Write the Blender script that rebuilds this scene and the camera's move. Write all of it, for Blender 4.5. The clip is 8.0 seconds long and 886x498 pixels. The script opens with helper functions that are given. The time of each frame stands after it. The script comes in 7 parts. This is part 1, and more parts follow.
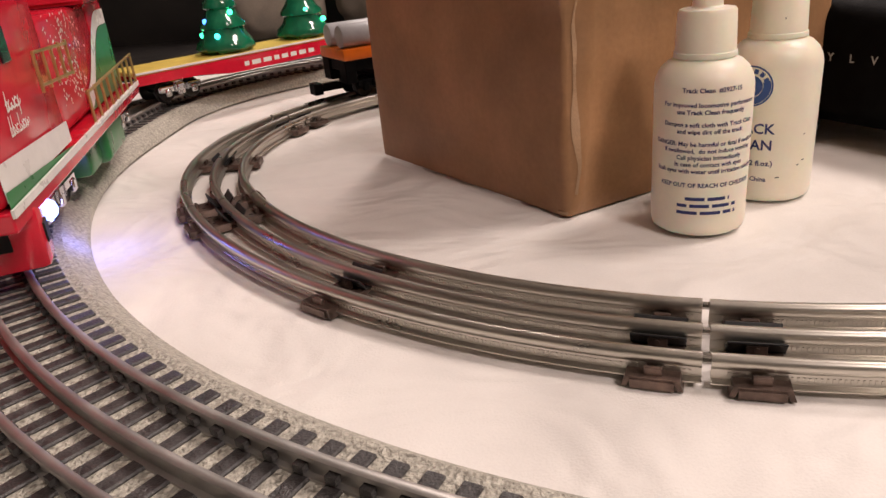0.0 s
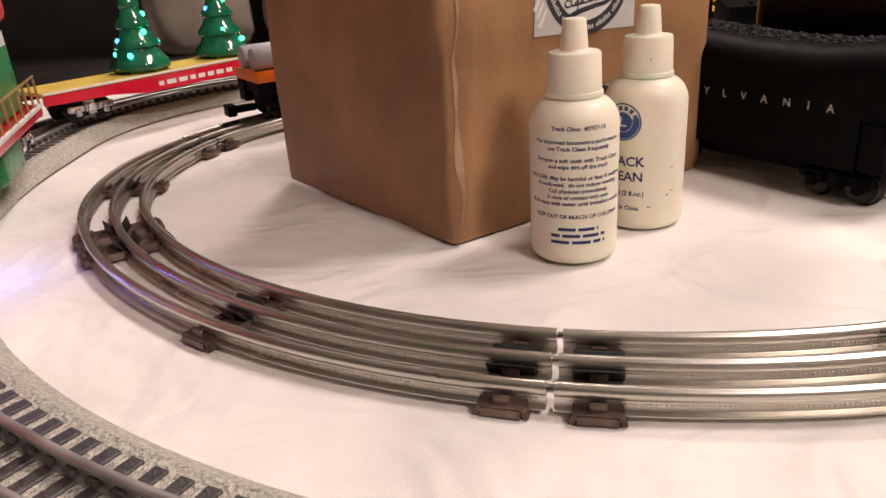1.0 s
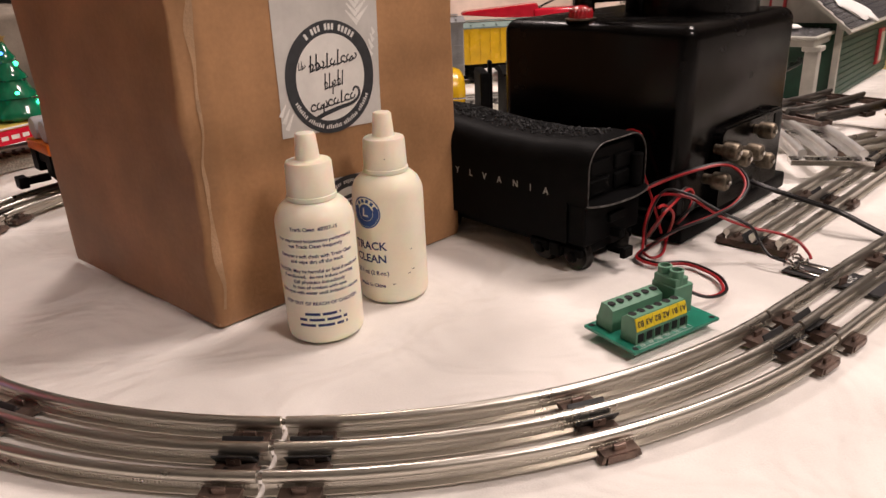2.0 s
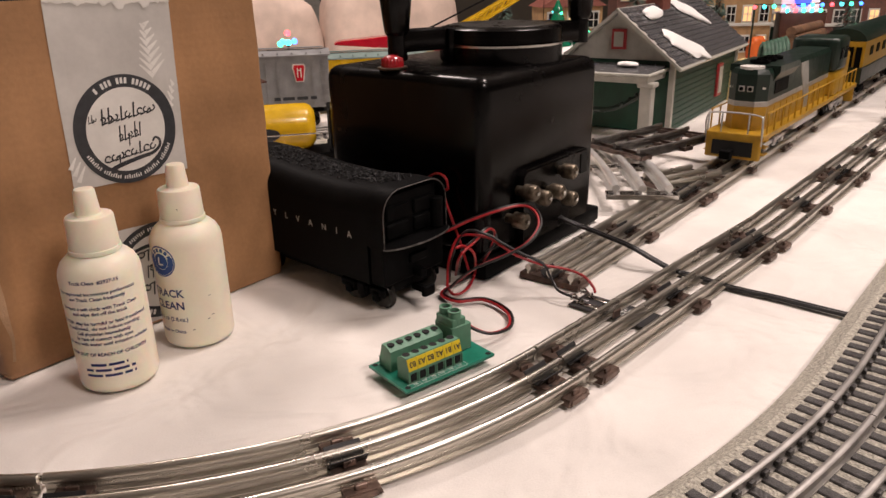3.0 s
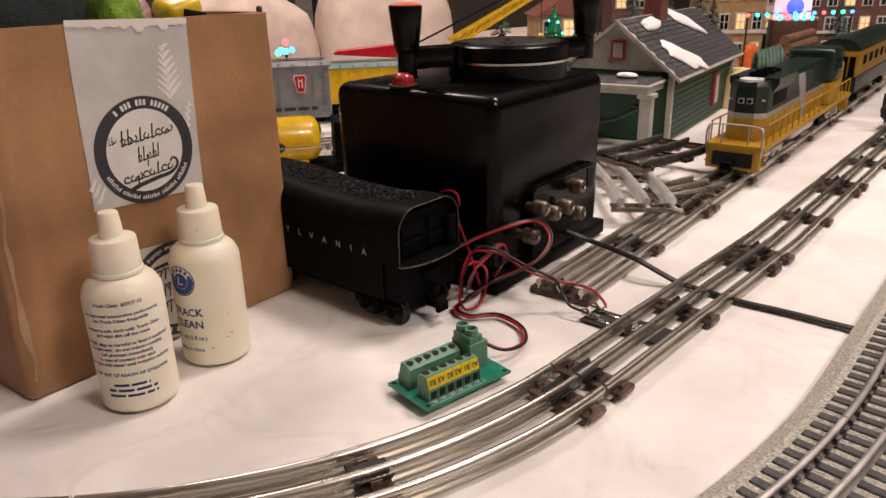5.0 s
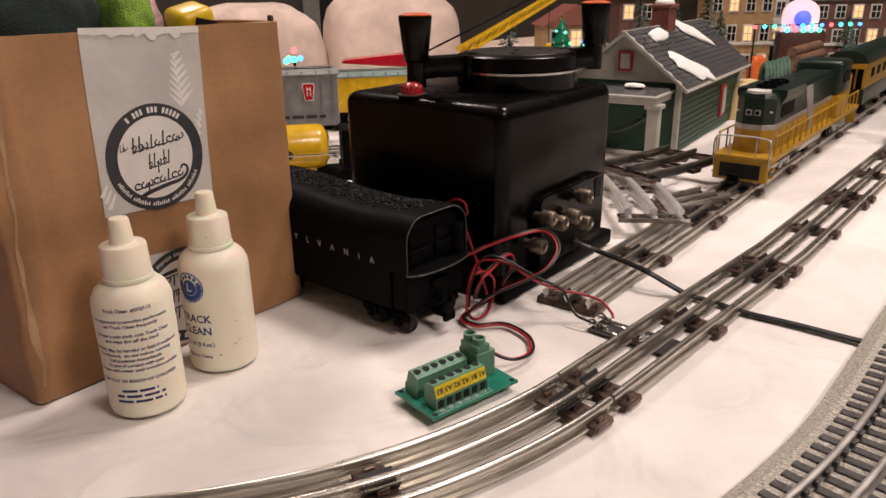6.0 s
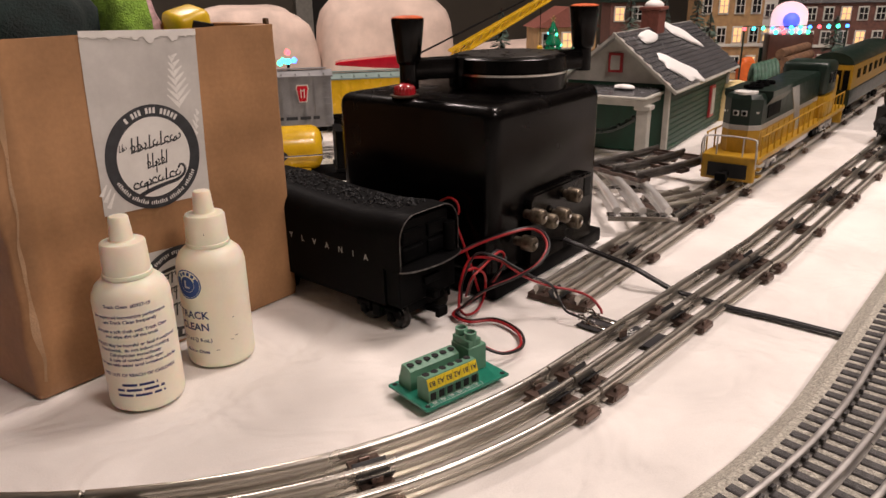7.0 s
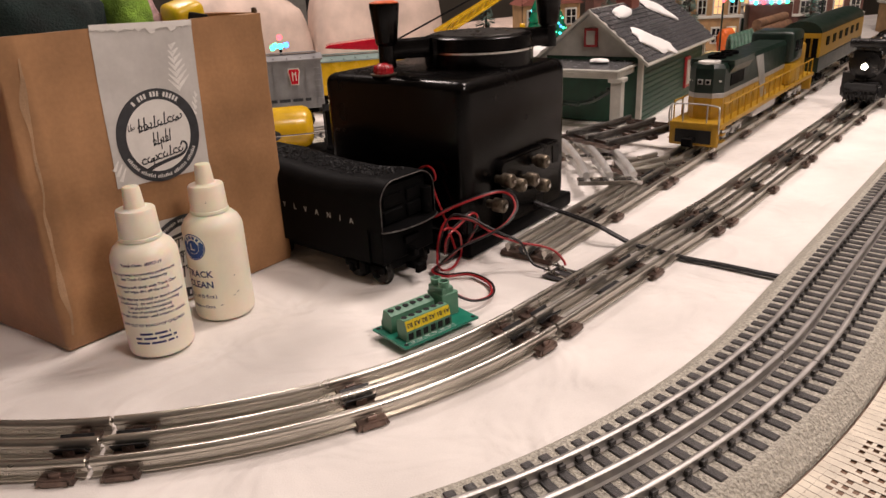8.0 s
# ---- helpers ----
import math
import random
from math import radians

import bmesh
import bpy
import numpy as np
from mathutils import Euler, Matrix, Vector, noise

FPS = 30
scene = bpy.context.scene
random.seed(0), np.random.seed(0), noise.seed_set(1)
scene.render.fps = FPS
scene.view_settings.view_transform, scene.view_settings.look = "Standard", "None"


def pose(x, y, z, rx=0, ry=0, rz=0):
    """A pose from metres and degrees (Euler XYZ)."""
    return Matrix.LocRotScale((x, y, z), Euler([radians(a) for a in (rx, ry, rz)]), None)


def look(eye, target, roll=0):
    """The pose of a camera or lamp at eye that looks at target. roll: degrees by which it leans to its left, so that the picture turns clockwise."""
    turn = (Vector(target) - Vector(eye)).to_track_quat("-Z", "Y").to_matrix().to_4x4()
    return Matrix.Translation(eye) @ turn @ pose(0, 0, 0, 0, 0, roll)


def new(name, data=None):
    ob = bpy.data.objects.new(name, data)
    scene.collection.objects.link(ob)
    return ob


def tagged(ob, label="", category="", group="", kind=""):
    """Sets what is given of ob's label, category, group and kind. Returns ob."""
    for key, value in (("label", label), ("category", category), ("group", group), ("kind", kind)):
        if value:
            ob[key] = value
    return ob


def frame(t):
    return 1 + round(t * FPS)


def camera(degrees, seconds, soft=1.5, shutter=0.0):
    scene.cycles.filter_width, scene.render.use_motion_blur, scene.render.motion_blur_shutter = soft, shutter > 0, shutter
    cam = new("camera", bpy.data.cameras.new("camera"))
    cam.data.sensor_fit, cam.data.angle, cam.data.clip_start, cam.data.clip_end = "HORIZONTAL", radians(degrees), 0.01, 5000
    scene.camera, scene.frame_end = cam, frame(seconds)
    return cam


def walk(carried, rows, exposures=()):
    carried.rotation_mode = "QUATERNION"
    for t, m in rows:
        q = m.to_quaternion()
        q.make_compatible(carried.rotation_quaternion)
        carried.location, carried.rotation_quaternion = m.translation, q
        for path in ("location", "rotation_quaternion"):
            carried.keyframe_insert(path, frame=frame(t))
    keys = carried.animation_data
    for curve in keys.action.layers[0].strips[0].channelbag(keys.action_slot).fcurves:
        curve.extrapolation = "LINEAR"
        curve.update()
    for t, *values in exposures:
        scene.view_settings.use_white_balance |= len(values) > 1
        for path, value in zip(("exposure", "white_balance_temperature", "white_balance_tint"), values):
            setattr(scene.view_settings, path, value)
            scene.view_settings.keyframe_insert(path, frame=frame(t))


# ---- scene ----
cam = camera(63.1, 8.0)
PATH = [
    (0, (0.022, 0.018, 0.13), (-0.085, 1.856, -0.652), -5.5),
    (0.5, (0.027, 0.023, 0.133), (-0.055, 1.862, -0.647), -5.1),
    (1, (0.051, 0.01, 0.141), (0.094, 1.855, -0.629), -4.1),
    (1.5, (0.081, -0.006, 0.159), (0.298, 1.83, -0.605), -3.5),
    (1.6, (0.087, -0.01, 0.161), (0.328, 1.827, -0.592), -3.5),
    (2, (0.109, -0.027, 0.186), (0.517, 1.783, -0.559), -2.7),
    (2.2, (0.127, -0.041, 0.188), (0.62, 1.752, -0.548), -2.1),
    (3.3, (0.18, -0.062, 0.216), (0.824, 1.692, -0.496), -1.2),
    (3.5, (0.175, -0.059, 0.219), (0.834, 1.688, -0.499), -1.0),
    (4, (0.168, -0.062, 0.214), (0.833, 1.681, -0.506), -1.0),
    (4.5, (0.163, -0.059, 0.217), (0.815, 1.691, -0.5), -1.4),
    (6, (0.159, -0.059, 0.219), (0.8, 1.707, -0.466), -1.0),
    (6.5, (0.155, -0.06, 0.214), (0.794, 1.71, -0.462), -0.6),
    (7, (0.156, -0.07, 0.22), (0.814, 1.692, -0.461), -1.0),
    (7.5, (0.148, -0.105, 0.226), (0.834, 1.641, -0.47), -1.7),
    (8, (0.152, -0.131, 0.225), (0.797, 1.616, -0.504), -2.8),
]
walk(cam, [(t, look(eye, target, roll)) for t, eye, target, roll in PATH],
     exposures=((0, 0.10), (1, 0.20), (1.5, 0.15), (2.2, 0.0), (3.3, -0.11), (8, -0.13)))


# ---- world, lamps, exposure ----
world = bpy.data.worlds.new("world")
scene.world = world
world.use_nodes = True
world.node_tree.nodes["Background"].inputs[0].default_value = (1.0, 0.8, 0.62, 1)
world.node_tree.nodes["Background"].inputs[1].default_value = 0.012


def ceiling_lamp(name, x, y, z, size, watts, colour=(1.0, 0.835, 0.775)):
    data = bpy.data.lights.new(name, "AREA")
    data.shape, data.size, data.energy, data.color = "DISK", size, watts, colour
    ob = new(name, data)
    ob.matrix_world = look((x, y, z), (x, y, z - 1))
    return ob


# Unseen lamps: the first follows the cast shadows, the other two are added fill.
ceiling_lamp("ceiling_lamp", 1.15, 0.55, 1.62, 0.46, 25)
ceiling_lamp("ceiling_lamp", 1.05, -0.95, 1.62, 0.50, 31)
ceiling_lamp("ceiling_lamp", 0.15, 1.65, 1.62, 0.40, 20)

# ---- helpers for meshes ----
I4 = Matrix.Identity(4)
MM = 0.001


def rot(a, axis="Z"):
    return Matrix.Rotation(radians(a), 4, axis)


def tra(x, y, z=0.0):
    return Matrix.Translation((x, y, z))


def part(name, bm, material, parent=None, label="", smooth=None):
    me = bpy.data.meshes.new(name)
    bmesh.ops.recalc_face_normals(bm, faces=bm.faces)
    if smooth is not None:
        for f in bm.faces:
            f.smooth = True
        for e in bm.edges:
            if len(e.link_faces) == 2 and e.calc_face_angle(0) > radians(smooth):
                e.smooth = False
    bm.to_mesh(me)
    bm.free()
    me.materials.append(material)
    ob = new(name, me)
    ob.parent = parent
    if label:
        ob["label"] = label
    return ob


def again(ob, m, parent):
    """One more piece on the same mesh."""
    o = new(ob.name.split(".")[0], ob.data)
    o.parent = parent
    o.matrix_local = m
    return o


def thing(name, m, label, category, group="", kind=""):
    ob = new(name)
    ob.empty_display_size = 0.01
    ob.matrix_world = m
    return tagged(ob, label, category, group, kind)


def box(bm, sx, sy, sz, x=0, y=0, z=0, m=I4, bev=0.0, seg=2):
    r = bmesh.ops.create_cube(bm, size=1, matrix=m @ tra(x, y, z) @ Matrix.Diagonal((sx, sy, sz, 1)))
    if bev:
        es = list({e for v in r["verts"] for e in v.link_edges})
        bmesh.ops.bevel(bm, geom=es, offset=bev, segments=seg, affect="EDGES", profile=0.5)
    return bm


def cyl(bm, r, h, m=I4, r2=None, n=16):
    """A cylinder or cone along local z, its middle at m."""
    bmesh.ops.create_cone(bm, cap_ends=True, segments=n, radius1=r, radius2=r if r2 is None else r2, depth=h, matrix=m)
    return bm


def ball(bm, r, m=I4, n=12):
    bmesh.ops.create_uvsphere(bm, u_segments=n, v_segments=max(6, n // 2), radius=r, matrix=m)
    return bm


def lathe(bm, prof, n=32, m=I4):
    rings = []
    for r, z in prof:
        if r < 1e-6:
            rings.append([bm.verts.new(m @ Vector((0, 0, z)))])
        else:
            rings.append([bm.verts.new(m @ Vector((r * math.cos(2 * math.pi * k / n), r * math.sin(2 * math.pi * k / n), z))) for k in range(n)])
    for a, b in zip(rings, rings[1:]):
        for k in range(n):
            l = (k + 1) % n
            if len(a) == 1 and len(b) == 1:
                continue
            if len(a) == 1:
                bm.faces.new((a[0], b[k], b[l]))
            elif len(b) == 1:
                bm.faces.new((a[k], a[l], b[0]))
            else:
                bm.faces.new((a[k], a[l], b[l], b[k]))
    return bm


def tube(bm, pts, r, n=8, m=I4):
    pts = [m @ Vector(p) for p in pts]
    up, prev = Vector((0, 0, 1)), None
    rings = []
    for i, p in enumerate(pts):
        d = (pts[min(i + 1, len(pts) - 1)] - pts[max(i - 1, 0)]).normalized()
        if prev is None:
            u = d.cross(up) if d.cross(up).length > 1e-3 else d.cross(Vector((1, 0, 0)))
        else:
            u = prev - d * prev.dot(d)
        u.normalize()
        prev = u
        v = d.cross(u)
        rings.append([bm.verts.new(p + (u * math.cos(2 * math.pi * k / n) + v * math.sin(2 * math.pi * k / n)) * r) for k in range(n)])
    for a, b in zip(rings, rings[1:]):
        for k in range(n):
            bm.faces.new((a[k], a[(k + 1) % n], b[(k + 1) % n], b[k]))
    bm.faces.new(rings[0])
    bm.faces.new(rings[-1][::-1])
    return bm


def spline(pts, k=8):
    """A smooth line through the points."""
    P = [Vector(p) for p in pts]
    P = [P[0] * 2 - P[1]] + P + [P[-1] * 2 - P[-2]]
    out = []
    for i in range(1, len(P) - 2):
        a, b, c, d = P[i - 1:i + 3]
        for j in range(k):
            t = j / k
            out.append(0.5 * (2 * b + (c - a) * t + (2 * a - 5 * b + 4 * c - d) * t * t + (3 * b - a - 3 * c + d) * t ** 3))
    out.append(P[-2])
    return out


def prism(bm, poly, depth, m=I4):
    """A flat outline in local x and z, pushed depth along local y, its middle at y = 0."""
    a = [bm.verts.new(m @ Vector((x, -depth / 2, z))) for x, z in poly]
    b = [bm.verts.new(m @ Vector((x, depth / 2, z))) for x, z in poly]
    n = len(poly)
    for k in range(n):
        bm.faces.new((a[k], a[(k + 1) % n], b[(k + 1) % n], b[k]))
    bm.faces.new(a[::-1])
    bm.faces.new(b)
    return bm


def sweep(bm, line, prof):
    """A closed outline (u to the right of the way, z up) along a line of (x, y, heading in radians)."""
    rings = []
    for x, y, h in line:
        rings.append([bm.verts.new((x + u * math.sin(h), y - u * math.cos(h), z)) for u, z in prof])
    n = len(prof)
    for a, b in zip(rings, rings[1:]):
        for k in range(n):
            bm.faces.new((a[k], a[(k + 1) % n], b[(k + 1) % n], b[k]))
    bm.faces.new(rings[0])
    bm.faces.new(rings[-1][::-1])
    return bm


# ---- materials ----
def mat(name, col, rough=0.5, metal=0.0, var=0.12, scale=60.0, bump=0.05, fine=600.0, spread=0.0, dark=None, spec=None, coat=0.0, trans=0.0):
    """A surface with slow stains, fine grain, uneven gloss and, where spread is given, a tint of its own on each piece."""
    ma = bpy.data.materials.new(name)
    ma.use_nodes = True
    nt = ma.node_tree
    b = nt.nodes["Principled BSDF"]
    co = nt.nodes.new("ShaderNodeTexCoord")
    n1, n2 = nt.nodes.new("ShaderNodeTexNoise"), nt.nodes.new("ShaderNodeTexNoise")
    n1.inputs["Scale"].default_value, n2.inputs["Scale"].default_value = scale, fine
    n1.inputs["Detail"].default_value, n2.inputs["Detail"].default_value = 5, 3
    for n in (n1, n2):
        nt.links.new(co.outputs["Object"], n.inputs["Vector"])
    ramp = nt.nodes.new("ShaderNodeValToRGB")
    c = Vector(col)
    lo = Vector(dark) if dark else c * (1 - 2 * var)
    hi = c * (1 + var)
    ramp.color_ramp.elements[0].position, ramp.color_ramp.elements[1].position = 0.3, 0.7
    ramp.color_ramp.elements[0].color = (*[max(0, v) for v in lo], 1)
    ramp.color_ramp.elements[1].color = (*[min(1, v) for v in hi], 1)
    nt.links.new(n1.outputs["Fac"], ramp.inputs["Fac"])
    grain = nt.nodes.new("ShaderNodeMix")
    grain.data_type, grain.blend_type = "RGBA", "MULTIPLY"
    grain.inputs["Factor"].default_value = min(1.0, var * 2)
    nt.links.new(ramp.outputs["Color"], grain.inputs["A"])
    g2 = nt.nodes.new("ShaderNodeMapRange")
    g2.inputs["To Min"].default_value, g2.inputs["To Max"].default_value = 0.55, 1.35
    nt.links.new(n2.outputs["Fac"], g2.inputs["Value"])
    nt.links.new(g2.outputs["Result"], grain.inputs["B"])
    last = grain.outputs["Result"]
    if spread:
        info, hsv, mr = nt.nodes.new("ShaderNodeObjectInfo"), nt.nodes.new("ShaderNodeHueSaturation"), nt.nodes.new("ShaderNodeMapRange")
        mr.inputs["To Min"].default_value, mr.inputs["To Max"].default_value = 1 - spread, 1 + spread
        nt.links.new(info.outputs["Random"], mr.inputs["Value"])
        nt.links.new(mr.outputs["Result"], hsv.inputs["Value"])
        nt.links.new(last, hsv.inputs["Color"])
        last = hsv.outputs["Color"]
    nt.links.new(last, b.inputs["Base Color"])
    rr = nt.nodes.new("ShaderNodeMapRange")
    rr.inputs["To Min"].default_value, rr.inputs["To Max"].default_value = max(0.02, rough - 0.12), min(1, rough + 0.12)
    nt.links.new(n1.outputs["Fac"], rr.inputs["Value"])
    nt.links.new(rr.outputs["Result"], b.inputs["Roughness"])
    b.inputs["Metallic"].default_value = metal
    if spec is not None:
        b.inputs["Specular IOR Level"].default_value = spec
    b.inputs["Coat Weight"].default_value = coat
    b.inputs["Transmission Weight"].default_value = trans
    if bump:
        bu = nt.nodes.new("ShaderNodeBump")
        bu.inputs["Strength"].default_value = min(1.0, bump * 4)
        bu.inputs["Distance"].default_value = bump * 0.002
        nt.links.new(n2.outputs["Fac"], bu.inputs["Height"])
        nt.links.new(bu.outputs["Normal"], b.inputs["Normal"])
    return ma


def glow(name, col, strength):
    ma = bpy.data.materials.new(name)
    ma.use_nodes = True
    b = ma.node_tree.nodes["Principled BSDF"]
    b.inputs["Base Color"].default_value = (*col, 1)
    b.inputs["Emission Color"].default_value = (*col, 1)
    b.inputs["Emission Strength"].default_value = strength
    return ma


M_CLOTH = mat("white_cotton_sheet", (0.79, 0.755, 0.715), 0.95, 0, 0.06, 13, 0.14, 1100, spec=0.1)
nt = M_CLOTH.node_tree
soft, folds, place = nt.nodes.new("ShaderNodeTexNoise"), nt.nodes.new("ShaderNodeBump"), nt.nodes.new("ShaderNodeMapping")
place.inputs["Scale"].default_value = (1.0, 1.3, 1.0)
place.inputs["Rotation"].default_value = (0, 0, 0.7)
soft.inputs["Scale"].default_value, soft.inputs["Detail"].default_value, soft.inputs["Distortion"].default_value = 12, 3, 0.6
folds.inputs["Strength"].default_value, folds.inputs["Distance"].default_value = 0.8, 0.016
nt.links.new(nt.nodes["Texture Coordinate"].outputs["Object"], place.inputs["Vector"])
nt.links.new(place.outputs["Vector"], soft.inputs["Vector"])
nt.links.new(soft.outputs["Fac"], folds.inputs["Height"])
nt.links.new(folds.outputs["Normal"], nt.nodes["Bump"].inputs["Normal"])
# Wall colour kept dark to cut the light bounced onto shaded faces.
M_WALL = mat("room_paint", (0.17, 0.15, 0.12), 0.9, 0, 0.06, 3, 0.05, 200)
M_CEIL = mat("ceiling_paint", (0.75, 0.72, 0.66), 0.9, 0, 0.04, 3, 0.05, 200)
M_CARPET = mat("brown_carpet", (0.16, 0.11, 0.08), 1, 0, 0.2, 8, 0.4, 400)
M_CARD = mat("kraft_cardboard", (0.375, 0.203, 0.096), 0.52, 0, 0.17, 17, 0.12, 330, spec=0.35)
nt = M_CARD.node_tree
flute, ridge, vec = nt.nodes.new("ShaderNodeTexWave"), nt.nodes.new("ShaderNodeBump"), nt.nodes.new("ShaderNodeMapping")
flute.bands_direction = "X"
flute.inputs["Scale"].default_value, flute.inputs["Distortion"].default_value, flute.inputs["Detail"].default_value = 62, 2.5, 3
vec.inputs["Rotation"].default_value = (0, math.pi / 2, 0)
ridge.inputs["Strength"].default_value, ridge.inputs["Distance"].default_value = 0.10, 0.0004
nt.links.new(nt.nodes["Texture Coordinate"].outputs["Object"], vec.inputs["Vector"])
nt.links.new(vec.outputs["Vector"], flute.inputs["Vector"])
nt.links.new(flute.outputs["Fac"], ridge.inputs["Height"])
nt.links.new(ridge.outputs["Normal"], nt.nodes["Bump"].inputs["Normal"])
M_CARDEDGE = mat("worn_cardboard", (0.46, 0.29, 0.165), 0.75, 0, 0.15, 60, 0.2, 900)
M_RAIL = mat("dull_steel_rail", (0.57, 0.54, 0.485), 0.30, 0.94, 0.05, 22, 0.01, 1500)
M_TIE = mat("brown_pressed_steel", (0.155, 0.108, 0.088), 0.36, 0.6, 0.3, 150, 0.1, 1500, spread=0.2)
M_BLACKFIBRE = mat("black_insulation", (0.012, 0.012, 0.013), 0.5, 0, 0.2, 200, 0.1, 1500)
M_BED = mat("grey_ballast_plastic", (0.51, 0.485, 0.415), 0.8, 0, 0.3, 520, 1.4, 620, dark=(0.33, 0.31, 0.26))
M_BEDTIE = mat("dark_grey_tie_plastic", (0.050, 0.046, 0.045), 0.42, 0, 0.25, 300, 0.25, 1200, spread=0.15, spec=0.7)
M_ORAIL = mat("worn_nickel_rail", (0.52, 0.50, 0.475), 0.45, 0.92, 0.1, 60, 0.03, 1500)
M_WORN = mat("worn_bare_edge", (0.13, 0.12, 0.115), 0.42, 0.4, 0.4, 260, 0.05, 1500)
M_STEEL = mat("nickel_silver", (0.62, 0.60, 0.57), 0.22, 1, 0.06, 60, 0.03, 1500)
M_BOTTLE = mat("ivory_polyethylene", (0.85, 0.80, 0.66), 0.40, 0, 0.03, 40, 0.03, 500, spec=0.4)
surf = M_BOTTLE.node_tree.nodes["Principled BSDF"]
surf.inputs["Subsurface Weight"].default_value, surf.inputs["Subsurface Scale"].default_value = 0.35, 0.008
M_INK = mat("blue_print", (0.017, 0.028, 0.13), 0.5, 0, 0.1, 200, 0.0, 900)
M_BAKELITE = mat("black_bakelite", (0.0026, 0.0022, 0.0022), 0.24, 0, 0.25, 30, 0.05, 500, spec=0.19)
M_BLACKMATTE = mat("black_painted_metal", (0.0032, 0.0032, 0.0034), 0.55, 0.0, 0.3, 120, 0.12, 900, spec=0.06)
M_BLACKSHINY = mat("satin_black_enamel", (0.007, 0.007, 0.0075), 0.3, 0, 0.2, 120, 0.08, 900)
M_COAL = mat("moulded_coal", (0.008, 0.008, 0.009), 0.5, 0, 0.3, 300, 0.9, 500, spec=0.3)
M_REDKNOB = mat("red_plastic", (0.33, 0.010, 0.016), 0.25, 0, 0.08, 100, 0.03, 600, coat=0.4)
M_ORANGECAP = mat("orange_plastic_cap", (0.72, 0.13, 0.03), 0.5, 0, 0.15, 150, 0.05, 600)
M_BRASS = mat("tarnished_nickel_post", (0.20, 0.165, 0.125), 0.42, 1, 0.25, 300, 0.08, 1200)
M_REDWIRE = mat("red_wire_insulation", (0.36, 0.013, 0.018), 0.35, 0, 0.1, 100, 0.03, 600)
M_BLACKWIRE = mat("black_wire_insulation", (0.012, 0.011, 0.012), 0.35, 0, 0.1, 100, 0.03, 600)
M_PCB = mat("green_circuit_board", (0.012, 0.20, 0.13), 0.35, 0, 0.1, 200, 0.03, 900)
M_TERMINAL = mat("pale_green_plastic", (0.11, 0.26, 0.17), 0.5, 0, 0.06, 200, 0.04, 900)
M_YELLOWTAG = mat("yellow_label", (0.72, 0.55, 0.02), 0.5, 0, 0.06, 200, 0.03, 900)
M_PAPER = mat("grey_sticker_paper", (0.55, 0.53, 0.50), 0.42, 0, 0.08, 35, 0.08, 300)
M_PAPERW = mat("white_sticker_paper", (0.72, 0.70, 0.66), 0.42, 0, 0.04, 50, 0.05, 300)
M_DARKPRINT = mat("dark_print", (0.035, 0.037, 0.042), 0.5, 0, 0.15, 200, 0.0, 900)
M_WHITEPRINT = mat("white_print", (0.70, 0.69, 0.66), 0.5, 0, 0.05, 200, 0.0, 900)
M_GREYPRINT = mat("pale_leaf_print", (0.78, 0.76, 0.72), 0.5, 0, 0.08, 100, 0.0, 900)
M_HOLE = mat("black_recess", (0.004, 0.004, 0.004), 0.8, 0, 0.1, 100, 0.0, 900)

# ---- room ----
bm = bmesh.new()
bmesh.ops.create_grid(bm, x_segments=220, y_segments=220, size=0.5, matrix=tra(1.25, 0.45, 0) @ Matrix.Diagonal((4.6, 2.7, 1, 1)))
for v in bm.verts:
    p = v.co
    v.co.z = -0.0015 + 0.0013 * noise.noise(Vector((p.x * 3.1, p.y * 7.3, 0.3))) + 0.0006 * noise.noise(Vector((p.x * 15, p.y * 11, 4.0)))
bmesh.ops.delete(bm, geom=[f for f in bm.faces if f.calc_center_median().x < 0.06 and f.calc_center_median().y > 0.955], context="FACES")
tagged(part("table_cloth_ground", bm, M_CLOTH, None, smooth=60), "white cotton sheet spread under the train layout", "ground", kind="structure")
bm = bmesh.new()
box(bm, 4.6, 1.855, 0.04, 1.25, 0.0275, -0.026)
box(bm, 3.49, 0.845, 0.04, 1.805, 1.3775, -0.026)
tagged(part("platform", bm, M_CARPET), "plain wide table top under the sheet", "platform", kind="structure")
X0, X1, Y0, Y1, Z0, Z1 = -1.9, 4.6, -2.2, 4.2, -0.75, 1.65
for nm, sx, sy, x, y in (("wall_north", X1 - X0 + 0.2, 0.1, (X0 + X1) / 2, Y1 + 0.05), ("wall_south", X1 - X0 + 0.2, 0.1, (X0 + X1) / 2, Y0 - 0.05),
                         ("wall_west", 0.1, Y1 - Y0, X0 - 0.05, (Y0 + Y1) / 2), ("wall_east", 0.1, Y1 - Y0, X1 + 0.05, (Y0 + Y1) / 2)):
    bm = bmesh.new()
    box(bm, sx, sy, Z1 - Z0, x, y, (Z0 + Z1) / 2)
    tagged(part(nm, bm, M_WALL), "plain room wall coloured dark to cut bounced light", "wall", kind="structure")
bm = bmesh.new()
box(bm, X1 - X0 + 0.2, Y1 - Y0 + 0.2, 0.1, (X0 + X1) / 2, (Y0 + Y1) / 2, Z1 + 0.05)
tagged(part("ceiling", bm, M_CEIL), "plain white painted ceiling", "ceiling", kind="structure")
bm = bmesh.new()
box(bm, X1 - X0 + 0.2, Y1 - Y0 + 0.2, 0.1, (X0 + X1) / 2, (Y0 + Y1) / 2, Z0 - 0.05)
tagged(part("floor", bm, M_CARPET), "dark brown carpet on the room floor", "floor", kind="structure")


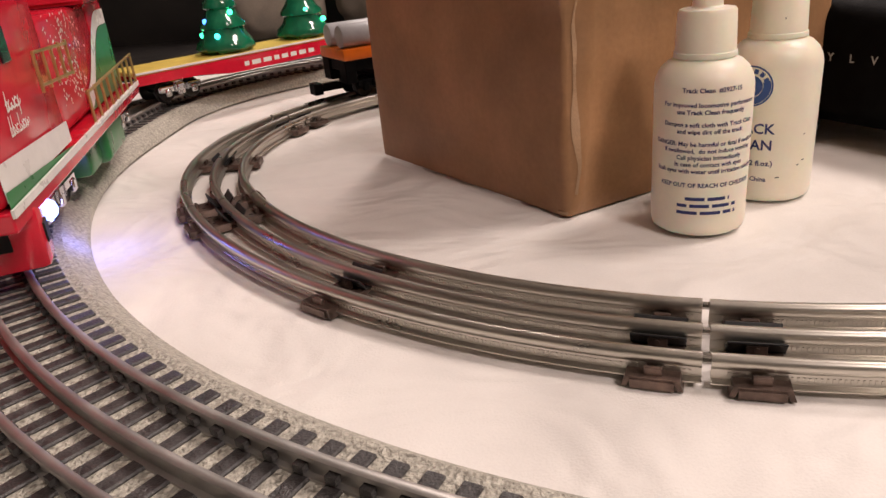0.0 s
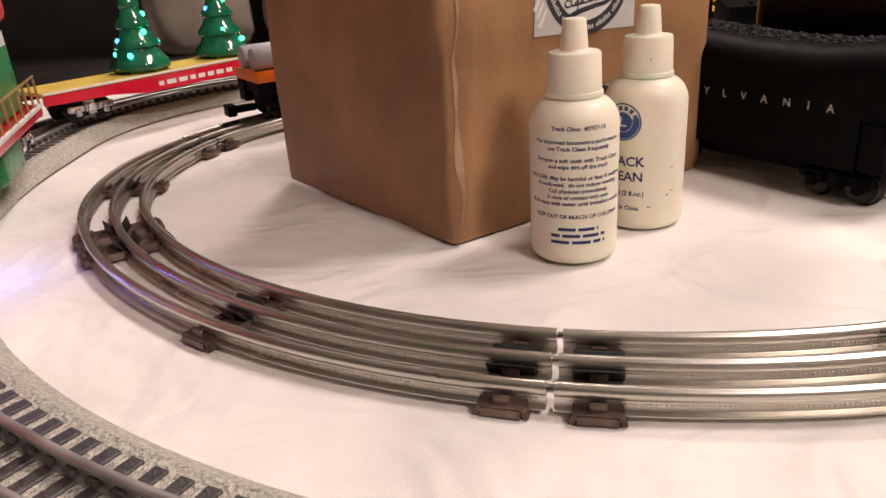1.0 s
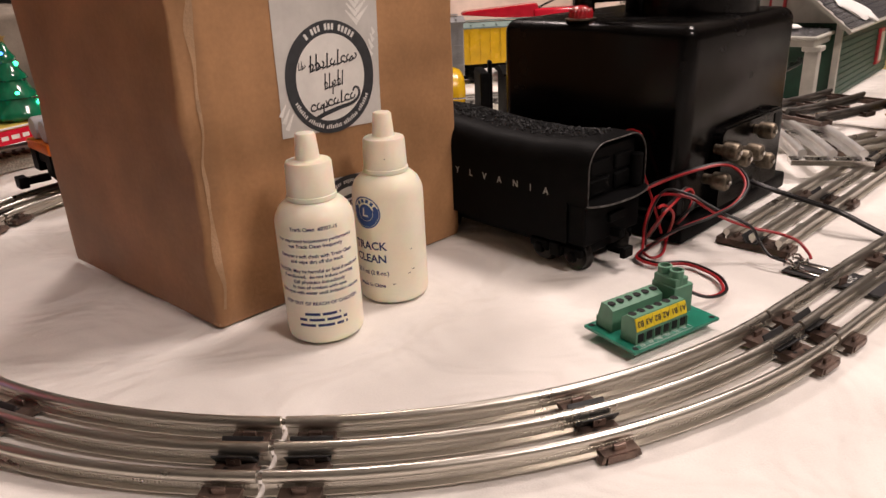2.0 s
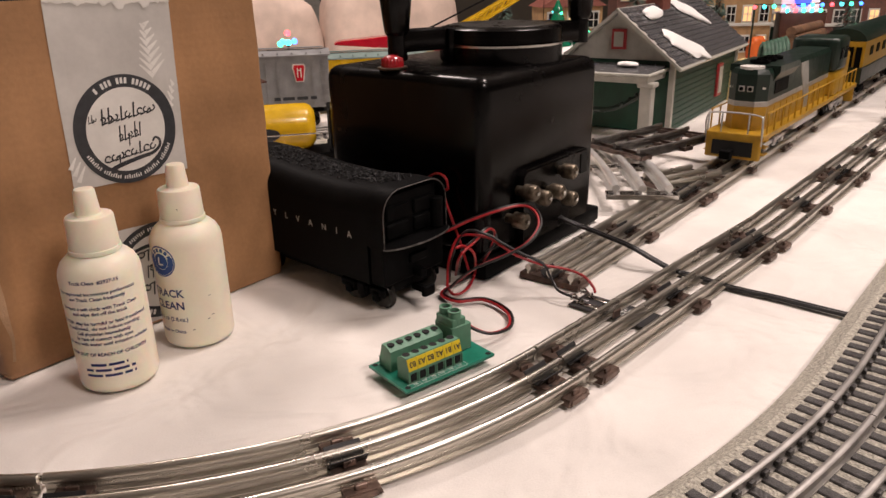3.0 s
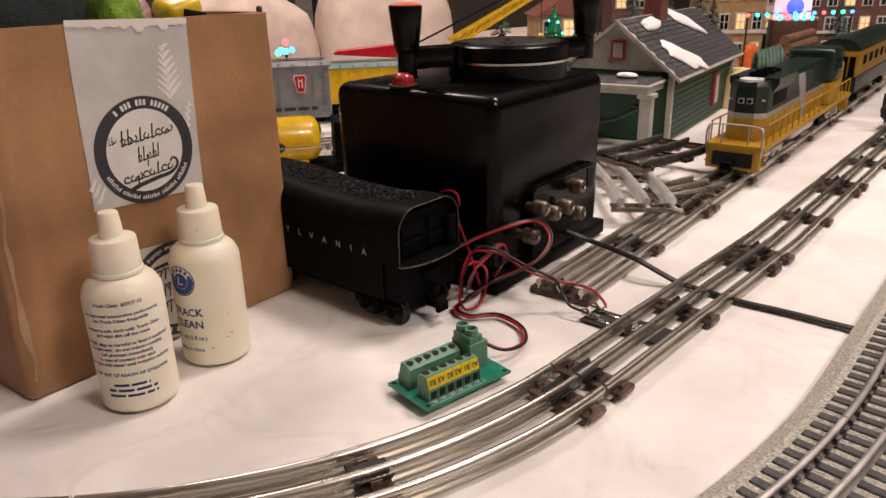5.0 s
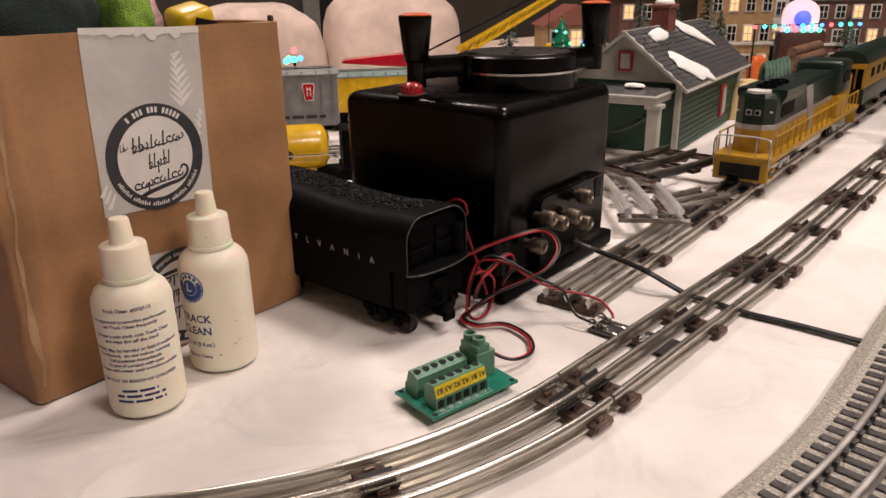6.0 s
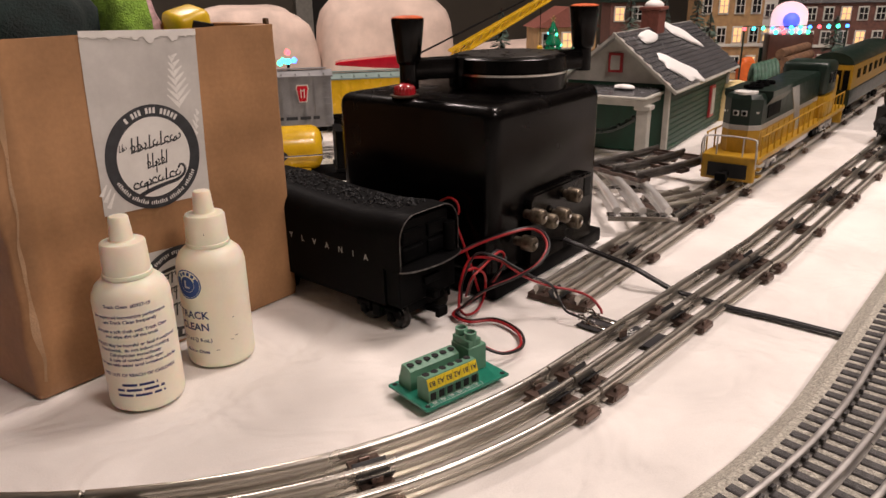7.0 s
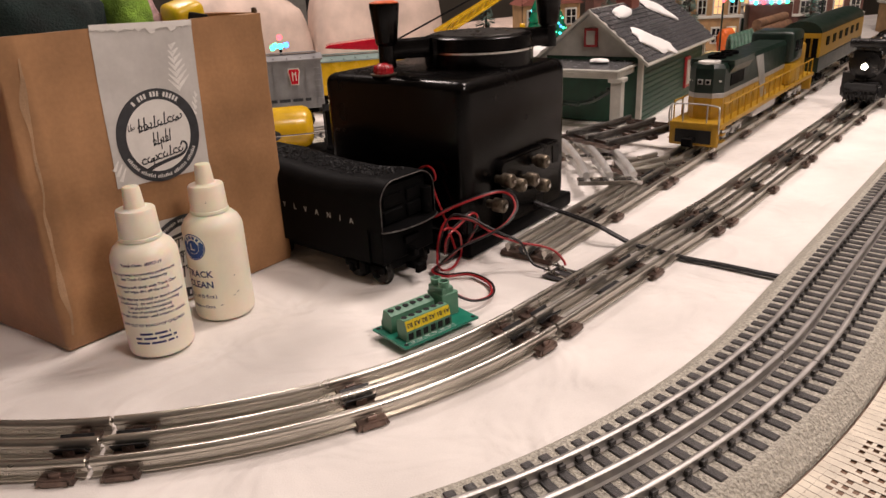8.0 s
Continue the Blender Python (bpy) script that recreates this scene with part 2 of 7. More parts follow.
# ---- track lines ----
def arc(cx, cy, r, a0, a1, step=0.006):
    """From angle a0 to a1 (degrees) about a centre; heading along the way."""
    n = max(2, int(abs(radians(a1 - a0)) * r / step))
    s = 1 if a1 > a0 else -1
    out = []
    for k in range(n + 1):
        a = radians(a0 + (a1 - a0) * k / n)
        out.append((cx + r * math.cos(a), cy + r * math.sin(a), a + s * math.pi / 2))
    return out


def straight(x, y, h, length, step=0.05):
    n = max(1, int(length / step))
    return [(x + math.cos(h) * length * k / n, y + math.sin(h) * length * k / n, h) for k in range(n + 1)]


def joined(*lines):
    out = list(lines[0])
    for l in lines[1:]:
        out += l[1:]
    return out


class Way:
    """A line of (x, y, heading) measured by its length."""

    def __init__(self, line):
        self.line = []
        for p in line:
            h = p[2]
            if self.line:
                h += 2 * math.pi * round((self.line[-1][2] - h) / (2 * math.pi))
            self.line.append((p[0], p[1], h))
        self.s = [0.0]
        for a, b in zip(self.line, self.line[1:]):
            self.s.append(self.s[-1] + math.hypot(b[0] - a[0], b[1] - a[1]))

    def at(self, s):
        s = min(max(s, 0), self.s[-1])
        i = max(0, min(len(self.s) - 2, int(np.searchsorted(self.s, s)) - 1))
        a, b = self.line[i], self.line[i + 1]
        t = (s - self.s[i]) / max(1e-9, self.s[i + 1] - self.s[i])
        return tuple(a[k] + (b[k] - a[k]) * t for k in range(3))

    def cut(self, s0, s1, step):
        n = max(1, int((s1 - s0) / step))
        return [self.at(s0 + (s1 - s0) * k / n) for k in range(n + 1)]

    def near(self, x, y):
        return self.s[int(np.argmin([math.hypot(x - p[0], y - p[1]) for p in self.line]))]

    def pose_at(self, s, u=0.0, z=0.0, turn=0.0):
        x, y, h = self.at(s)
        return tra(x + u * math.sin(h), y - u * math.cos(h), z) @ rot(math.degrees(h) + turn)


# inner loop: far end behind the carton, round the near curve, then the long straight
HS = radians(29.2)
ARC_B = (0.0744, 0.5065, 0.224)
ARC_A = (0.1935, 0.5612, 0.3545)
A_END = 203.6
H1 = radians(26.2)
SX, SY = ARC_A[0] + ARC_A[2] * math.sin(H1), ARC_A[1] - ARC_A[2] * math.cos(H1)
pre = straight(0.0744 - math.sin(HS) * 0.224 + 0.6 * math.cos(HS), 0.5065 + math.cos(HS) * 0.224 + 0.6 * math.sin(HS), HS + math.pi, 0.6)
LOOP = Way(joined(pre, arc(*ARC_B, 119.2, A_END), arc(*ARC_A, A_END, 296.2),
                  straight(SX, SY, H1, 0.30), straight(SX + 0.30 * math.cos(H1), SY + 0.30 * math.sin(H1), radians(29.2), 2.1)))
GAUGE = 0.0173
RAIL_H = 0.0108
rail_prof = [(-3.3, 1.7), (-3.3, 2.1), (-0.8, 2.5), (-0.55, 5.6), (-1.5, 6.2), (-2.15, 7.2), (-2.3, 8.5), (-1.9, 9.7), (-1.0, 10.5), (0, 10.8)]
rail_prof = [(u * MM, z * MM) for u, z in rail_prof] + [(-u * MM, z * MM) for u, z in rail_prof[-2::-1]]


def tie_mesh():
    bm = bmesh.new()
    w, l, h = 0.0160, 0.0475, 0.0036
    prism(bm, [(-w / 2 - 0.0012, 0), (-w / 2, h), (w / 2, h), (w / 2 + 0.0012, 0), (w / 2 - 0.0006, 0), (w / 2 - 0.0014, h - 0.0012), (-w / 2 + 0.0014, h - 0.0012), (-w / 2 + 0.0006, 0)], l)
    for s in (-1, 1):
        box(bm, w * 0.82, 0.0012, h * 0.8, 0, s * l / 2, h * 0.4)
        for q in (-1, 1):
            box(bm, w * 0.35, 0.0016, 0.0034, 0, s * GAUGE + q * 0.0040, h + 0.0010, bev=0.0003, seg=1)
    return bm


def insulator_mesh():
    bm = bmesh.new()
    box(bm, 0.0175, 0.0070, 0.0008, 0, 0, 0.0042)
    for q in (-1, 1):
        box(bm, 0.0175, 0.0056, 0.0008, 0, q * 0.0028, 0, m=tra(0, q * 0.0032, 0.0044) @ rot(q * 52, "X"), bev=0.0003, seg=1)
    return bm


def hole_mesh():
    bm = bmesh.new()
    for y in (-0.0098, -0.0075, 0.0098, 0.0075):
        x = 0.0028 if abs(y) > 0.009 else -0.0030
        lathe(bm, [(0, 0.00372), (0.0011, 0.00372)], 10, tra(x, y))
    return bm


def clip_mesh():
    bm = bmesh.new()
    for q in (-1, 1):
        box(bm, 0.0062, 0.0010, 0.0036, 0, q * 0.0057, 0.0058, bev=0.0003, seg=1)
        cyl(bm, 0.0009, 0.0012, tra(0, q * 0.0062, 0.0062) @ rot(90, "X"), n=6)
    return bm


TIE0 = INS0 = CLIP0 = HOLE0 = None


def track_section(way, s0, s1, ties, label, group, rail_mat=None):
    global TIE0, INS0, CLIP0, HOLE0
    ob = thing("track_section", I4, label, "toy track", group)
    for u in (-GAUGE, 0, GAUGE):
        bm = bmesh.new()
        sweep(bm, way.cut(s0 + 0.0012, s1 - 0.0012, 0.008), [(u + p, z) for p, z in rail_prof])
        part("rail", bm, rail_mat or M_RAIL, ob, smooth=50)
        if s0 > 0:
            x, y, h = way.at(s1 - 0.002)
            bm = bmesh.new()
            cyl(bm, 0.0014, 0.012, tra(x + u * math.sin(h), y - u * math.cos(h), 0.0083) @ rot(math.degrees(h)) @ rot(90, "Y"), n=8)
            part("track_pin", bm, M_STEEL, ob)
    for s in ties:
        m = way.pose_at(s)
        if TIE0 is None:
            TIE0, INS0, CLIP0 = part("tie", tie_mesh(), M_TIE, ob), part("insulator", insulator_mesh(), M_BLACKFIBRE, ob), part("clip", clip_mesh(), M_TIE, ob)
            HOLE0 = tagged(part("punched_hole", hole_mesh(), M_HOLE, ob), kind="stuff")
            for o in (TIE0, INS0, CLIP0, HOLE0):
                o.matrix_local = m
        else:
            for o in (TIE0, INS0, CLIP0):
                again(o, m, ob)
            tagged(again(HOLE0, m, ob), kind="stuff")
    return ob


J1, J2 = LOOP.near(0.0915, 0.2205), LOOP.near(0.348, 0.2415)
JE, JF = LOOP.near(-0.112, 0.395), LOOP.near(-0.132, 0.602)
END = 0.0145
cuts = [JF - 0.27, JF, JE, J1, J2] + [J2 + 0.2565 * k for k in range(1, 8)]
KNURL = {}
for a, b in zip(cuts, cuts[1:]):
    k = "curved" if a < J2 - 0.01 else "straight"
    mid = (a + b) / 2
    KNURL[(a, b)] = track_section(LOOP, a, b, [a + END, mid, b - END], k + " section of three-rail tubular steel toy track with brown ties", "inner loop track")

# knurled strip pressed along the rail webs of the near curve
for a, b in ((JE, J1), (J1, J2)):
    for u in (-GAUGE, 0, GAUGE):
        bm = bmesh.new()
        s = a + 0.006
        while s < b - 0.004:
            for q in (-1, 1):
                box(bm, 0.0007, 0.0006, 0.0015, 0, u + q * 0.0007, 0.0040, m=LOOP.pose_at(s))
            s += 0.0015
        tagged(part("web_knurl", bm, M_RAIL, KNURL[(a, b)]), kind="stuff")

# second straight that carries the green and yellow diesel
HD = radians(31.0)
SIDE = Way(straight(0.4015, 0.3545, HD, 2.6))
for k in range(8):
    track_section(SIDE, k * 0.257, (k + 1) * 0.257, [k * 0.257 + 0.009, (k + 0.5) * 0.257, (k + 1) * 0.257 - 0.009], "straight three-rail tubular track on the white sheet", "siding track")

# outer loop on moulded grey roadbed
OR = 0.493
OC = (0.2147, 0.571)
far_r = 0.2425
ER = 0.70  # the curve eases into the straight
EC = (OC[0] + (OR - ER) * math.cos(radians(285)), OC[1] + (OR - ER) * math.sin(radians(285)))
OUTER = Way(joined(straight(0.55, 0.571 + 0.04 + far_r + 0.03, math.pi, 0.55 + 0.036),
                   arc(-0.0360, 0.641, far_r, 90, 180), straight(-0.2785, 0.641, -math.pi / 2, 0.07), arc(*OC, OR, 180, 285), arc(*EC, ER, 285, 299),
                   straight(EC[0] + ER * math.sin(radians(29)), EC[1] - ER * math.cos(radians(29)), radians(29), 2.6)))
BED_H, TOP = 0.0118, 0.0190
bed_prof = [(-0.0450, 0), (-0.0440, 0.003), (-0.0340, BED_H), (0.0335, BED_H), (0.0432, 0.003), (0.0440, 0)]
fast_rail = [(-2.0, 12.0), (-2.0, 12.9), (-0.6, 13.4), (-0.6, 16.6), (-1.5, 17.2), (-1.5, 18.6), (-0.9, 19.0), (0.9, 19.0), (1.5, 18.6), (1.5, 17.2), (0.6, 16.6), (0.6, 13.4), (2.0, 12.9), (2.0, 12.0)]
fast_rail = [(u * MM, z * MM) for u, z in fast_rail]
bm = bmesh.new()
box(bm, 0.0054, 0.0600, 0.0030, 0, 0, BED_H - 0.0005, bev=0.0005, seg=1)
for q in (-1, 1):
    box(bm, 0.0034, 0.0055, 0.0022, 0, q * GAUGE, BED_H + 0.0032)
FTIE = None
fcuts = [0.0, 0.5865, OUTER.near(-0.2785, 0.60), OUTER.near(-0.19, 0.283), OUTER.near(0.1, 0.09), OUTER.near(0.440, 0.142), OUTER.s[-1] - 1.85, OUTER.s[-1] - 1.20, OUTER.s[-1] - 0.6, OUTER.s[-1]]
for a, b in zip(fcuts, fcuts[1:]):
    ob = thing("roadbed_track_section", I4, "three-rail toy track moulded on grey ballast roadbed", "toy track", "outer loop track")
    b2 = bmesh.new()
    sweep(b2, OUTER.cut(a + 0.0002, b - 0.0002, 0.01), bed_prof)
    part("roadbed", b2, M_BED, ob, "speckled grey ballast roadbed", smooth=25)
    for u in (-GAUGE, 0, GAUGE):
        b2 = bmesh.new()
        sweep(b2, OUTER.cut(a + 0.0004, b - 0.0004, 0.008), [(u + p, z) for p, z in fast_rail])
        part("rail", b2, M_ORAIL, ob, smooth=50)
    n = int((b - a) / 0.0103)
    for k in range(n):
        m = OUTER.pose_at(a + (k + 0.5) * (b - a) / n)
        if FTIE is None:
            FTIE = part("tie", bm, M_BEDTIE, ob)
            FTIE.matrix_local = m
        else:
            again(FTIE, m, ob)


# ---- writing ----
def text_bm(s, size, align="CENTER", spacing=1.0):
    bold = 0.022 * size
    cu = bpy.data.curves.new("writing", "FONT")
    cu.body, cu.size, cu.align_x, cu.space_character, cu.resolution_u = s, size, align, spacing, 2
    cu.offset = bold
    ob = new("writing", cu)
    dg = bpy.context.evaluated_depsgraph_get()
    me = bpy.data.meshes.new_from_object(ob.evaluated_get(dg))
    bm = bmesh.new()
    bm.from_mesh(me)
    bpy.data.objects.remove(ob)
    bpy.data.curves.remove(cu)
    bpy.data.meshes.remove(me)
    return bm


def add_text(bm, s, size, place, align="CENTER", spacing=1.0):
    """Letters laid on a surface: place(x, y) gives the point for flat letters."""
    t = text_bm(s, size, align, spacing)
    bmesh.ops.triangulate(t, faces=t.faces)
    seen = {}
    for f in t.faces:
        vs = []
        for v in f.verts:
            if v.index not in seen:
                seen[v.index] = bm.verts.new(place(v.co.x, v.co.y))
            vs.append(seen[v.index])
        try:
            bm.faces.new(vs)
        except ValueError:
            pass
    t.free()


def quad(bm, pts, place):
    bm.faces.new([bm.verts.new(place(x, y)) for x, y in pts])


def bars(bm, width, height, place, x=0.0, y=0.0, seed=1, word=0.9):
    """A line of writing that cannot be read: plain bars of its size."""
    rnd = random.Random(seed)
    a = x - width / 2
    while a < x + width / 2 - 0.0004:
        w = min(rnd.uniform(2.0, 5.0) * height * word, x + width / 2 - a)
        k = max(1, int(w / 0.002))
        for j in range(k):
            quad(bm, [(a + w * j / k, y), (a + w * (j + 1) / k, y), (a + w * (j + 1) / k, y + height * 0.75), (a + w * j / k, y + height * 0.75)], place)
        a += w + height * 0.6


def ring(bm, r0, r1, place, x=0.0, y=0.0, n=64, a0=0, a1=360, steps=3):
    for k in range(n):
        p, q = radians(a0 + (a1 - a0) * k / n), radians(a0 + (a1 - a0) * (k + 1) / n)
        for j in range(steps):
            ra, rb = r0 + (r1 - r0) * j / steps, r0 + (r1 - r0) * (j + 1) / steps
            quad(bm, [(x + ra * math.cos(p), y + ra * math.sin(p)), (x + rb * math.cos(p), y + rb * math.sin(p)),
                      (x + rb * math.cos(q), y + rb * math.sin(q)), (x + ra * math.cos(q), y + ra * math.sin(q))], place)


# ---- carton ----
BA, BB = Vector((0.065, 0.351)), Vector((0.2305, 0.4525))
BYAW = math.degrees(math.atan2(BB.y - BA.y, BB.x - BA.x))
BW, BD, BH, BT = 0.194, 0.181, 0.199, 0.0038
SKEW = -0.0735  # the carton is pushed slightly out of square
carton = thing("cardboard_carton", tra(BA.x, BA.y, 0) @ rot(BYAW), "open brown corrugated cardboard carton with worn corners", "box")


def dent(x, y, z):
    """How far the cardboard bulges outwards at a place of the carton."""
    b = 0.0014 * noise.noise(Vector((x * 17, y * 17, z * 13))) + 0.0005 * noise.noise(Vector((x * 55, y * 55, z * 38)))
    corner = math.exp(-((x / 0.016) ** 2 + (y / 0.016) ** 2))
    b += corner * (0.0030 * noise.noise(Vector((3, 1, z * 38))) + 0.0012 * math.sin(z * 70))
    b += (0.0030 + 0.0010 * noise.noise(Vector((7, 2, z * 26)))) * math.exp(-(((x - 0.010 - 0.006 * math.sin(4.2 * (1 - z / BH))) / 0.0048) ** 2)) * math.exp(-((y / 0.006) ** 2))
    return b


def outline(r):
    P = []
    for cx, cy, a in ((r, r, 180), (BW - r, r, 270), (BW - r, BD - r, 0), (r, BD - r, 90)):
        for k in range(6):
            t = radians(a + 15 * k)
            P.append((cx + r * math.cos(t), cy + r * math.sin(t), math.cos(t), math.sin(t)))
    out = []
    for i, p in enumerate(P):
        q = P[(i + 1) % len(P)]
        d = math.hypot(q[0] - p[0], q[1] - p[1])
        k = max(1, int(d / 0.004))
        for j in range(k):
            t = j / k
            x, y, nx, ny = (p[m] + (q[m] - p[m]) * t for m in range(4))
            out.append((x + SKEW * y, y, nx, ny))
    return out


bm = bmesh.new()
loops = []
zs = [0.0] + [BH * (k / 34) for k in range(1, 34)] + [BH]
for z in zs:
    loops.append([bm.verts.new((x + nx * (dent(x, y, z) if z > 0 else -0.0005), y + ny * (dent(x, y, z) if z > 0 else -0.0005),
                                z + (0.0012 * noise.noise(Vector((x * 30, y * 30, 5))) if z == BH else 0))) for x, y, nx, ny in outline(0.0032)])
inner = [[bm.verts.new((x - nx * BT, y - ny * BT, z)) for x, y, nx, ny in outline(0.0032)] for z in (BH, 0.006)]
loops += inner
n = len(loops[0])
for a, b in zip(loops, loops[1:]):
    for k in range(n):
        bm.faces.new((a[k], a[(k + 1) % n], b[(k + 1) % n], b[k]))
part("carton_body", bm, M_CARD, carton, smooth=50)
bm = bmesh.new()
box(bm, BW - 0.022, BD - 0.006, 0.003, BW / 2 + SKEW * BD / 2, BD / 2, 0.0030)
part("carton_bottom", bm, M_CARD, carton)
bm = bmesh.new()
for x, y in ((0.004, 0.003), (0.0065, 0.001)):
    box(bm, 0.007, 0.006, 0.0022, x, y, 0.0020, m=rot(20), bev=0.0006, seg=1)
part("crushed_corner", bm, M_CARDEDGE, carton, "crushed dark bottom corner")
bm = bmesh.new()
box(bm, 0.0030, 0.004, 0.005, BW - 0.003, 0.004, BH + 0.0012, m=I4, bev=0.001)
part("flap_stub", bm, mat("singed_cardboard", (0.10, 0.06, 0.035), 0.8), carton, "dark torn flap stub")


def on_front(lift, cx=0.0, cz=0.0, turn=0.0):
    c, s = math.cos(radians(turn)), math.sin(radians(turn))

    def place(x, y):
        u, z = cx + x * c - y * s, cz + x * s + y * c
        return Vector((u, -dent(u, 0, z) - lift, z))
    return place


def strip(bm, u0, u1, z0, z1, place, ku=10, kz=14, slant=0.0):
    g = [[bm.verts.new(place(u0 + (u1 - u0) * i / ku + slant * (j / kz), z0 + (z1 - z0) * j / kz)) for i in range(ku + 1)] for j in range(kz + 1)]
    for j in range(kz):
        for i in range(ku):
            bm.faces.new((g[j][i], g[j][i + 1], g[j + 1][i + 1], g[j + 1][i]))


def word_strokes(bm, heights, w, h, place, x, y, slant=0.22):
    """A wordmark as plain shapes, one a letter: open loops, tall strokes with a foot, and loops with a tail."""
    step = w / len(heights)

    def lean(u, v):
        return place(u + slant * (v - y), v)
    for k, t in enumerate(heights):
        a = x - w / 2 + (k + 0.5) * step
        r = min(step * 0.50, h * 0.31)
        if abs(t) < 0.7:
            ring(bm, r * 0.55, r, lean, a, y + h * 0.31, 14, 20 + 70 * (k % 3), 300 + 70 * (k % 3), 1)
        else:
            b0, b1, top = a - step * 0.13, a + step * 0.13, y + h * t
            quad(bm, [(b0, y), (b1, y), (b1, top), (b0, top)], lean)
            if t > 0.97:
                ring(bm, r * 0.5, r * 0.95, lean, a + step * 0.12, y + h * 0.31, 14, -80, 170, 1)
        if t < 0:
            quad(bm, [(a - step * 0.30, y - 0.40 * h), (a - step * 0.06, y - 0.40 * h), (a - step * 0.06, y + 0.4 * h), (a - step * 0.30, y + 0.4 * h)], lean)
        if k < len(heights) - 1:
            quad(bm, [(a + step * 0.1, y), (a + step * 0.8, y + h * 0.06), (a + step * 0.8, y + h * 0.17), (a + step * 0.1, y + h * 0.11)], lean)


def sticker(cu, cz, turn, u0, u1, z0, z1, name, label):
    """The round shop mark on its paper; z0 to z1 is the paper's height about the mark."""
    pl = on_front(0.0003, cu, cz, turn)
    b = bmesh.new()
    strip(b, u0, u1, z0, z1, pl)
    paper = part(name, b, M_PAPER, carton, label)
    R0 = 0.0245
    b = bmesh.new()
    ring(b, 0.0, R0, on_front(0.00042, cu, cz, turn), n=40, steps=5)
    part("disc", b, M_PAPERW, paper, "white disc of the printed mark")
    b = bmesh.new()
    ring(b, R0, 0.0318, on_front(0.00045, cu, cz, turn))
    part("ring", b, M_DARKPRINT, paper, "charcoal ring of the printed mark")
    b = bmesh.new()
    for k, a in enumerate(range(124, 52, -5)):
        if k not in (1, 5, 9):
            p = radians(a)
            m = on_front(0.0006, cu + 0.0282 * math.cos(p + radians(turn)), cz + 0.0282 * math.sin(p + radians(turn)), turn + a - 90)
            quad(b, [(-0.0008, -0.0017), (0.0008, -0.0017), (0.0008, 0.0017), (-0.0008, 0.0017)], m)
    part("ring_lettering", b, M_WHITEPRINT, paper, "pale lettering bars round the top")
    b = bmesh.new()
    for k, a in enumerate(range(205, 336, 3)):
        if k % 9 != 8:
            p = radians(a)
            m = on_front(0.0006, cu + 0.0283 * math.cos(p + radians(turn)), cz + 0.0283 * math.sin(p + radians(turn)), turn + a + 90)
            quad(b, [(-0.0004, -0.0009), (0.0004, -0.0009), (0.0004, 0.0009 + 0.0004 * (k % 3)), (-0.0004, 0.0009 + 0.0004 * (k % 3))], m)
    part("ring_lettering", b, M_WHITEPRINT, paper, "pale unreadable lettering bars")
    b = bmesh.new()
    pl = on_front(0.0006, cu, cz, turn + 7)
    word_strokes(b, [1, 1, .62, .9, .62, .95, .62, .62, .62], 0.036, 0.0092, pl, 0.002, 0.0058)
    word_strokes(b, [1, .95, -.62, 1, .9], 0.0165, 0.0092, pl, 0.0005, -0.0058)
    word_strokes(b, [.62, .62, -.62, .62, .62, .95, .62, .62], 0.034, 0.0078, pl, -0.002, -0.0160)
    word_strokes(b, [.9, 1, .62], 0.0055, 0.0046, pl, -0.0195, 0.0085)
    pts = [(-0.016, -0.0205), (-0.009, -0.0190), (0.003, -0.0182), (0.012, -0.0178), (0.0175, -0.0150), (0.0185, -0.0110), (0.016, -0.0090), (0.0140, -0.0110)]
    P = spline([(x, y, 0) for x, y in pts], 6)
    for i, (p, q) in enumerate(zip(P, P[1:])):
        w = 0.0009 * (1.6 - i / len(P))
        d = (q - p).normalized()
        nrm = Vector((-d.y, d.x, 0)) * w
        quad(b, [((p - nrm).x, (p - nrm).y), ((q - nrm).x, (q - nrm).y), ((q + nrm).x, (q + nrm).y), ((p + nrm).x, (p + nrm).y)], pl)
    part("wordmark", b, M_DARKPRINT, paper, "dark script wordmark drawn as plain strokes")
    # pale fern sprays at the side of the paper
    for sx, sy, ln, tilt in ((0.022, 0.030, 0.032, 95), (-0.030, -0.030, 0.03, 115), (0.030, -0.002, 0.03, 80)):
        b = bmesh.new()
        for k in range(7):
            t = k / 7
            for s in (-1, 1):
                a = radians(tilt + s * 48)
                ca, sa = math.cos(radians(tilt)), math.sin(radians(tilt))
                x, y, l = sx + ca * ln * t, sy + sa * ln * t, 0.011 * (1 - 0.75 * t)
                e = (x + math.cos(a) * l, y + math.sin(a) * l)
                if all(u0 + 0.001 < q < u1 - 0.001 for q in (x, e[0])) and all(z0 + 0.001 < q < z1 - 0.001 for q in (y, e[1])):
                    wv = (-math.sin(a) * 0.0018, math.cos(a) * 0.0018)
                    quad(b, [(x, y), (x + wv[0] * 1.6, y + wv[1] * 1.6), (e[0] + wv[0] * .4, e[1] + wv[1] * .4), e], on_front(0.0004, cu, cz, turn))
        if b.faces:
            part("fern_print", b, M_GREYPRINT, paper, "pale fern leaf print")
        else:
            b.free()
    return paper


st = sticker(0.0925, 0.1255, -2.0, -0.0365, 0.0365, -0.030, 0.0725, "shipping_tape_label", "grey paper tape with a round shop mark")
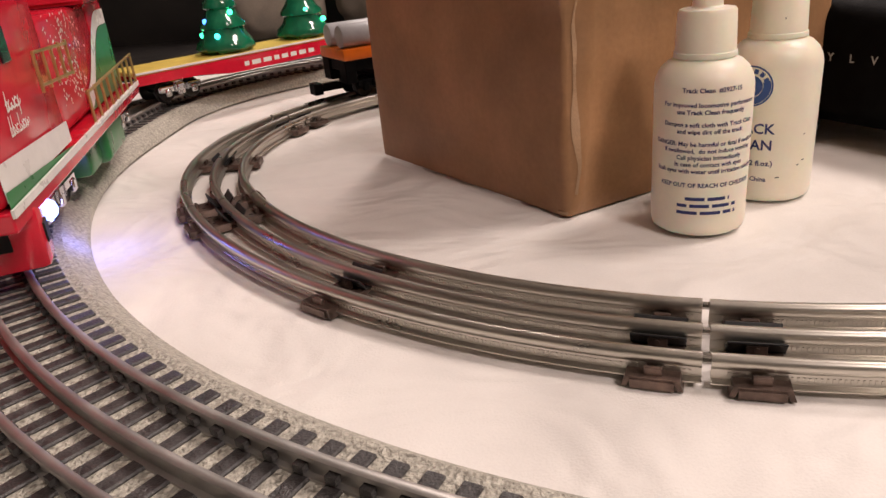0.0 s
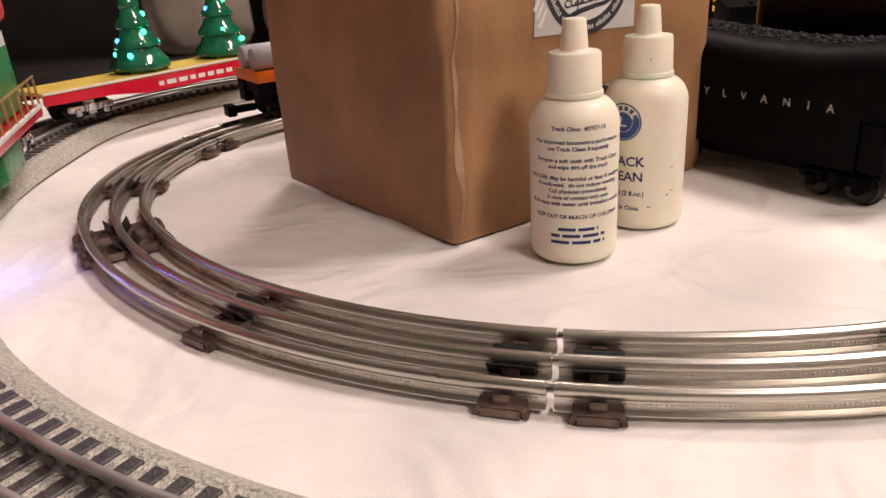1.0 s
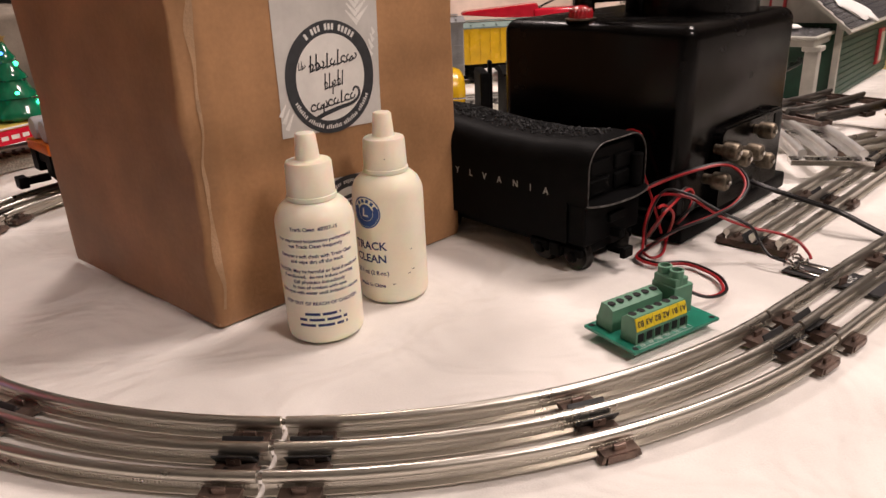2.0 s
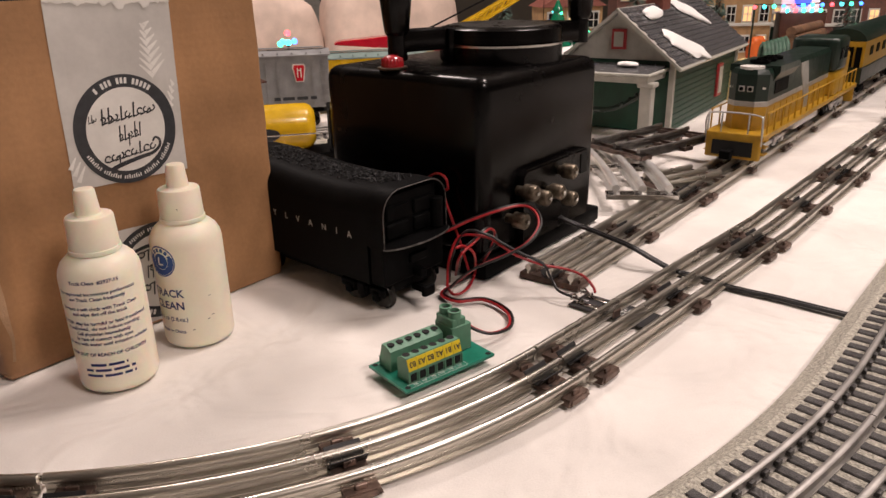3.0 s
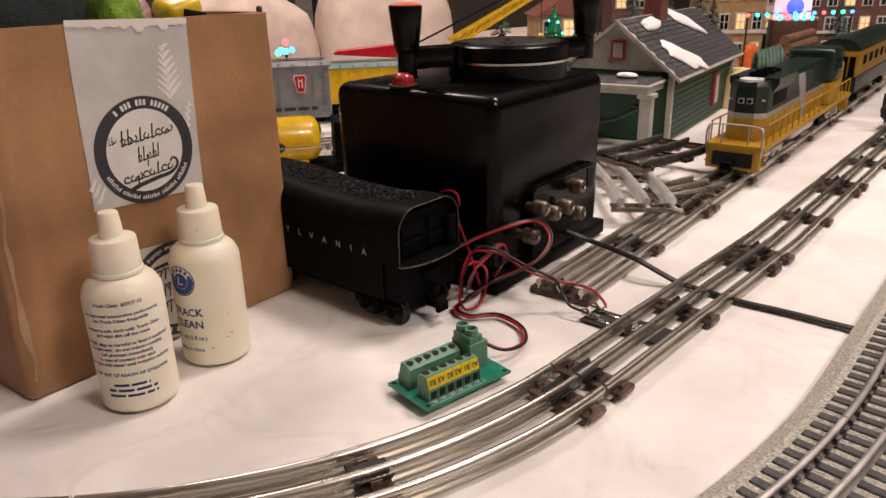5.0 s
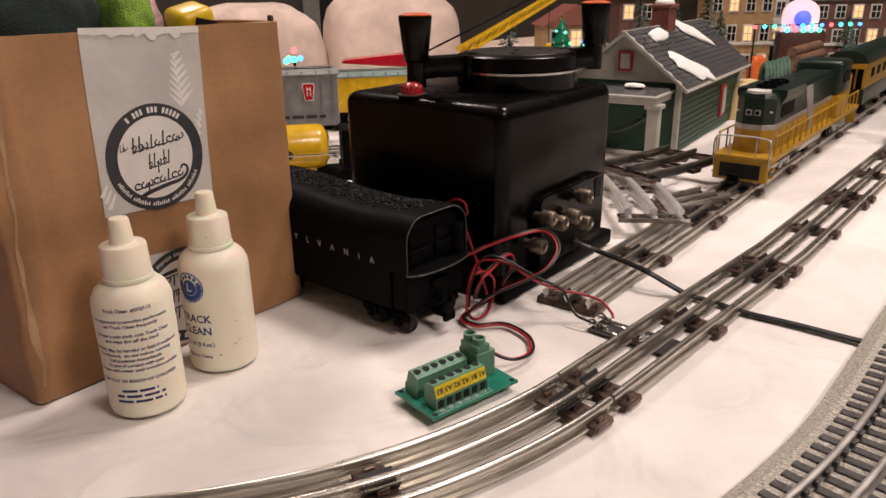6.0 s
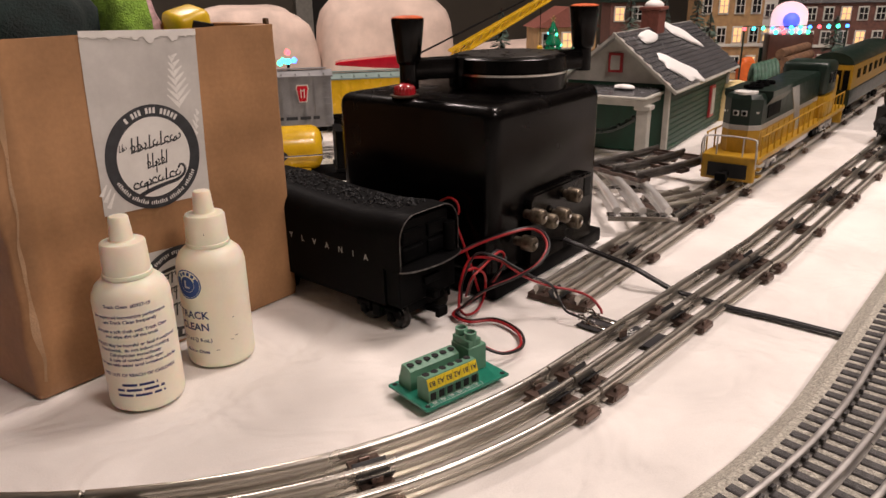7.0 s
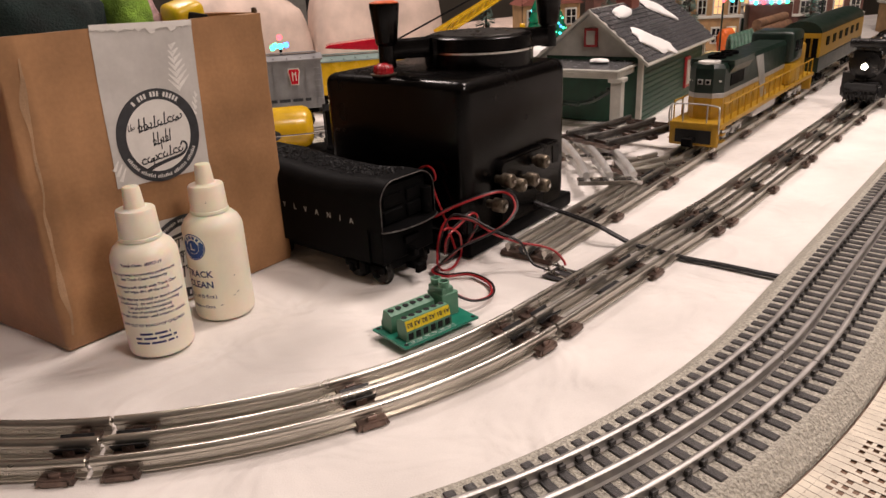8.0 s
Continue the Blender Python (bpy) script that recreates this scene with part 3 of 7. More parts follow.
# rubbed, buckled crease beside the near corner; the pale strip paints its highlight
bm = bmesh.new()
pl = on_front(0.0005)
for k in range(46):
    row = []
    for z in (0.012 + 0.0038 * k, 0.012 + 0.0038 * (k + 1)):
        c = 0.0035 + 0.010 * (z / BH) ** 1.4 + 0.0012 * noise.noise(Vector((z * 60, 4, 1)))
        hw = 0.0006 + 0.0016 * max(0.0, noise.noise(Vector((z * 34, 8, 2))) + 0.25)
        row.append((c - hw, c + hw, z))
    quad(bm, [(row[0][0], row[0][2]), (row[0][1], row[0][2]), (row[1][1], row[1][2]), (row[1][0], row[1][2])], pl)
part("worn_crease", bm, M_CARDEDGE, carton, "pale strip painting the highlight along the worn crease")
# torn folded end over the rim
bm = bmesh.new()
rnd = random.Random(4)
pl = on_front(0.0009, 0.0925, 0.1255, -2.0)
edge = [(-0.0365 + 0.073 * k / 60, 0.0735 - 0.0022 - 0.010 * max(0, noise.noise(Vector((k * 0.16, 2, 9)))) - rnd.uniform(0, 0.0014)) for k in range(61)]
for p, q in zip(edge, edge[1:]):
    quad(bm, [p, q, (q[0], 0.0745), (p[0], 0.0745)], pl)
part("torn_edge", bm, M_PAPERW, st, "torn white paper edge")
sticker(0.0980, 0.0345, 178.0, -0.034, 0.0265, -0.0315, 0.0335, "shipping_label", "grey paper label stuck upside down")


# things in the carton
def lump(name, m, sx, sy, sz, material, label, category, rough=0.25, scale=60, seed=0.0):
    b = bmesh.new()
    bmesh.ops.create_icosphere(b, subdivisions=4, radius=1)
    for v in b.verts:
        p = v.co.copy()
        e = Vector([math.copysign(abs(c) ** 0.6, c) for c in p])
        e *= 1 + rough * noise.noise(p * 2.2 + Vector((seed, 0, 0))) + 0.03 * noise.noise(p * 9)
        v.co = Vector((e.x * sx, e.y * sy, e.z * sz))
    ob = part(name, b, material, None, smooth=80)
    ob.matrix_world = m
    return tagged(ob, label, category)


MC = carton.matrix_world
M_GREENCLOTH = mat("dark_green_fleece", (0.010, 0.022, 0.020), 0.95, 0, 0.3, 60, 0.5, 700)
M_LIME = mat("lime_microfibre", (0.27, 0.48, 0.06), 0.95, 0, 0.25, 120, 0.9, 900)
M_YELLOW = mat("yellow_plastic", (0.75, 0.50, 0.02), 0.35, 0, 0.08, 80, 0.04, 600)
lump("folded_blanket", MC @ tra(0.054, 0.062, 0.152), 0.040, 0.042, 0.080, M_GREENCLOTH, "dark green fleece cloth stuffed in the carton", "cloth", 0.15, seed=1)
lump("microfibre_towel", MC @ tra(0.107, 0.050, 0.152), 0.016, 0.034, 0.078, M_LIME, "lime green microfibre cloth rolled in the carton", "cloth", 0.12, seed=2)
lump("plastic_bag", MC @ tra(0.130, 0.066, 0.145), 0.012, 0.024, 0.076, mat("pink_printed_plastic", (0.60, 0.38, 0.40), 0.3, 0, 0.3, 150, 0.1, 400), "pale pink printed plastic bag in the carton", "bag", 0.2, seed=3)
tape = thing("tape_measure", MC @ tra(0.152, 0.036, 0.193) @ rot(12, "X") @ rot(-14, "Y"), "yellow and black tape measure case in the carton", "tape measure")
bm = bmesh.new()
box(bm, 0.025, 0.024, 0.034, 0, 0, 0, bev=0.005, seg=3)
part("case", bm, M_YELLOW, tape, smooth=40)
bm = bmesh.new()
box(bm, 0.016, 0.0015, 0.015, 0.0, -0.0125, 0.004, m=rot(25, "Y"), bev=0.0006)
part("side_grip", bm, M_BLACKFIBRE, tape, "black rubber grip")


# ---- bottles ----
BR = 0.0206


def round_place(turn, z0, lift=0.0001, r=BR):
    def place(x, y):
        a = radians(turn) + x / r
        return Vector(((r + lift) * math.cos(a), (r + lift) * math.sin(a), z0 + y))
    return place


def knurl(bm, n, r0, r1, z0, z1, grow):
    """Push every second edge of a turned part outwards, for a ribbed grip."""
    for v in bm.verts:
        r = math.hypot(v.co.x, v.co.y)
        if r0 <= r <= r1 and z0 <= v.co.z <= z1 and round(math.atan2(v.co.y, v.co.x) / (2 * math.pi) * n) % 2 == 0:
            v.co.x *= grow
            v.co.y *= grow


def bottle(x, y):
    ob = thing("track_cleaner_bottle", tra(x, y, 0), "ivory plastic two ounce bottle with blue printing and a nozzle cap", "bottle", "track cleaner bottles")
    b = bmesh.new()
    lathe(b, [(0, 0.0010), (BR - 0.005, 0.0004), (BR - 0.0022, 0.0), (BR - 0.0006, 0.0012), (BR, 0.0035), (BR, 0.0640), (BR - 0.0006, 0.0672), (BR - 0.0024, 0.0710), (BR - 0.0052, 0.0738), (0.0132, 0.0750), (0.0124, 0.0754), (0.0124, 0.0780), (0, 0.0780)], 56)
    part("body", b, M_BOTTLE, ob, smooth=40)
    b = bmesh.new()
    lathe(b, [(0.0110, 0.0757), (0.0131, 0.0759), (0.0129, 0.0778), (0.0123, 0.0781), (0.0117, 0.0938), (0.0112, 0.0949), (0.0068, 0.0954), (0.0062, 0.0960), (0.0052, 0.1078), (0.0046, 0.1088), (0.0034, 0.1091), (0, 0.1090)], 96)
    knurl(b, 96, 0.0114, 0.0125, 0.0780, 0.0940, 1.013)
    part("cap", b, M_BOTTLE, ob, "ivory screw cap with a stepped nozzle", smooth=35)
    return ob


b1 = bottle(0.1228, 0.3352)
bm = bmesh.new()
LINES = [("Track Clean  #2927-15", 0.0585), ("For improved locomotive performance", 0.0530), ("use Track Clean frequently", 0.0503), ("Dampen a soft cloth with Track Clean", 0.0455), ("and wipe dirt off the track", 0.0428),
         ("DANGER: May be harmful or fatal if swallowed", 0.0380), ("if swallowed,  do not induce vomiting", 0.0353), ("Call physician immediately", 0.0326), ("In case of contact with eyes", 0.0299), ("flush eyes with water until irritation subsides", 0.0272), ("KEEP OUT OF REACH OF CHILDREN", 0.0215)]
for s, z in LINES:
    add_text(bm, s, 0.00265, round_place(-96, 0.0107 + 1.1 * (z - 0.0102)))
for k, (w, z) in enumerate(((0.019, 0.0160), (0.026, 0.0131), (0.026, 0.0102))):
    bars(bm, w, 0.0020, round_place(-96, 0.0107 + 1.1 * (z - 0.0102)), seed=k)
part("printing", bm, M_INK, b1, "small dark blue printed instructions")

b2 = bottle(0.1673, 0.3708)
bm = bmesh.new()
add_text(bm, "TRACK", 0.0068, round_place(-137, 0.0340))
add_text(bm, "CLEAN", 0.0068, round_place(-137, 0.0262))
add_text(bm, "59.1 ml (2 fl.oz.)", 0.0035, round_place(-137, 0.0185))
add_text(bm, "Made in China", 0.0031, round_place(-137, 0.0108))
part("printing", bm, M_INK, b2, "dark blue printed product lettering")
M_LOGO = mat("blue_badge_print", (0.025, 0.075, 0.26), 0.45, 0, 0.08, 150, 0, 900)
bm = bmesh.new()
pl = round_place(-138, 0.0560)
ring(bm, 0.00864, 0.00936, pl, n=40, steps=1)
ring(bm, 0.0, 0.00480, pl, n=32, steps=2)
ring(bm, 0.00504, 0.00840, pl, n=40, steps=1, a0=-200, a1=20)
for k in range(6):
    a = radians(155 - 26 * k)
    m = round_place(-138, 0.0560)
    c, s = math.cos(a), math.sin(a)
    quad(bm, [(c * 0.00576 - s * 0.00096, s * 0.00576 + c * 0.00096), (c * 0.00792 - s * 0.00096, s * 0.00792 + c * 0.00096), (c * 0.00792 + s * 0.00096, s * 0.00792 - c * 0.00096), (c * 0.00576 + s * 0.00096, s * 0.00576 - c * 0.00096)], m)
part("badge", bm, M_LOGO, b2, "round blue maker's badge")
bm = bmesh.new()
pl = round_place(-138, 0.0560, 0.0002)
quad(bm, [(-0.0016, 0.0026), (-0.0006, 0.0026), (-0.0010, -0.0024), (-0.0020, -0.0024)], pl)
quad(bm, [(-0.0020, -0.0024), (0.0018, -0.0024), (0.0018, -0.0014), (-0.0018, -0.0014)], pl)
part("badge_mark", bm, M_WHITEPRINT, b2, "white mark on the badge")
bm = bmesh.new()
for a, z, w in ((-98, 0.0125, 0.0009), (-72, 0.0180, 0.0007), (-66, 0.0325, 0.0006), (-64, 0.020, 0.0008)):
    quad(bm, [(-w, 0), (w, 0.0002), (w, 0.0006), (-w, 0.0005)], round_place(a, z))
quad(bm, [(-0.0002, 0), (0.0002, 0), (0.0002, 0.0009), (-0.0002, 0.0009)], round_place(-100, 0.0845, 0.0004, 0.0123))
part("smudge", bm, M_DARKPRINT, b2, "dark scuff marks")

# ---- transformer ----
TY = 31.0
W, D, H = 0.162, 0.156, 0.142
transformer = thing("toy_transformer", tra(0.3934, 0.4902, 0) @ rot(TY), "black bakelite toy train transformer with two control handles", "transformer")
bm = bmesh.new()
box(bm, W, D, H - 0.010, 0, 0, 0.010 + (H - 0.010) / 2, bev=0.010, seg=5)
part("housing", bm, M_BAKELITE, transformer, smooth=40)
bm = bmesh.new()
box(bm, W + 0.008, D + 0.010, 0.013, 0, 0, 0.0068, bev=0.002)
part("base_flange", bm, M_BLACKMATTE, transformer, "matt black metal base plate", smooth=40)
CX, CY = 0.0225, -0.021
bm = bmesh.new()
lathe(bm, [(0.048, H - 0.012), (0.048, H + 0.0120), (0, H + 0.0120)], 56, tra(CX, CY))
part("dial_base", bm, M_BAKELITE, transformer, smooth=40)
bm = bmesh.new()
lathe(bm, [(0.0460, H + 0.0122), (0.0485, H + 0.0122), (0.0485, H + 0.0138), (0.0460, H + 0.0138)], 56, tra(CX, CY))
part("trim_ring", bm, M_STEEL, transformer, "thin bright trim ring", smooth=40)
bm = bmesh.new()
lathe(bm, [(0.046, H + 0.0136), (0.0475, H + 0.0150), (0.0470, H + 0.0245), (0.0445, H + 0.0265), (0, H + 0.0268)], 56, tra(CX, CY))
part("dial_cover", bm, M_BAKELITE, transformer, smooth=40)
bm = bmesh.new()
lathe(bm, [(0.0, H + 0.0272), (0.041, H + 0.0272), (0.0415, H + 0.0266)], 56, tra(CX, CY))
part("dial_plate", bm, mat("worn_dial_plate", (0.10, 0.095, 0.09), 0.3, 0.6, 0.3, 120, 0.05, 700), transformer, "worn metallic name plate")
bm = bmesh.new()
cyl(bm, 0.0016, 0.0012, tra(CX - 0.002, CY, H + 0.0278), n=10)
part("plate_rivet", bm, M_STEEL, transformer)


def handle(px, py, dz):
    """A lever arm from the dial to an upright tapered knob at px, py."""
    b = bmesh.new()
    d = Vector((CX - px, CY - py, 0))
    a = math.degrees(math.atan2(d.y, d.x))
    m = tra(px, py, dz) @ rot(a)
    L = d.length - 0.040
    Z = H + dz
    box(b, L, 0.0125, 0.0165, L / 2 + 0.002, 0, H + 0.0185 - dz, m=m, bev=0.002)
    box(b, 0.018, 0.020, 0.0265, L - 0.002, 0, H + 0.0140 - dz, m=m, bev=0.003)
    part("lever_arm", b, M_BAKELITE, transformer, smooth=40)
    b = bmesh.new()
    lathe(b, [(0, Z + 0.012), (0.0074, Z + 0.012), (0.0074, Z + 0.0305), (0.0088, Z + 0.0315), (0.0094, Z + 0.0335), (0.0126, Z + 0.0625), (0.0124, Z + 0.0645), (0, Z + 0.0645)], 28, tra(px, py))
    part("knob", b, M_BAKELITE, transformer, smooth=40)
    b = bmesh.new()
    lathe(b, [(0.0118, Z + 0.0640), (0.0120, Z + 0.0652), (0.008, Z + 0.0664), (0, Z + 0.0668)], 24, tra(px, py))
    part("knob_cap", b, M_ORANGECAP, transformer, "worn orange knob cap")


handle(-0.056, 0.020, -0.008)
handle(0.086, -0.055, -0.003)
bm = bmesh.new()
N = 18
for k in range(N):
    a = 2 * math.pi * k / N
    ball(bm, 0.0032, tra(-0.0700 + 0.0068 * math.cos(a), 0.013 + 0.0068 * math.sin(a), H + 0.0035) @ Matrix.Diagonal((0.6, 0.6, 1.5, 1)), 8)
lathe(bm, [(0.0085, H), (0.0085, H + 0.0042), (0.007, H + 0.0078), (0.004, H + 0.0096), (0, H + 0.0102)], 24, tra(-0.0700, 0.013))
part("signal_lens", bm, M_REDKNOB, transformer, "faceted red pilot lamp lens", smooth=50)
bm = bmesh.new()
lathe(bm, [(0.0085, H - 0.001), (0.0112, H + 0.0006), (0.0112, H + 0.0014), (0.0085, H + 0.0016)], 24, tra(-0.0700, 0.013))
part("lens_bezel", bm, M_BRASS, transformer)
# terminal plate and binding posts on the face towards the straight track (local -y)
bm = bmesh.new()
FY = -D / 2
prism(bm, [(-0.0420, 0.014), (0.0590, 0.014), (0.0590, 0.0675), (0.0550, 0.0715), (-0.0370, 0.0715), (-0.0420, 0.0670)], 0.008, tra(0.0, FY - 0.003, 0))
bmesh.ops.bevel(bm, geom=list(bm.edges), offset=0.0015, segments=2, affect="EDGES")
part("terminal_plate", bm, M_BAKELITE, transformer, smooth=40)
bm = bmesh.new()
box(bm, 0.010, 0.003, 0.016, 0.0480, FY - 0.0062, 0.0599)
part("plate_recess", bm, M_HOLE, transformer)


def post(px, pz):
    b = bmesh.new()
    m = tra(px, FY - 0.004, pz) @ rot(90, "X")
    lathe(b, [(0.0035, 0.0), (0.0035, 0.006), (0.0058, 0.007), (0.0056, 0.0085), (0.0056, 0.0155), (0.0050, 0.0168), (0.0034, 0.0170), (0.0032, 0.0164), (0, 0.0164)], 48)
    knurl(b, 48, 0.0055, 0.0057, 0.008, 0.016, 1.07)
    b.transform(m)
    o = part("binding_post", b, M_BRASS, transformer, "knurled tarnished binding post", smooth=40)
    b = bmesh.new()
    cyl(b, 0.0016, 0.003, m @ tra(0, 0, 0.0170), n=10)
    part("stud", b, M_STEEL, o)


for px, pz in ((0.0099, 0.0622), (-0.0449, 0.0583), (-0.0276, 0.0503), (-0.0074, 0.0501), (0.0122, 0.0399), (-0.0576, 0.0406)):
    post(px, pz)

# ---- standing tender ----
tender = thing("toy_coal_tender", tra(0.3082, 0.3624, 0) @ rot(-61.0), "black die-cast toy coal tender with white lettering", "toy tender")
TL, TW = 0.172, 0.0605


def tender_section(top, w):
    """Half-round shoulders over straight sides."""
    P = [(-w / 2, 0.0190)]
    for k in range(9):
        a = math.pi - math.pi / 2 * k / 8
        P.append((-w / 2 + 0.016 + 0.016 * math.cos(a), top - 0.016 + 0.016 * math.sin(a)))
    return P + [(-x, z) for x, z in reversed(P)]


bm = bmesh.new()
secs = [(-TL, 0.085), (-TL + 0.03, 0.085), (-0.085, 0.0805), (-0.045, 0.080), (-0.015, 0.083)]
rings = []
for x, top in secs:
    rings.append([bm.verts.new((x, y, z)) for y, z in tender_section(top, TW)])
n = len(rings[0])
for a, b in zip(rings, rings[1:]):
    for k in range(n):
        bm.faces.new((a[k], a[(k + 1) % n], b[(k + 1) % n], b[k]))
bm.faces.new(rings[0])
bm.faces.new(rings[-1])
part("tank_body", bm, M_BLACKMATTE, tender, smooth=35)
# open rear platform: thin arched hood, worn edges, shelf and bulkhead fittings
bm = bmesh.new()
P = [(-TW / 2, 0.0460)] + tender_section(0.083, TW)[1:-1] + [(TW / 2, 0.0460)]
Q = [(y * 0.945, 0.0460 + (z - 0.0460) * 0.965) for y, z in P]
A = [[bm.verts.new((x, y, z)) for y, z in pr] for x, pr in ((-0.015, P), (0.0, P), (0.0, Q), (-0.015, Q))]
for a, b in zip(A, A[1:] + A[:1]):
    for k in range(len(P) - 1):
        bm.faces.new((a[k], a[k + 1], b[k + 1], b[k]))
part("arched_hood", bm, M_BLACKMATTE, tender, smooth=35)
bm = bmesh.new()
tube(bm, [(0.0002, y * 0.975, 0.0460 + (z - 0.0460) * 0.985) for y, z in P], 0.0004, 6)
part("worn_rim", bm, M_WORN, tender, "rubbed bare metal rim", smooth=60)
bm = bmesh.new()
box(bm, 0.0040, TW * 0.86, 0.036, -0.0075, 0, 0.060, bev=0.0010, seg=1)
part("rear_bulkhead", bm, M_BLACKMATTE, tender)
for y in (-0.0125, 0.0125):
    for z in (0.054, 0.066):
        bm = bmesh.new()
        box(bm, 0.0026, 0.0195, 0.0098, -0.0048, y, z, bev=0.0008, seg=1)
        part("bulkhead_panel", bm, M_BLACKMATTE, tender)
bm = bmesh.new()
cyl(bm, 0.0048, 0.020, tra(-0.0025, 0.0225, 0.058), n=16)
part("stoker_tank", bm, M_BLACKMATTE, tender, smooth=40)
bm = bmesh.new()
box(bm, 0.013, TW - 0.003, 0.0260, -0.0085, 0, 0.0320, bev=0.0008, seg=1)
part("rear_wall", bm, M_BLACKMATTE, tender)
bm = bmesh.new()
box(bm, 0.003, 0.016, 0.006, -0.0010, 0.002, 0.0325, bev=0.0006, seg=1)
part("step_plate", bm, M_BLACKMATTE, tender)
bm = bmesh.new()
box(bm, 0.010, 0.0055, 0.006, 0.0010, 0, 0.0225, bev=0.0012, seg=2)
part("drawbar", bm, M_BLACKMATTE, tender)
bm = bmesh.new()
P = [(-0.014, -TW / 2), (0.0, -TW / 2)] + [(0.0100 * math.cos(radians(a)), TW / 2 * math.sin(radians(a))) for a in range(-80, 81, 10)] + [(0.0, TW / 2), (-0.014, TW / 2)]
va = [bm.verts.new((x, y, 0.0470)) for x, y in P]
vb = [bm.verts.new((x, y, 0.0452)) for x, y in P]
bm.faces.new(va)
bm.faces.new(vb[::-1])
for k in range(len(P)):
    bm.faces.new((va[k], va[(k + 1) % len(P)], vb[(k + 1) % len(P)], vb[k]))
shelf = part("rear_shelf", bm, M_BLACKMATTE, tender)
bm = bmesh.new()
tube(bm, [(x, y, 0.0463) for x, y in P[1:-1]], 0.0006, 6)
part("worn_edge", bm, M_WORN, shelf, "rubbed bare shelf edge", smooth=60)
rnd = random.Random(3)
bm = bmesh.new()
for k in range(520):
    x = rnd.uniform(-TL + 0.02, -0.012)
    y = rnd.uniform(-0.0150, 0.0150)
    top = np.interp(x, [s[0] for s in secs], [s[1] for s in secs])
    r = rnd.uniform(0.0009, 0.0019)
    bmesh.ops.create_icosphere(bm, subdivisions=1, radius=r, matrix=tra(x, y, top - 0.0002 + 0.0012 * (1 - (y / 0.0175) ** 2) - 0.0008) @ Euler((rnd.random() * 6, rnd.random() * 6, 0)).to_matrix().to_4x4() @ Matrix.Diagonal((1.2, 0.9, 0.6, 1)))
tagged(part("coal_load", bm, M_COAL, tender, "moulded black coal lumps"), kind="stuff")


def truck(parent, x, material, wheel_material, half=0.0185, r=0.0085, z=0.0085, n_axles=2, pitch=0.026):
    b = bmesh.new()
    for s in (-1, 1):
        box(b, pitch * (n_axles - 1) + 0.016, 0.0030, 0.0060, x, s * (half + 0.0035), z + 0.003, bev=0.001, seg=1)
        box(b, 0.008, 0.004, 0.010, x, s * (half + 0.0040), z + 0.002, bev=0.001, seg=1)
        for k in range(n_axles):
            box(b, 0.0060, 0.0044, 0.0072, x + (k - (n_axles - 1) / 2) * pitch, s * (half + 0.0040), z, bev=0.001, seg=1)
            for q in (-1, 1):
                cyl(b, 0.0014, 0.006, tra(x + q * 0.006, s * (half + 0.005), z + 0.003), n=8)
    box(b, 0.010, half * 2 + 0.004, 0.007, x, 0, z + 0.006, bev=0.001, seg=1)
    fr = part("truck_frame", b, material, parent, smooth=40)
    for k in range(n_axles):
        b = bmesh.new()
        cx = x + (k - (n_axles - 1) / 2) * pitch
        for s in (-1, 1):
            lathe(b, [(0, -0.0022), (r, -0.0022), (r * 1.14, -0.0018), (r * 1.14, -0.0008), (r, 0.0), (r * 0.94, 0.0026), (r * 0.7, 0.0018), (r * 0.3, 0.0018), (r * 0.25, 0.0034), (0, 0.0034)], 24, tra(cx, s * (half - 0.002), z) @ rot(-90 * s, "X"))
        cyl(b, 0.0018, half * 2, tra(cx, 0, z) @ rot(90, "X"), n=8)
        part("wheelset", b, wheel_material, fr, smooth=40)
    return fr


M_WHEEL = mat("blackened_wheel", (0.03, 0.028, 0.026), 0.35, 0.7, 0.25, 200, 0.05, 900)
truck(tender, -0.026, M_BLACKMATTE, M_WHEEL, half=0.0225, r=0.0095, z=0.0098)
truck(tender, -TL + 0.028, M_BLACKMATTE, M_WHEEL, half=0.0225, r=0.0095, z=0.0098)
bm = bmesh.new()
box(bm, TL - 0.01, 0.044, 0.009, -TL / 2, 0, 0.0160)
part("underframe", bm, M_BLACKMATTE, tender)
bm = bmesh.new()
box(bm, 0.012, 0.006, 0.004, 0.002, 0, 0.011, bev=0.001)
box(bm, 0.004, 0.010, 0.007, 0.009, 0, 0.011, bev=0.001)
part("coupler", bm, M_BLACKMATTE, tender)
bm = bmesh.new()
add_text(bm, "PENNSYLVANIA", 0.0062, lambda x, y: Vector((-0.1040 + x, -TW / 2 - 0.0002, 0.0480 + y)), spacing=4.1)
part("lettering", bm, mat("aged_white_print", (0.40, 0.38, 0.34), 0.55, 0, 0.15, 300, 0.0, 900), tender, "faded white road lettering")

# ---- terminal board ----
pcb = thing("terminal_board", tra(0.2880, 0.2768, 0) @ rot(18.5), "green circuit board with pale green screw terminals", "circuit board")
bm = bmesh.new()
box(bm, 0.0615, 0.0360, 0.0016, 0, 0, 0.0040)
part("board", bm, M_PCB, pcb)
for x in (-0.028, 0.028):
    for y in (-0.0155, 0.0155):
        bm = bmesh.new()
        lathe(bm, [(0.0, 0.0050), (0.0016, 0.0050)], 14, tra(x, y))
        part("mounting_hole", bm, M_HOLE, pcb)
bm = bmesh.new()
for x in (-0.028, 0.028):
    for y in (-0.0155, 0.0155):
        cyl(bm, 0.0013, 0.0042, tra(x * 0.6, y * 0.7, 0.0016), n=8)
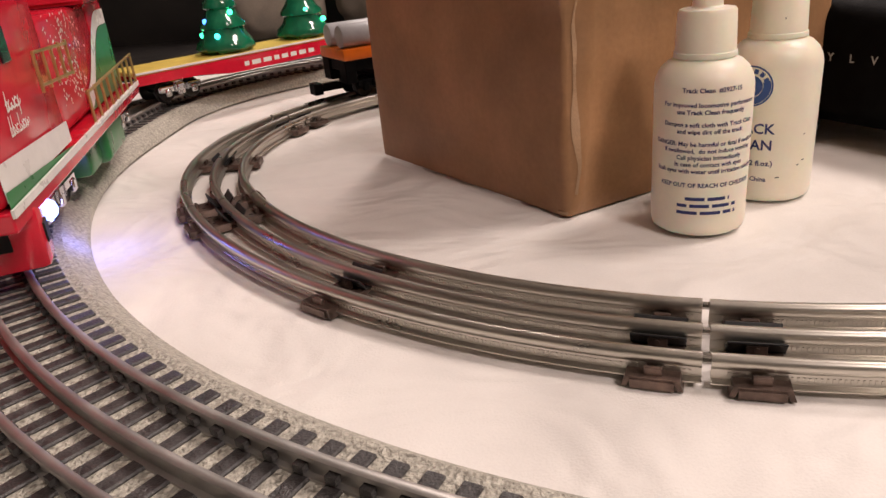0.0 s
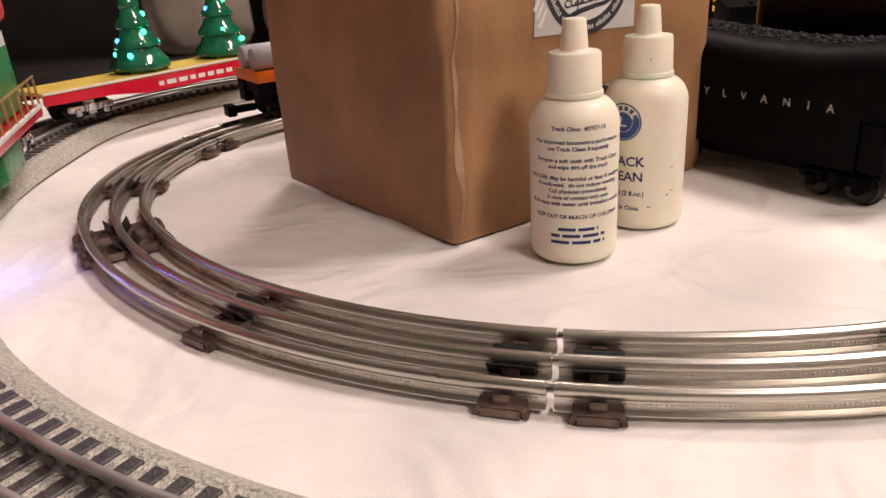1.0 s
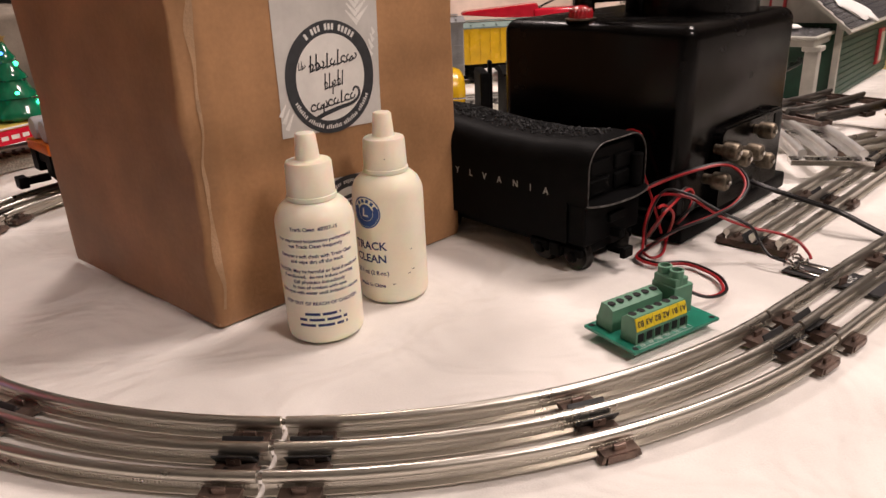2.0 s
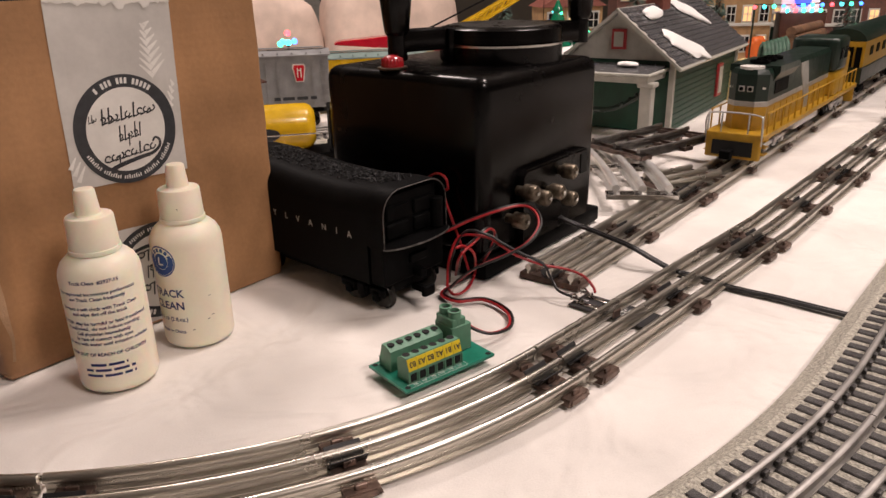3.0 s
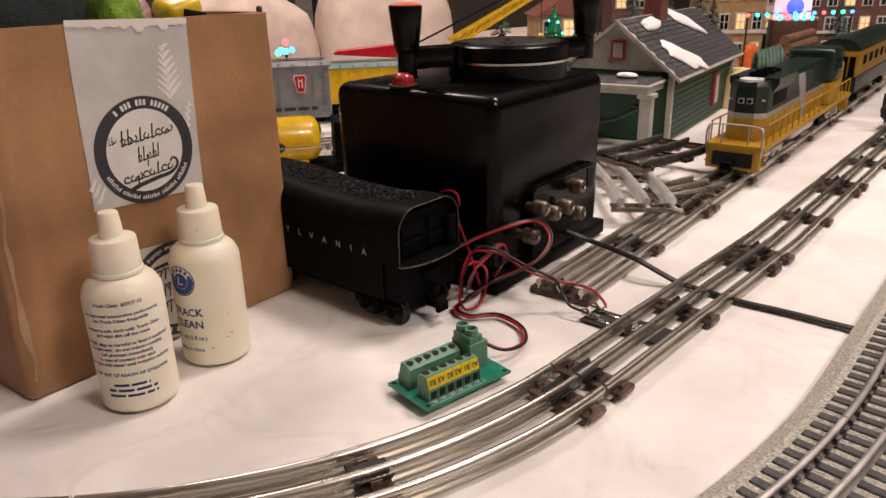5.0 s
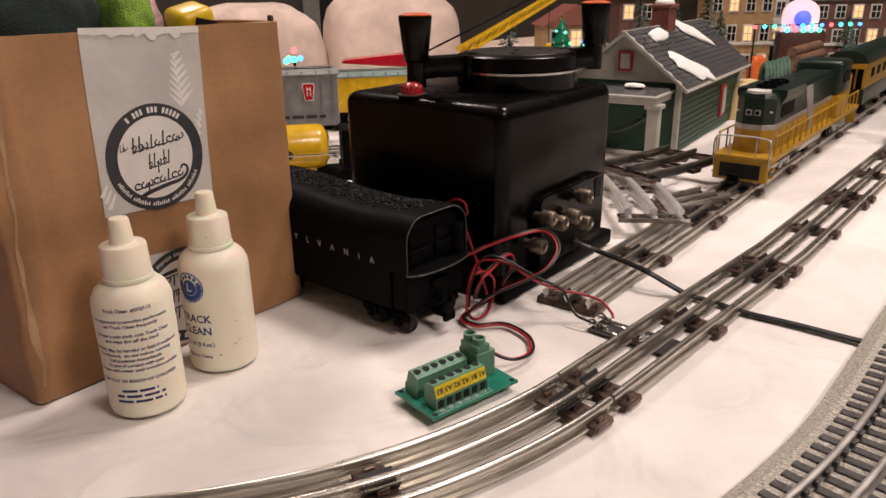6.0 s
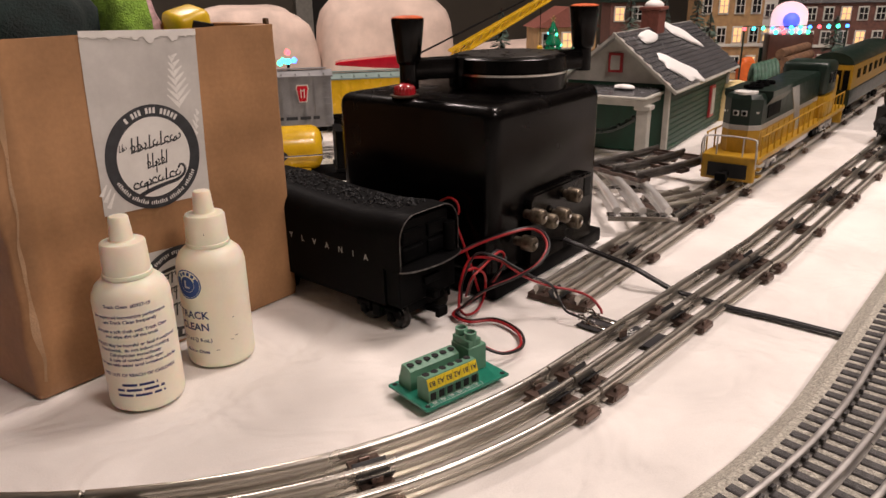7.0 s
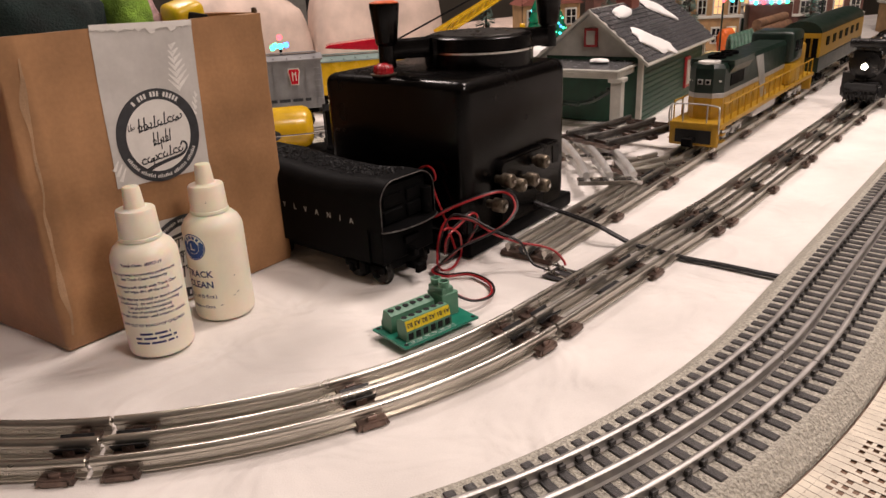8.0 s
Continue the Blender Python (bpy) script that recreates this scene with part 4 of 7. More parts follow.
part("solder_leg", bm, M_STEEL, pcb)


def block(cx, cy, flip, tags):
    m = tra(cx, cy, 0.0048) @ rot(180 if flip else 0)
    n, p = 6, 0.0060
    b = bmesh.new()
    prism(b, [(-0.0052, 0), (0.0052, 0), (0.0052, 0.0120), (0.0012, 0.0142), (-0.0030, 0.0142), (-0.0052, 0.0068)], n * p, m @ rot(90))
    for k in range(n):
        box(b, 0.0005, 0.0010, 0.006, (k - 2.5) * p + p / 2, -0.0055, 0.0030, m=m)
    o = part("terminal_block", b, M_TERMINAL, pcb)
    screw, win = bmesh.new(), bmesh.new()
    for k in range(n):
        x = (k - 2.5) * p
        lathe(screw, [(0, 0.01435), (0.0021, 0.01435), (0.0023, 0.0140)], 14, m @ tra(x, 0.0010, 0))
        box(win, 0.0036, 0.0009, 0.0044, x, -0.0052, 0.0034, m=m)
    part("screw_well", screw, M_HOLE, o)
    part("wire_entry", win, M_HOLE, o)
    if tags:
        # yellow tag strip on the sloped face, one tag a pole
        sl = m @ tra(0, -0.0041, 0.0105) @ rot(-16.5, "X")
        for k in range(n):
            t = bmesh.new()
            x = (k - 2.5) * p
            box(t, p - 0.0003, 0.0005, 0.0066, x, -0.0003, 0, m=sl)
            tg = part("tag", t, M_YELLOWTAG, o, "yellow terminal tag")
            t = bmesh.new()
            add_text(t, ("B3", "A3", "B2", "A2", "B1", "A1")[k], 0.0042, lambda u, v: sl @ Vector((x - u, -0.0008, 0.0015 - v)))
            part("tag_lettering", t, M_DARKPRINT, tg)
    return o


block(-0.0075, -0.0080, False, True)
block(-0.0075, 0.0085, True, False)
bm = bmesh.new()
box(bm, 0.0140, 0.0165, 0.0165, 0.0190, 0.0045, 0.0130, bev=0.0006, seg=1)
box(bm, 0.0100, 0.0150, 0.0050, 0.0175, 0.0045, 0.0232, bev=0.0006, seg=1)
for y in (0.0005, 0.0085):
    lathe(bm, [(0.0036, 0.022), (0.0038, 0.0296), (0.0028, 0.0298), (0.0026, 0.0275), (0, 0.0275)], 18, tra(0.0170, y))
pb = part("power_block", bm, M_TERMINAL, pcb, smooth=40)
bm = bmesh.new()
for y in (0.0005, 0.0085):
    cyl(bm, 0.0025, 0.0006, tra(0.0170, y, 0.0279), n=14)
part("screw_well", bm, M_HOLE, pb)
bm = bmesh.new()
for k in range(6):
    add_text(bm, ("B3", "A3", "B2", "A2", "B1", "A1")[k], 0.0028, lambda u, v, k=k: Vector((-0.0075 + (k - 2.5) * 0.006 - u, -0.0150 - v + 0.001, 0.0049)))
for x0, x1, y0, y1 in ((-0.027, 0.012, -0.0172, -0.0169), (-0.027, 0.012, -0.0137, -0.0134), (-0.027, -0.0267, -0.0172, -0.0134), (0.0117, 0.012, -0.0172, -0.0134), (-0.029, 0.012, 0.0150, 0.0153), (0.024, 0.0243, -0.004, 0.006)):
    quad(bm, [(x0, y0), (x1, y0), (x1, y1), (x0, y1)], lambda x, y: Vector((x, y, 0.0049)))
for k in range(1, 6):
    x = -0.0075 + (k - 3) * 0.006
    quad(bm, [(x - 0.0001, -0.0172), (x + 0.0001, -0.0172), (x + 0.0001, -0.0134), (x - 0.0001, -0.0134)], lambda x, y: Vector((x, y, 0.0049)))
part("board_print", bm, M_WHITEPRINT, pcb)


# ---- leads, power cord, track lock-on, loose track ----
def wire(name, pts, r, material, label, category="wire", k=10):
    b = bmesh.new()
    tube(b, spline(pts, k), r, 8)
    return tagged(part(name, b, material, None, smooth=60), label, category)


def twin(pts, dz=0.0016):
    """The black mate of a red lead runs beside it."""
    P = spline(pts, 10)
    out = []
    for i, p in enumerate(P):
        d = (P[min(i + 1, len(P) - 1)] - P[max(i - 1, 0)]).normalized()
        s = Vector((-d.y, d.x, 0))
        out.append(p + s * 0.0019 + Vector((0, 0, dz * 0.3)))
    return out


LEADS = [
    [(0.336, 0.402, 0.032), (0.338, 0.387, 0.038), (0.354, 0.385, 0.044), (0.374, 0.381, 0.050), (0.392, 0.380, 0.052), (0.398, 0.371, 0.050), (0.395, 0.358, 0.044), (0.382, 0.348, 0.037), (0.367, 0.347, 0.031), (0.347, 0.350, 0.024), (0.339, 0.362, 0.012), (0.3344, 0.3707, 0.0022)],
    [(0.330, 0.366, 0.006), (0.333, 0.370, 0.022), (0.340, 0.373, 0.036), (0.347, 0.370, 0.040), (0.360, 0.363, 0.038), (0.367, 0.356, 0.033), (0.376, 0.349, 0.027), (0.391, 0.342, 0.021), (0.405, 0.336, 0.018), (0.414, 0.328, 0.0145), (0.4185, 0.322, 0.008), (0.4180, 0.3185, 0.0055)],
    [(0.346, 0.3911, 0.002), (0.3359, 0.3563, 0.0303), (0.3495, 0.3645, 0.0356), (0.3644, 0.3734, 0.0401), (0.3708, 0.3773, 0.0345), (0.3649, 0.3737, 0.0236), (0.3619, 0.3911, 0.004), (0.3478, 0.3817, 0.0024), (0.3391, 0.3767, 0.0024)],
    [(0.3325, 0.3543, 0.0377), (0.3392, 0.3583, 0.0369), (0.3497, 0.3646, 0.0272), (0.3578, 0.384, 0.003), (0.3426, 0.3626, 0.0025), (0.3324, 0.3587, 0.0025), (0.3319, 0.3709, 0.0025)],
    [(0.3344, 0.3738, 0.0022), (0.3243, 0.3626, 0.0022), (0.3299, 0.3479, 0.0022), (0.3477, 0.3427, 0.0022), (0.3539, 0.321, 0.0022), (0.3461, 0.3009, 0.0028), (0.3309, 0.2929, 0.005), (0.3209, 0.2958, 0.009), (0.3162, 0.3013, 0.013)],
]
for P in LEADS:
    wire("red_lead", P, 0.00095, M_REDWIRE, "thin red insulated hook-up wire looped on the sheet")
for k in (0, 2, 4):
    wire("black_lead", [tuple(p) for p in twin(LEADS[k])], 0.00095, M_BLACKWIRE, "thin black insulated hook-up wire looped on the sheet", k=1)
wire("black_lead", [(0.332, 0.367, 0.008), (0.336, 0.372, 0.024), (0.346, 0.371, 0.042), (0.359, 0.362, 0.0405), (0.367, 0.356, 0.0355), (0.377, 0.349, 0.0295), (0.390, 0.342, 0.0225), (0.394, 0.337, 0.014), (0.3945, 0.327, 0.008), (0.400, 0.318, 0.006)], 0.00095, M_BLACKWIRE, "thin black insulated wire running to the lock-on")
wire("red_lead", [(0.3337, 0.4168, 0.0644), (0.3352, 0.4143, 0.0704), (0.3393, 0.4074, 0.0747), (0.343, 0.4013, 0.073), (0.3442, 0.3993, 0.0659), (0.3425, 0.4021, 0.0586), (0.3485, 0.3901, 0.03), (0.3525, 0.3821, 0.008)], 0.00095, M_REDWIRE, "thin red insulated wire arching behind the tender")
cord = thing("power_cord", I4, "flat black twin power cord crossing over and under the rails", "cord")
CORD = [(0.444, 0.446, 0.0245), (0.4455, 0.432, 0.0235), (0.450, 0.420, 0.021), (0.460, 0.409, 0.0172), (0.468, 0.391, 0.0152), (0.4745, 0.363, 0.0142), (0.484, 0.348, 0.0080), (0.493, 0.335, 0.0028), (0.502, 0.322, 0.0014), (0.512, 0.297, 0.0014), (0.528, 0.272, 0.0014), (0.545, 0.242, 0.0014), (0.556, 0.224, 0.0016)]
for d in (-0.0010, 0.0010):
    bm = bmesh.new()
    tube(bm, spline([(x + d * 1.2, y + d * 0.6, z + 0.0004) for x, y, z in CORD], 8), 0.0014, 8)
    part("conductor", bm, M_BLACKWIRE, cord, smooth=60)

lock = thing("track_lock_on", tra(0.4205, 0.2970, 0) @ rot(-62.5), "dark grey lock-on wiring clip under the rails", "lock-on")
M_FIBRE = mat("dark_grey_fibre", (0.045, 0.043, 0.045), 0.5, 0, 0.15, 150, 0.08, 900)
bm = bmesh.new()
box(bm, 0.058, 0.0225, 0.0012, 0, 0, 0.0010, bev=0.0003, seg=1)
part("base", bm, M_FIBRE, lock)
bm = bmesh.new()
box(bm, 0.026, 0.0228, 0.0004, 0.014, 0, 0.0018)
part("printed_panel", bm, mat("charcoal_panel", (0.03, 0.03, 0.033), 0.4, 0, 0.1, 150, 0.03, 900), lock)
bm = bmesh.new()
add_text(bm, "CTC", 0.0055, lambda x, y: Vector((0.008 - y, x, 0.00215)))
add_text(bm, "2", 0.0045, lambda x, y: Vector((-0.021 - y, x, 0.0019)))
part("lettering", bm, M_WHITEPRINT, lock)
for y in (-0.006, 0.006):
    bm = bmesh.new()
    box(bm, 0.017, 0.0042, 0.0005, -0.017, y, 0.0022, bev=0.0002, seg=1)
    box(bm, 0.006, 0.0036, 0.0006, -0.0265, y, 0.0042, m=I4)
    tube(bm, [(-0.030, y, 0.0025), (-0.0305, y, 0.0062), (-0.027, y, 0.0070), (-0.0245, y, 0.0050), (-0.026, y, 0.0030)], 0.0007, 6)
    tube(bm, [(-0.022, y - 0.002, 0.0030), (-0.0215, y, 0.0055), (-0.022, y + 0.002, 0.0030)], 0.0006, 6)
    cyl(bm, 0.0012, 0.001, tra(-0.012, y, 0.0028), n=8)
    part("spring_clip", bm, M_STEEL, lock, "bright spring wire clip", smooth=50)
bm = bmesh.new()
box(bm, 0.0012, 0.007, 0.006, 0.018, 0.004, 0.0045, m=rot(25), bev=0.0003, seg=1)
box(bm, 0.0012, 0.007, 0.005, 0.007, -0.008, 0.0045, m=rot(-10), bev=0.0003, seg=1)
part("contact_tab", bm, M_TIE, lock)

# loose curved sections piled beside the transformer
M_BRIGHT = mat("bright_tinplate", (0.84, 0.83, 0.81), 0.34, 0.7, 0.05, 60, 0.02, 1500)


# Darker rail steel: the station's shadow over the pile is put into its colour.
M_SHADERAIL = mat("dark_oxidised_tin", (0.20, 0.19, 0.18), 0.42, 1, 0.2, 90, 0.05, 1500)


def loose_curve(m, r, sweep_deg, rail_mat, label, half=GAUGE, fat=1.0):
    ob = thing("loose_track_section", m, label, "toy track", "loose track pile")
    w = Way(arc(-r, 0, r, -sweep_deg / 2, sweep_deg / 2))
    L = w.s[-1]
    wide = 2 * half + 0.016
    for u in (-half, 0, half):
        b = bmesh.new()
        sweep(b, w.cut(0, L, 0.008), [(u + p * fat, z * (0.6 + 0.4 * fat)) for p, z in rail_prof])
        part("rail", b, rail_mat, ob, smooth=50)
    tie_mat = M_STEEL if rail_mat is M_BRIGHT else M_TIE
    for s in (0.004, L / 2, L - 0.004):
        b = bmesh.new()
        box(b, 0.013, wide, 0.0012, 0, 0, 0.0008, m=w.pose_at(s))
        for q in (-1, 1):
            box(b, 0.0010, wide, 0.0046, q * 0.0070, 0, 0.0024, m=w.pose_at(s), bev=0.0003, seg=1)
            box(b, 0.0150, 0.0010, 0.0046, 0, q * wide / 2, 0.0024, m=w.pose_at(s), bev=0.0003, seg=1)
        tie = part("tie", b, tie_mat, ob, "bright pressed tie channel" if tie_mat is M_STEEL else "")
        for u in (-half, 0, half):
            b = bmesh.new()
            cyl(b, 0.0024, 0.0030, w.pose_at(s) @ tra(-0.003, u + 0.004, 0.0030), n=10)
            part("tie_rivet", b, M_WHEEL, ob)
    return ob


loose_curve(tra(0.595, 0.560, 0.0125) @ rot(-20), 0.95, 12.4, M_BRIGHT, "bright tinplate curved track section lying loose on others", 0.0235, 1.55)
loose_curve(tra(0.662, 0.648, 0.004) @ rot(-66), 0.34, 34, M_RAIL, "loose curved track section piled near the station")
loose_curve(tra(0.664, 0.600, 0.0245) @ rot(-72), 0.50, 15, M_SHADERAIL, "loose track section coloured dark for shade on top of the pile", 0.034)
loose_curve(tra(0.640, 0.520, 0.004) @ rot(-80), 0.34, 12, M_RAIL, "loose curved track section lying on the sheet")

# ---- locomotives and cars ----
M_DGREEN = mat("dark_green_enamel", (0.007, 0.019, 0.013), 0.35, 0, 0.15, 120, 0.05, 900)
M_CNWYEL = mat("locomotive_yellow", (0.43, 0.24, 0.014), 0.4, 0, 0.1, 120, 0.05, 900)
M_SILVER = mat("silver_paint", (0.50, 0.49, 0.47), 0.35, 0.6, 0.1, 120, 0.05, 900)
M_CHROME = mat("chrome_plate", (0.75, 0.75, 0.78), 0.12, 1, 0.05, 100, 0.03, 900)
M_RED = mat("gloss_red_enamel", (0.62, 0.012, 0.035), 0.22, 0, 0.06, 90, 0.03, 900, coat=0.3)
M_WHITE = mat("white_enamel", (0.78, 0.76, 0.72), 0.3, 0, 0.05, 90, 0.03, 900)
M_GREEN = mat("holiday_green_enamel", (0.03, 0.20, 0.06), 0.3, 0, 0.1, 90, 0.03, 900)
M_GOLD = mat("gold_wire", (0.55, 0.40, 0.16), 0.35, 0.7, 0.1, 200, 0.03, 900)
M_DECK = mat("yellow_deck", (0.72, 0.52, 0.10), 0.5, 0, 0.1, 60, 0.08, 700)
M_ORANGE = mat("orange_plastic", (0.80, 0.17, 0.01), 0.35, 0, 0.06, 80, 0.03, 700)
M_GREYTANK = mat("grey_plastic", (0.36, 0.36, 0.37), 0.4, 0, 0.08, 80, 0.03, 700)
M_BROWN = mat("brown_enamel", (0.075, 0.030, 0.020), 0.35, 0, 0.1, 80, 0.05, 700)
M_LAMP = glow("headlamp_lens", (1.0, 0.9, 0.72), 14)
M_WARM = glow("lit_window", (1.0, 0.80, 0.52), 9)
M_DGLASS = mat("dark_glazing", (0.01, 0.01, 0.012), 0.1, 0, 0.1, 50, 0, 500)


def rail_line(parent, pts, r, material, name="handrail"):
    b = bmesh.new()
    tube(b, pts, r, 6)
    return part(name, b, material, parent, smooth=60)


def steam_loco(m):
    ob = thing("toy_steam_locomotive", m, "satin black die-cast toy steam locomotive with a lit headlamp", "toy locomotive")
    K = M_BLACKSHINY
    b = bmesh.new()
    X = rot(90, "Y")
    ZB, R = 0.066, 0.0245
    lathe(b, [(0, -0.232), (R, -0.232), (R, -0.030), (R - 0.0008, -0.027), (R - 0.0008, -0.014), (R - 0.003, -0.012), (0, -0.0105)], 36, tra(0, 0, ZB) @ X)
    boiler = part("boiler", b, K, ob, smooth=40)
    for x in (-0.040, -0.075, -0.110, -0.145, -0.180):
        b = bmesh.new()
        lathe(b, [(R - 0.001, -0.0012), (R + 0.0006, -0.0012), (R + 0.0006, 0.0012), (R - 0.001, 0.0012)], 36, tra(x, 0, ZB) @ X)
        part("boiler_band", b, K, boiler, smooth=40)
    b = bmesh.new()
    lathe(b, [(0.0, 0.0), (0.0175, 0.0), (0.0175, 0.002), (0.0155, 0.0032), (0, 0.0038)], 32, tra(-0.0115, 0, ZB) @ X)
    for k in range(14):
        a = 2 * math.pi * k / 14
        ball(b, 0.0010, tra(-0.0098, 0.0195 * math.cos(a), ZB + 0.0195 * math.sin(a)), 6)
    part("smokebox_door", b, K, boiler, smooth=40)
    b = bmesh.new()
    lathe(b, [(0.0058, 0.0), (0.0062, 0.006), (0.0052, 0.0078), (0.0045, 0.0074), (0, 0.0070)], 24, tra(-0.010, 0, ZB - 0.004) @ X)
    lamp = part("headlamp", b, K, ob, smooth=40)
    b = bmesh.new()
    ball(b, 0.0048, tra(-0.0032, 0, ZB - 0.004) @ Matrix.Diagonal((0.5, 1, 1, 1)), 14)
    part("lens", b, M_LAMP, lamp, "glowing white headlamp lens", smooth=60)
    for s in (-1, 1):
        b = bmesh.new()
        box(b, 0.006, 0.005, 0.006, -0.012, s * 0.0205, ZB + 0.010, bev=0.001)
        ball(b, 0.0017, tra(-0.0088, s * 0.0205, ZB + 0.010), 8)
        part("marker_lamp", b, M_BRASS, ob, smooth=50)
    # feedwater heater slung over the smokebox front
    b = bmesh.new()
    cyl(b, 0.0065, 0.046, tra(-0.008, 0, ZB + R + 0.004) @ rot(90, "X"), n=20)
    for s in (-1, 1):
        cyl(b, 0.0072, 0.002, tra(-0.008, s * 0.019, ZB + R + 0.004) @ rot(90, "X"), n=20)
    box(b, 0.008, 0.030, 0.008, -0.011, 0, ZB + R - 0.002)
    part("feedwater_heater", b, K, ob, smooth=40)
    b = bmesh.new()
    lathe(b, [(0.0085, 0.0), (0.0080, 0.006), (0.0092, 0.0072), (0.0092, 0.009), (0.0070, 0.009), (0.0066, 0.004), (0, 0.004)], 24, tra(-0.030, 0, ZB + R - 0.003))
    part("smokestack", b, K, ob, smooth=40)
    for x, l, w, h in ((-0.082, 0.034, 0.022, 0.0085), (-0.122, 0.022, 0.018, 0.009)):
        b = bmesh.new()
        bmesh.ops.create_uvsphere(b, u_segments=24, v_segments=12, radius=1, matrix=tra(x, 0, ZB + R - 0.002) @ Matrix.Diagonal((l / 2, w / 2, h, 1)))
        part("dome", b, K, ob, smooth=60)
    b = bmesh.new()
    lathe(b, [(0.003, 0), (0.0035, 0.004), (0.002, 0.006), (0, 0.007)], 12, tra(-0.068, 0.004, ZB + R))
    part("bell", b, M_BRASS, ob, smooth=50)
    for s in (-1, 1):
        rail_line(ob, spline([(-0.020, s * 0.0225, ZB + 0.012), (-0.08, s * 0.0235, ZB + 0.014), (-0.17, s * 0.0235, ZB + 0.014), (-0.178, s * 0.0205, ZB + 0.018), (-0.215, s * 0.0205, ZB + 0.018)], 4), 0.0007, M_STEEL)
        rail_line(ob, [(-0.03, s * 0.0130, ZB + 0.0225), (-0.22, s * 0.0130, ZB + 0.0225)], 0.0006, K, "sand_pipe")
        b = bmesh.new()
        box(b, 0.180, 0.009, 0.0018, -0.125, s * 0.0265, 0.0470, bev=0.0004, seg=1)
        part("running_board", b, K, ob)
        b = bmesh.new()
        box(b, 0.040, 0.010, 0.0105, -0.110, s * 0.0255, 0.0415, bev=0.002)
        part("air_tank", b, K, ob, smooth=40)
        b = bmesh.new()
        box(b, 0.034, 0.012, 0.018, -0.046, s * 0.0255, 0.0300, bev=0.0025)
        cyl(b, 0.0070, 0.036, tra(-0.046, s * 0.0262, 0.0255) @ X, n=18)
        part("cylinder_block", b, K, ob, smooth=40)
        b = bmesh.new()
        box(b, 0.0025, 0.020, 0.034, -0.018, s * 0.020, 0.034, m=I4, bev=0.0005, seg=1)
        part("front_step", b, K, ob)
    for i, x in enumerate((-0.088, -0.120, -0.152)):
        for s in (-1, 1):
            b = bmesh.new()
            mm = tra(x, s * 0.0195, 0.0275) @ rot(-90 * s, "X")
            lathe(b, [(0.0125, -0.002), (0.0168, -0.002), (0.0168, -0.001), (0.0158, 0.0), (0.0155, 0.0024), (0.0125, 0.0024), (0.0125, -0.002)], 32, mm)
            cyl(b, 0.0040, 0.0046, mm, n=14)
            for k in range(10):
                box(b, 0.0012, 0.0105, 0.0024, 0, 0.0082, 0, m=mm @ rot(36 * k))
            box(b, 0.010, 0.007, 0.0026, -0.0095, 0, 0, m=mm)
            part("driving_wheel", b, M_WHEEL, ob, smooth=40)
    for s in (-1, 1):
        b = bmesh.new()
        box(b, 0.076, 0.0016, 0.0034, -0.120, s * 0.0245, 0.0215, bev=0.0005, seg=1)
        part("side_rod", b, M_STEEL, ob)
        b = bmesh.new()
        box(b, 0.070, 0.0016, 0.0030, -0.088, s * 0.0268, 0.0255, m=I4, bev=0.0005, seg=1)
        part("main_rod", b, M_STEEL, ob)
        b = bmesh.new()
        for z in (0.0285, 0.0345):
            box(b, 0.028, 0.002, 0.0016, -0.076, s * 0.027, z)
        tube(b, [(-0.090, s * 0.0275, 0.041), (-0.100, s * 0.0275, 0.030), (-0.118, s * 0.0275, 0.0235)], 0.0009, 6)
        part("valve_gear", b, M_SILVER, ob)
    b = bmesh.new()
    box(b, 0.205, 0.026, 0.020, -0.120, 0, 0.036, bev=0.001)
    box(b, 0.060, 0.034, 0.018, -0.196, 0, 0.034, bev=0.002)
    part("frame", b, K, ob)
    # pilot
    b = bmesh.new()
    prism(b, [(-0.030, 0.036), (-0.004, 0.040), (0.002, 0.034), (0.006, 0.026), (0.0, 0.014), (-0.012, 0.013), (-0.030, 0.018)], 0.048)
    bmesh.ops.bevel(b, geom=list(b.edges), offset=0.003, segments=3, affect="EDGES")
    part("pilot", b, K, ob, smooth=40)
    for k in range(9):
        b = bmesh.new()
        box(b, 0.003, 0.0016, 0.016, 0.004, -0.020 + 0.005 * k, 0.020, bev=0.0004, seg=1)
        part("pilot_bar", b, K, ob)
    b = bmesh.new()
    box(b, 0.010, 0.006, 0.006, 0.010, 0, 0.024, bev=0.001)
    part("front_coupler", b, K, ob)
    for x in (-0.028, -0.054, -0.190, -0.214):
        b = bmesh.new()
        for s in (-1, 1):
            lathe(b, [(0, -0.0022), (0.0095, -0.0022), (0.0095, -0.0010), (0.0082, 0.0), (0.0080, 0.0026), (0.003, 0.0022), (0, 0.0032)], 24, tra(x, s * 0.0165, 0.0190) @ rot(-90 * s, "X"))
        part("small_wheel", b, M_WHEEL, ob, smooth=40)
    # cab
    b = bmesh.new()
    for s in (-1, 1):
        box(b, 0.040, 0.0016, 0.040, -0.238, s * 0.0268, 0.066, bev=0.0004, seg=1)
    prism(b, [(0.0268 * math.cos(radians(a)), 0.084 + 0.013 * math.sin(radians(a))) for a in range(0, 181, 12)] + [(0.0250 * math.cos(radians(a)), 0.0825 + 0.012 * math.sin(radians(a))) for a in range(180, -1, -12)], 0.052, tra(-0.242, 0, 0) @ rot(90))
    box(b, 0.0016, 0.050, 0.040, -0.219, 0, 0.066)
    part("cab", b, K, ob, smooth=30)
    b = bmesh.new()
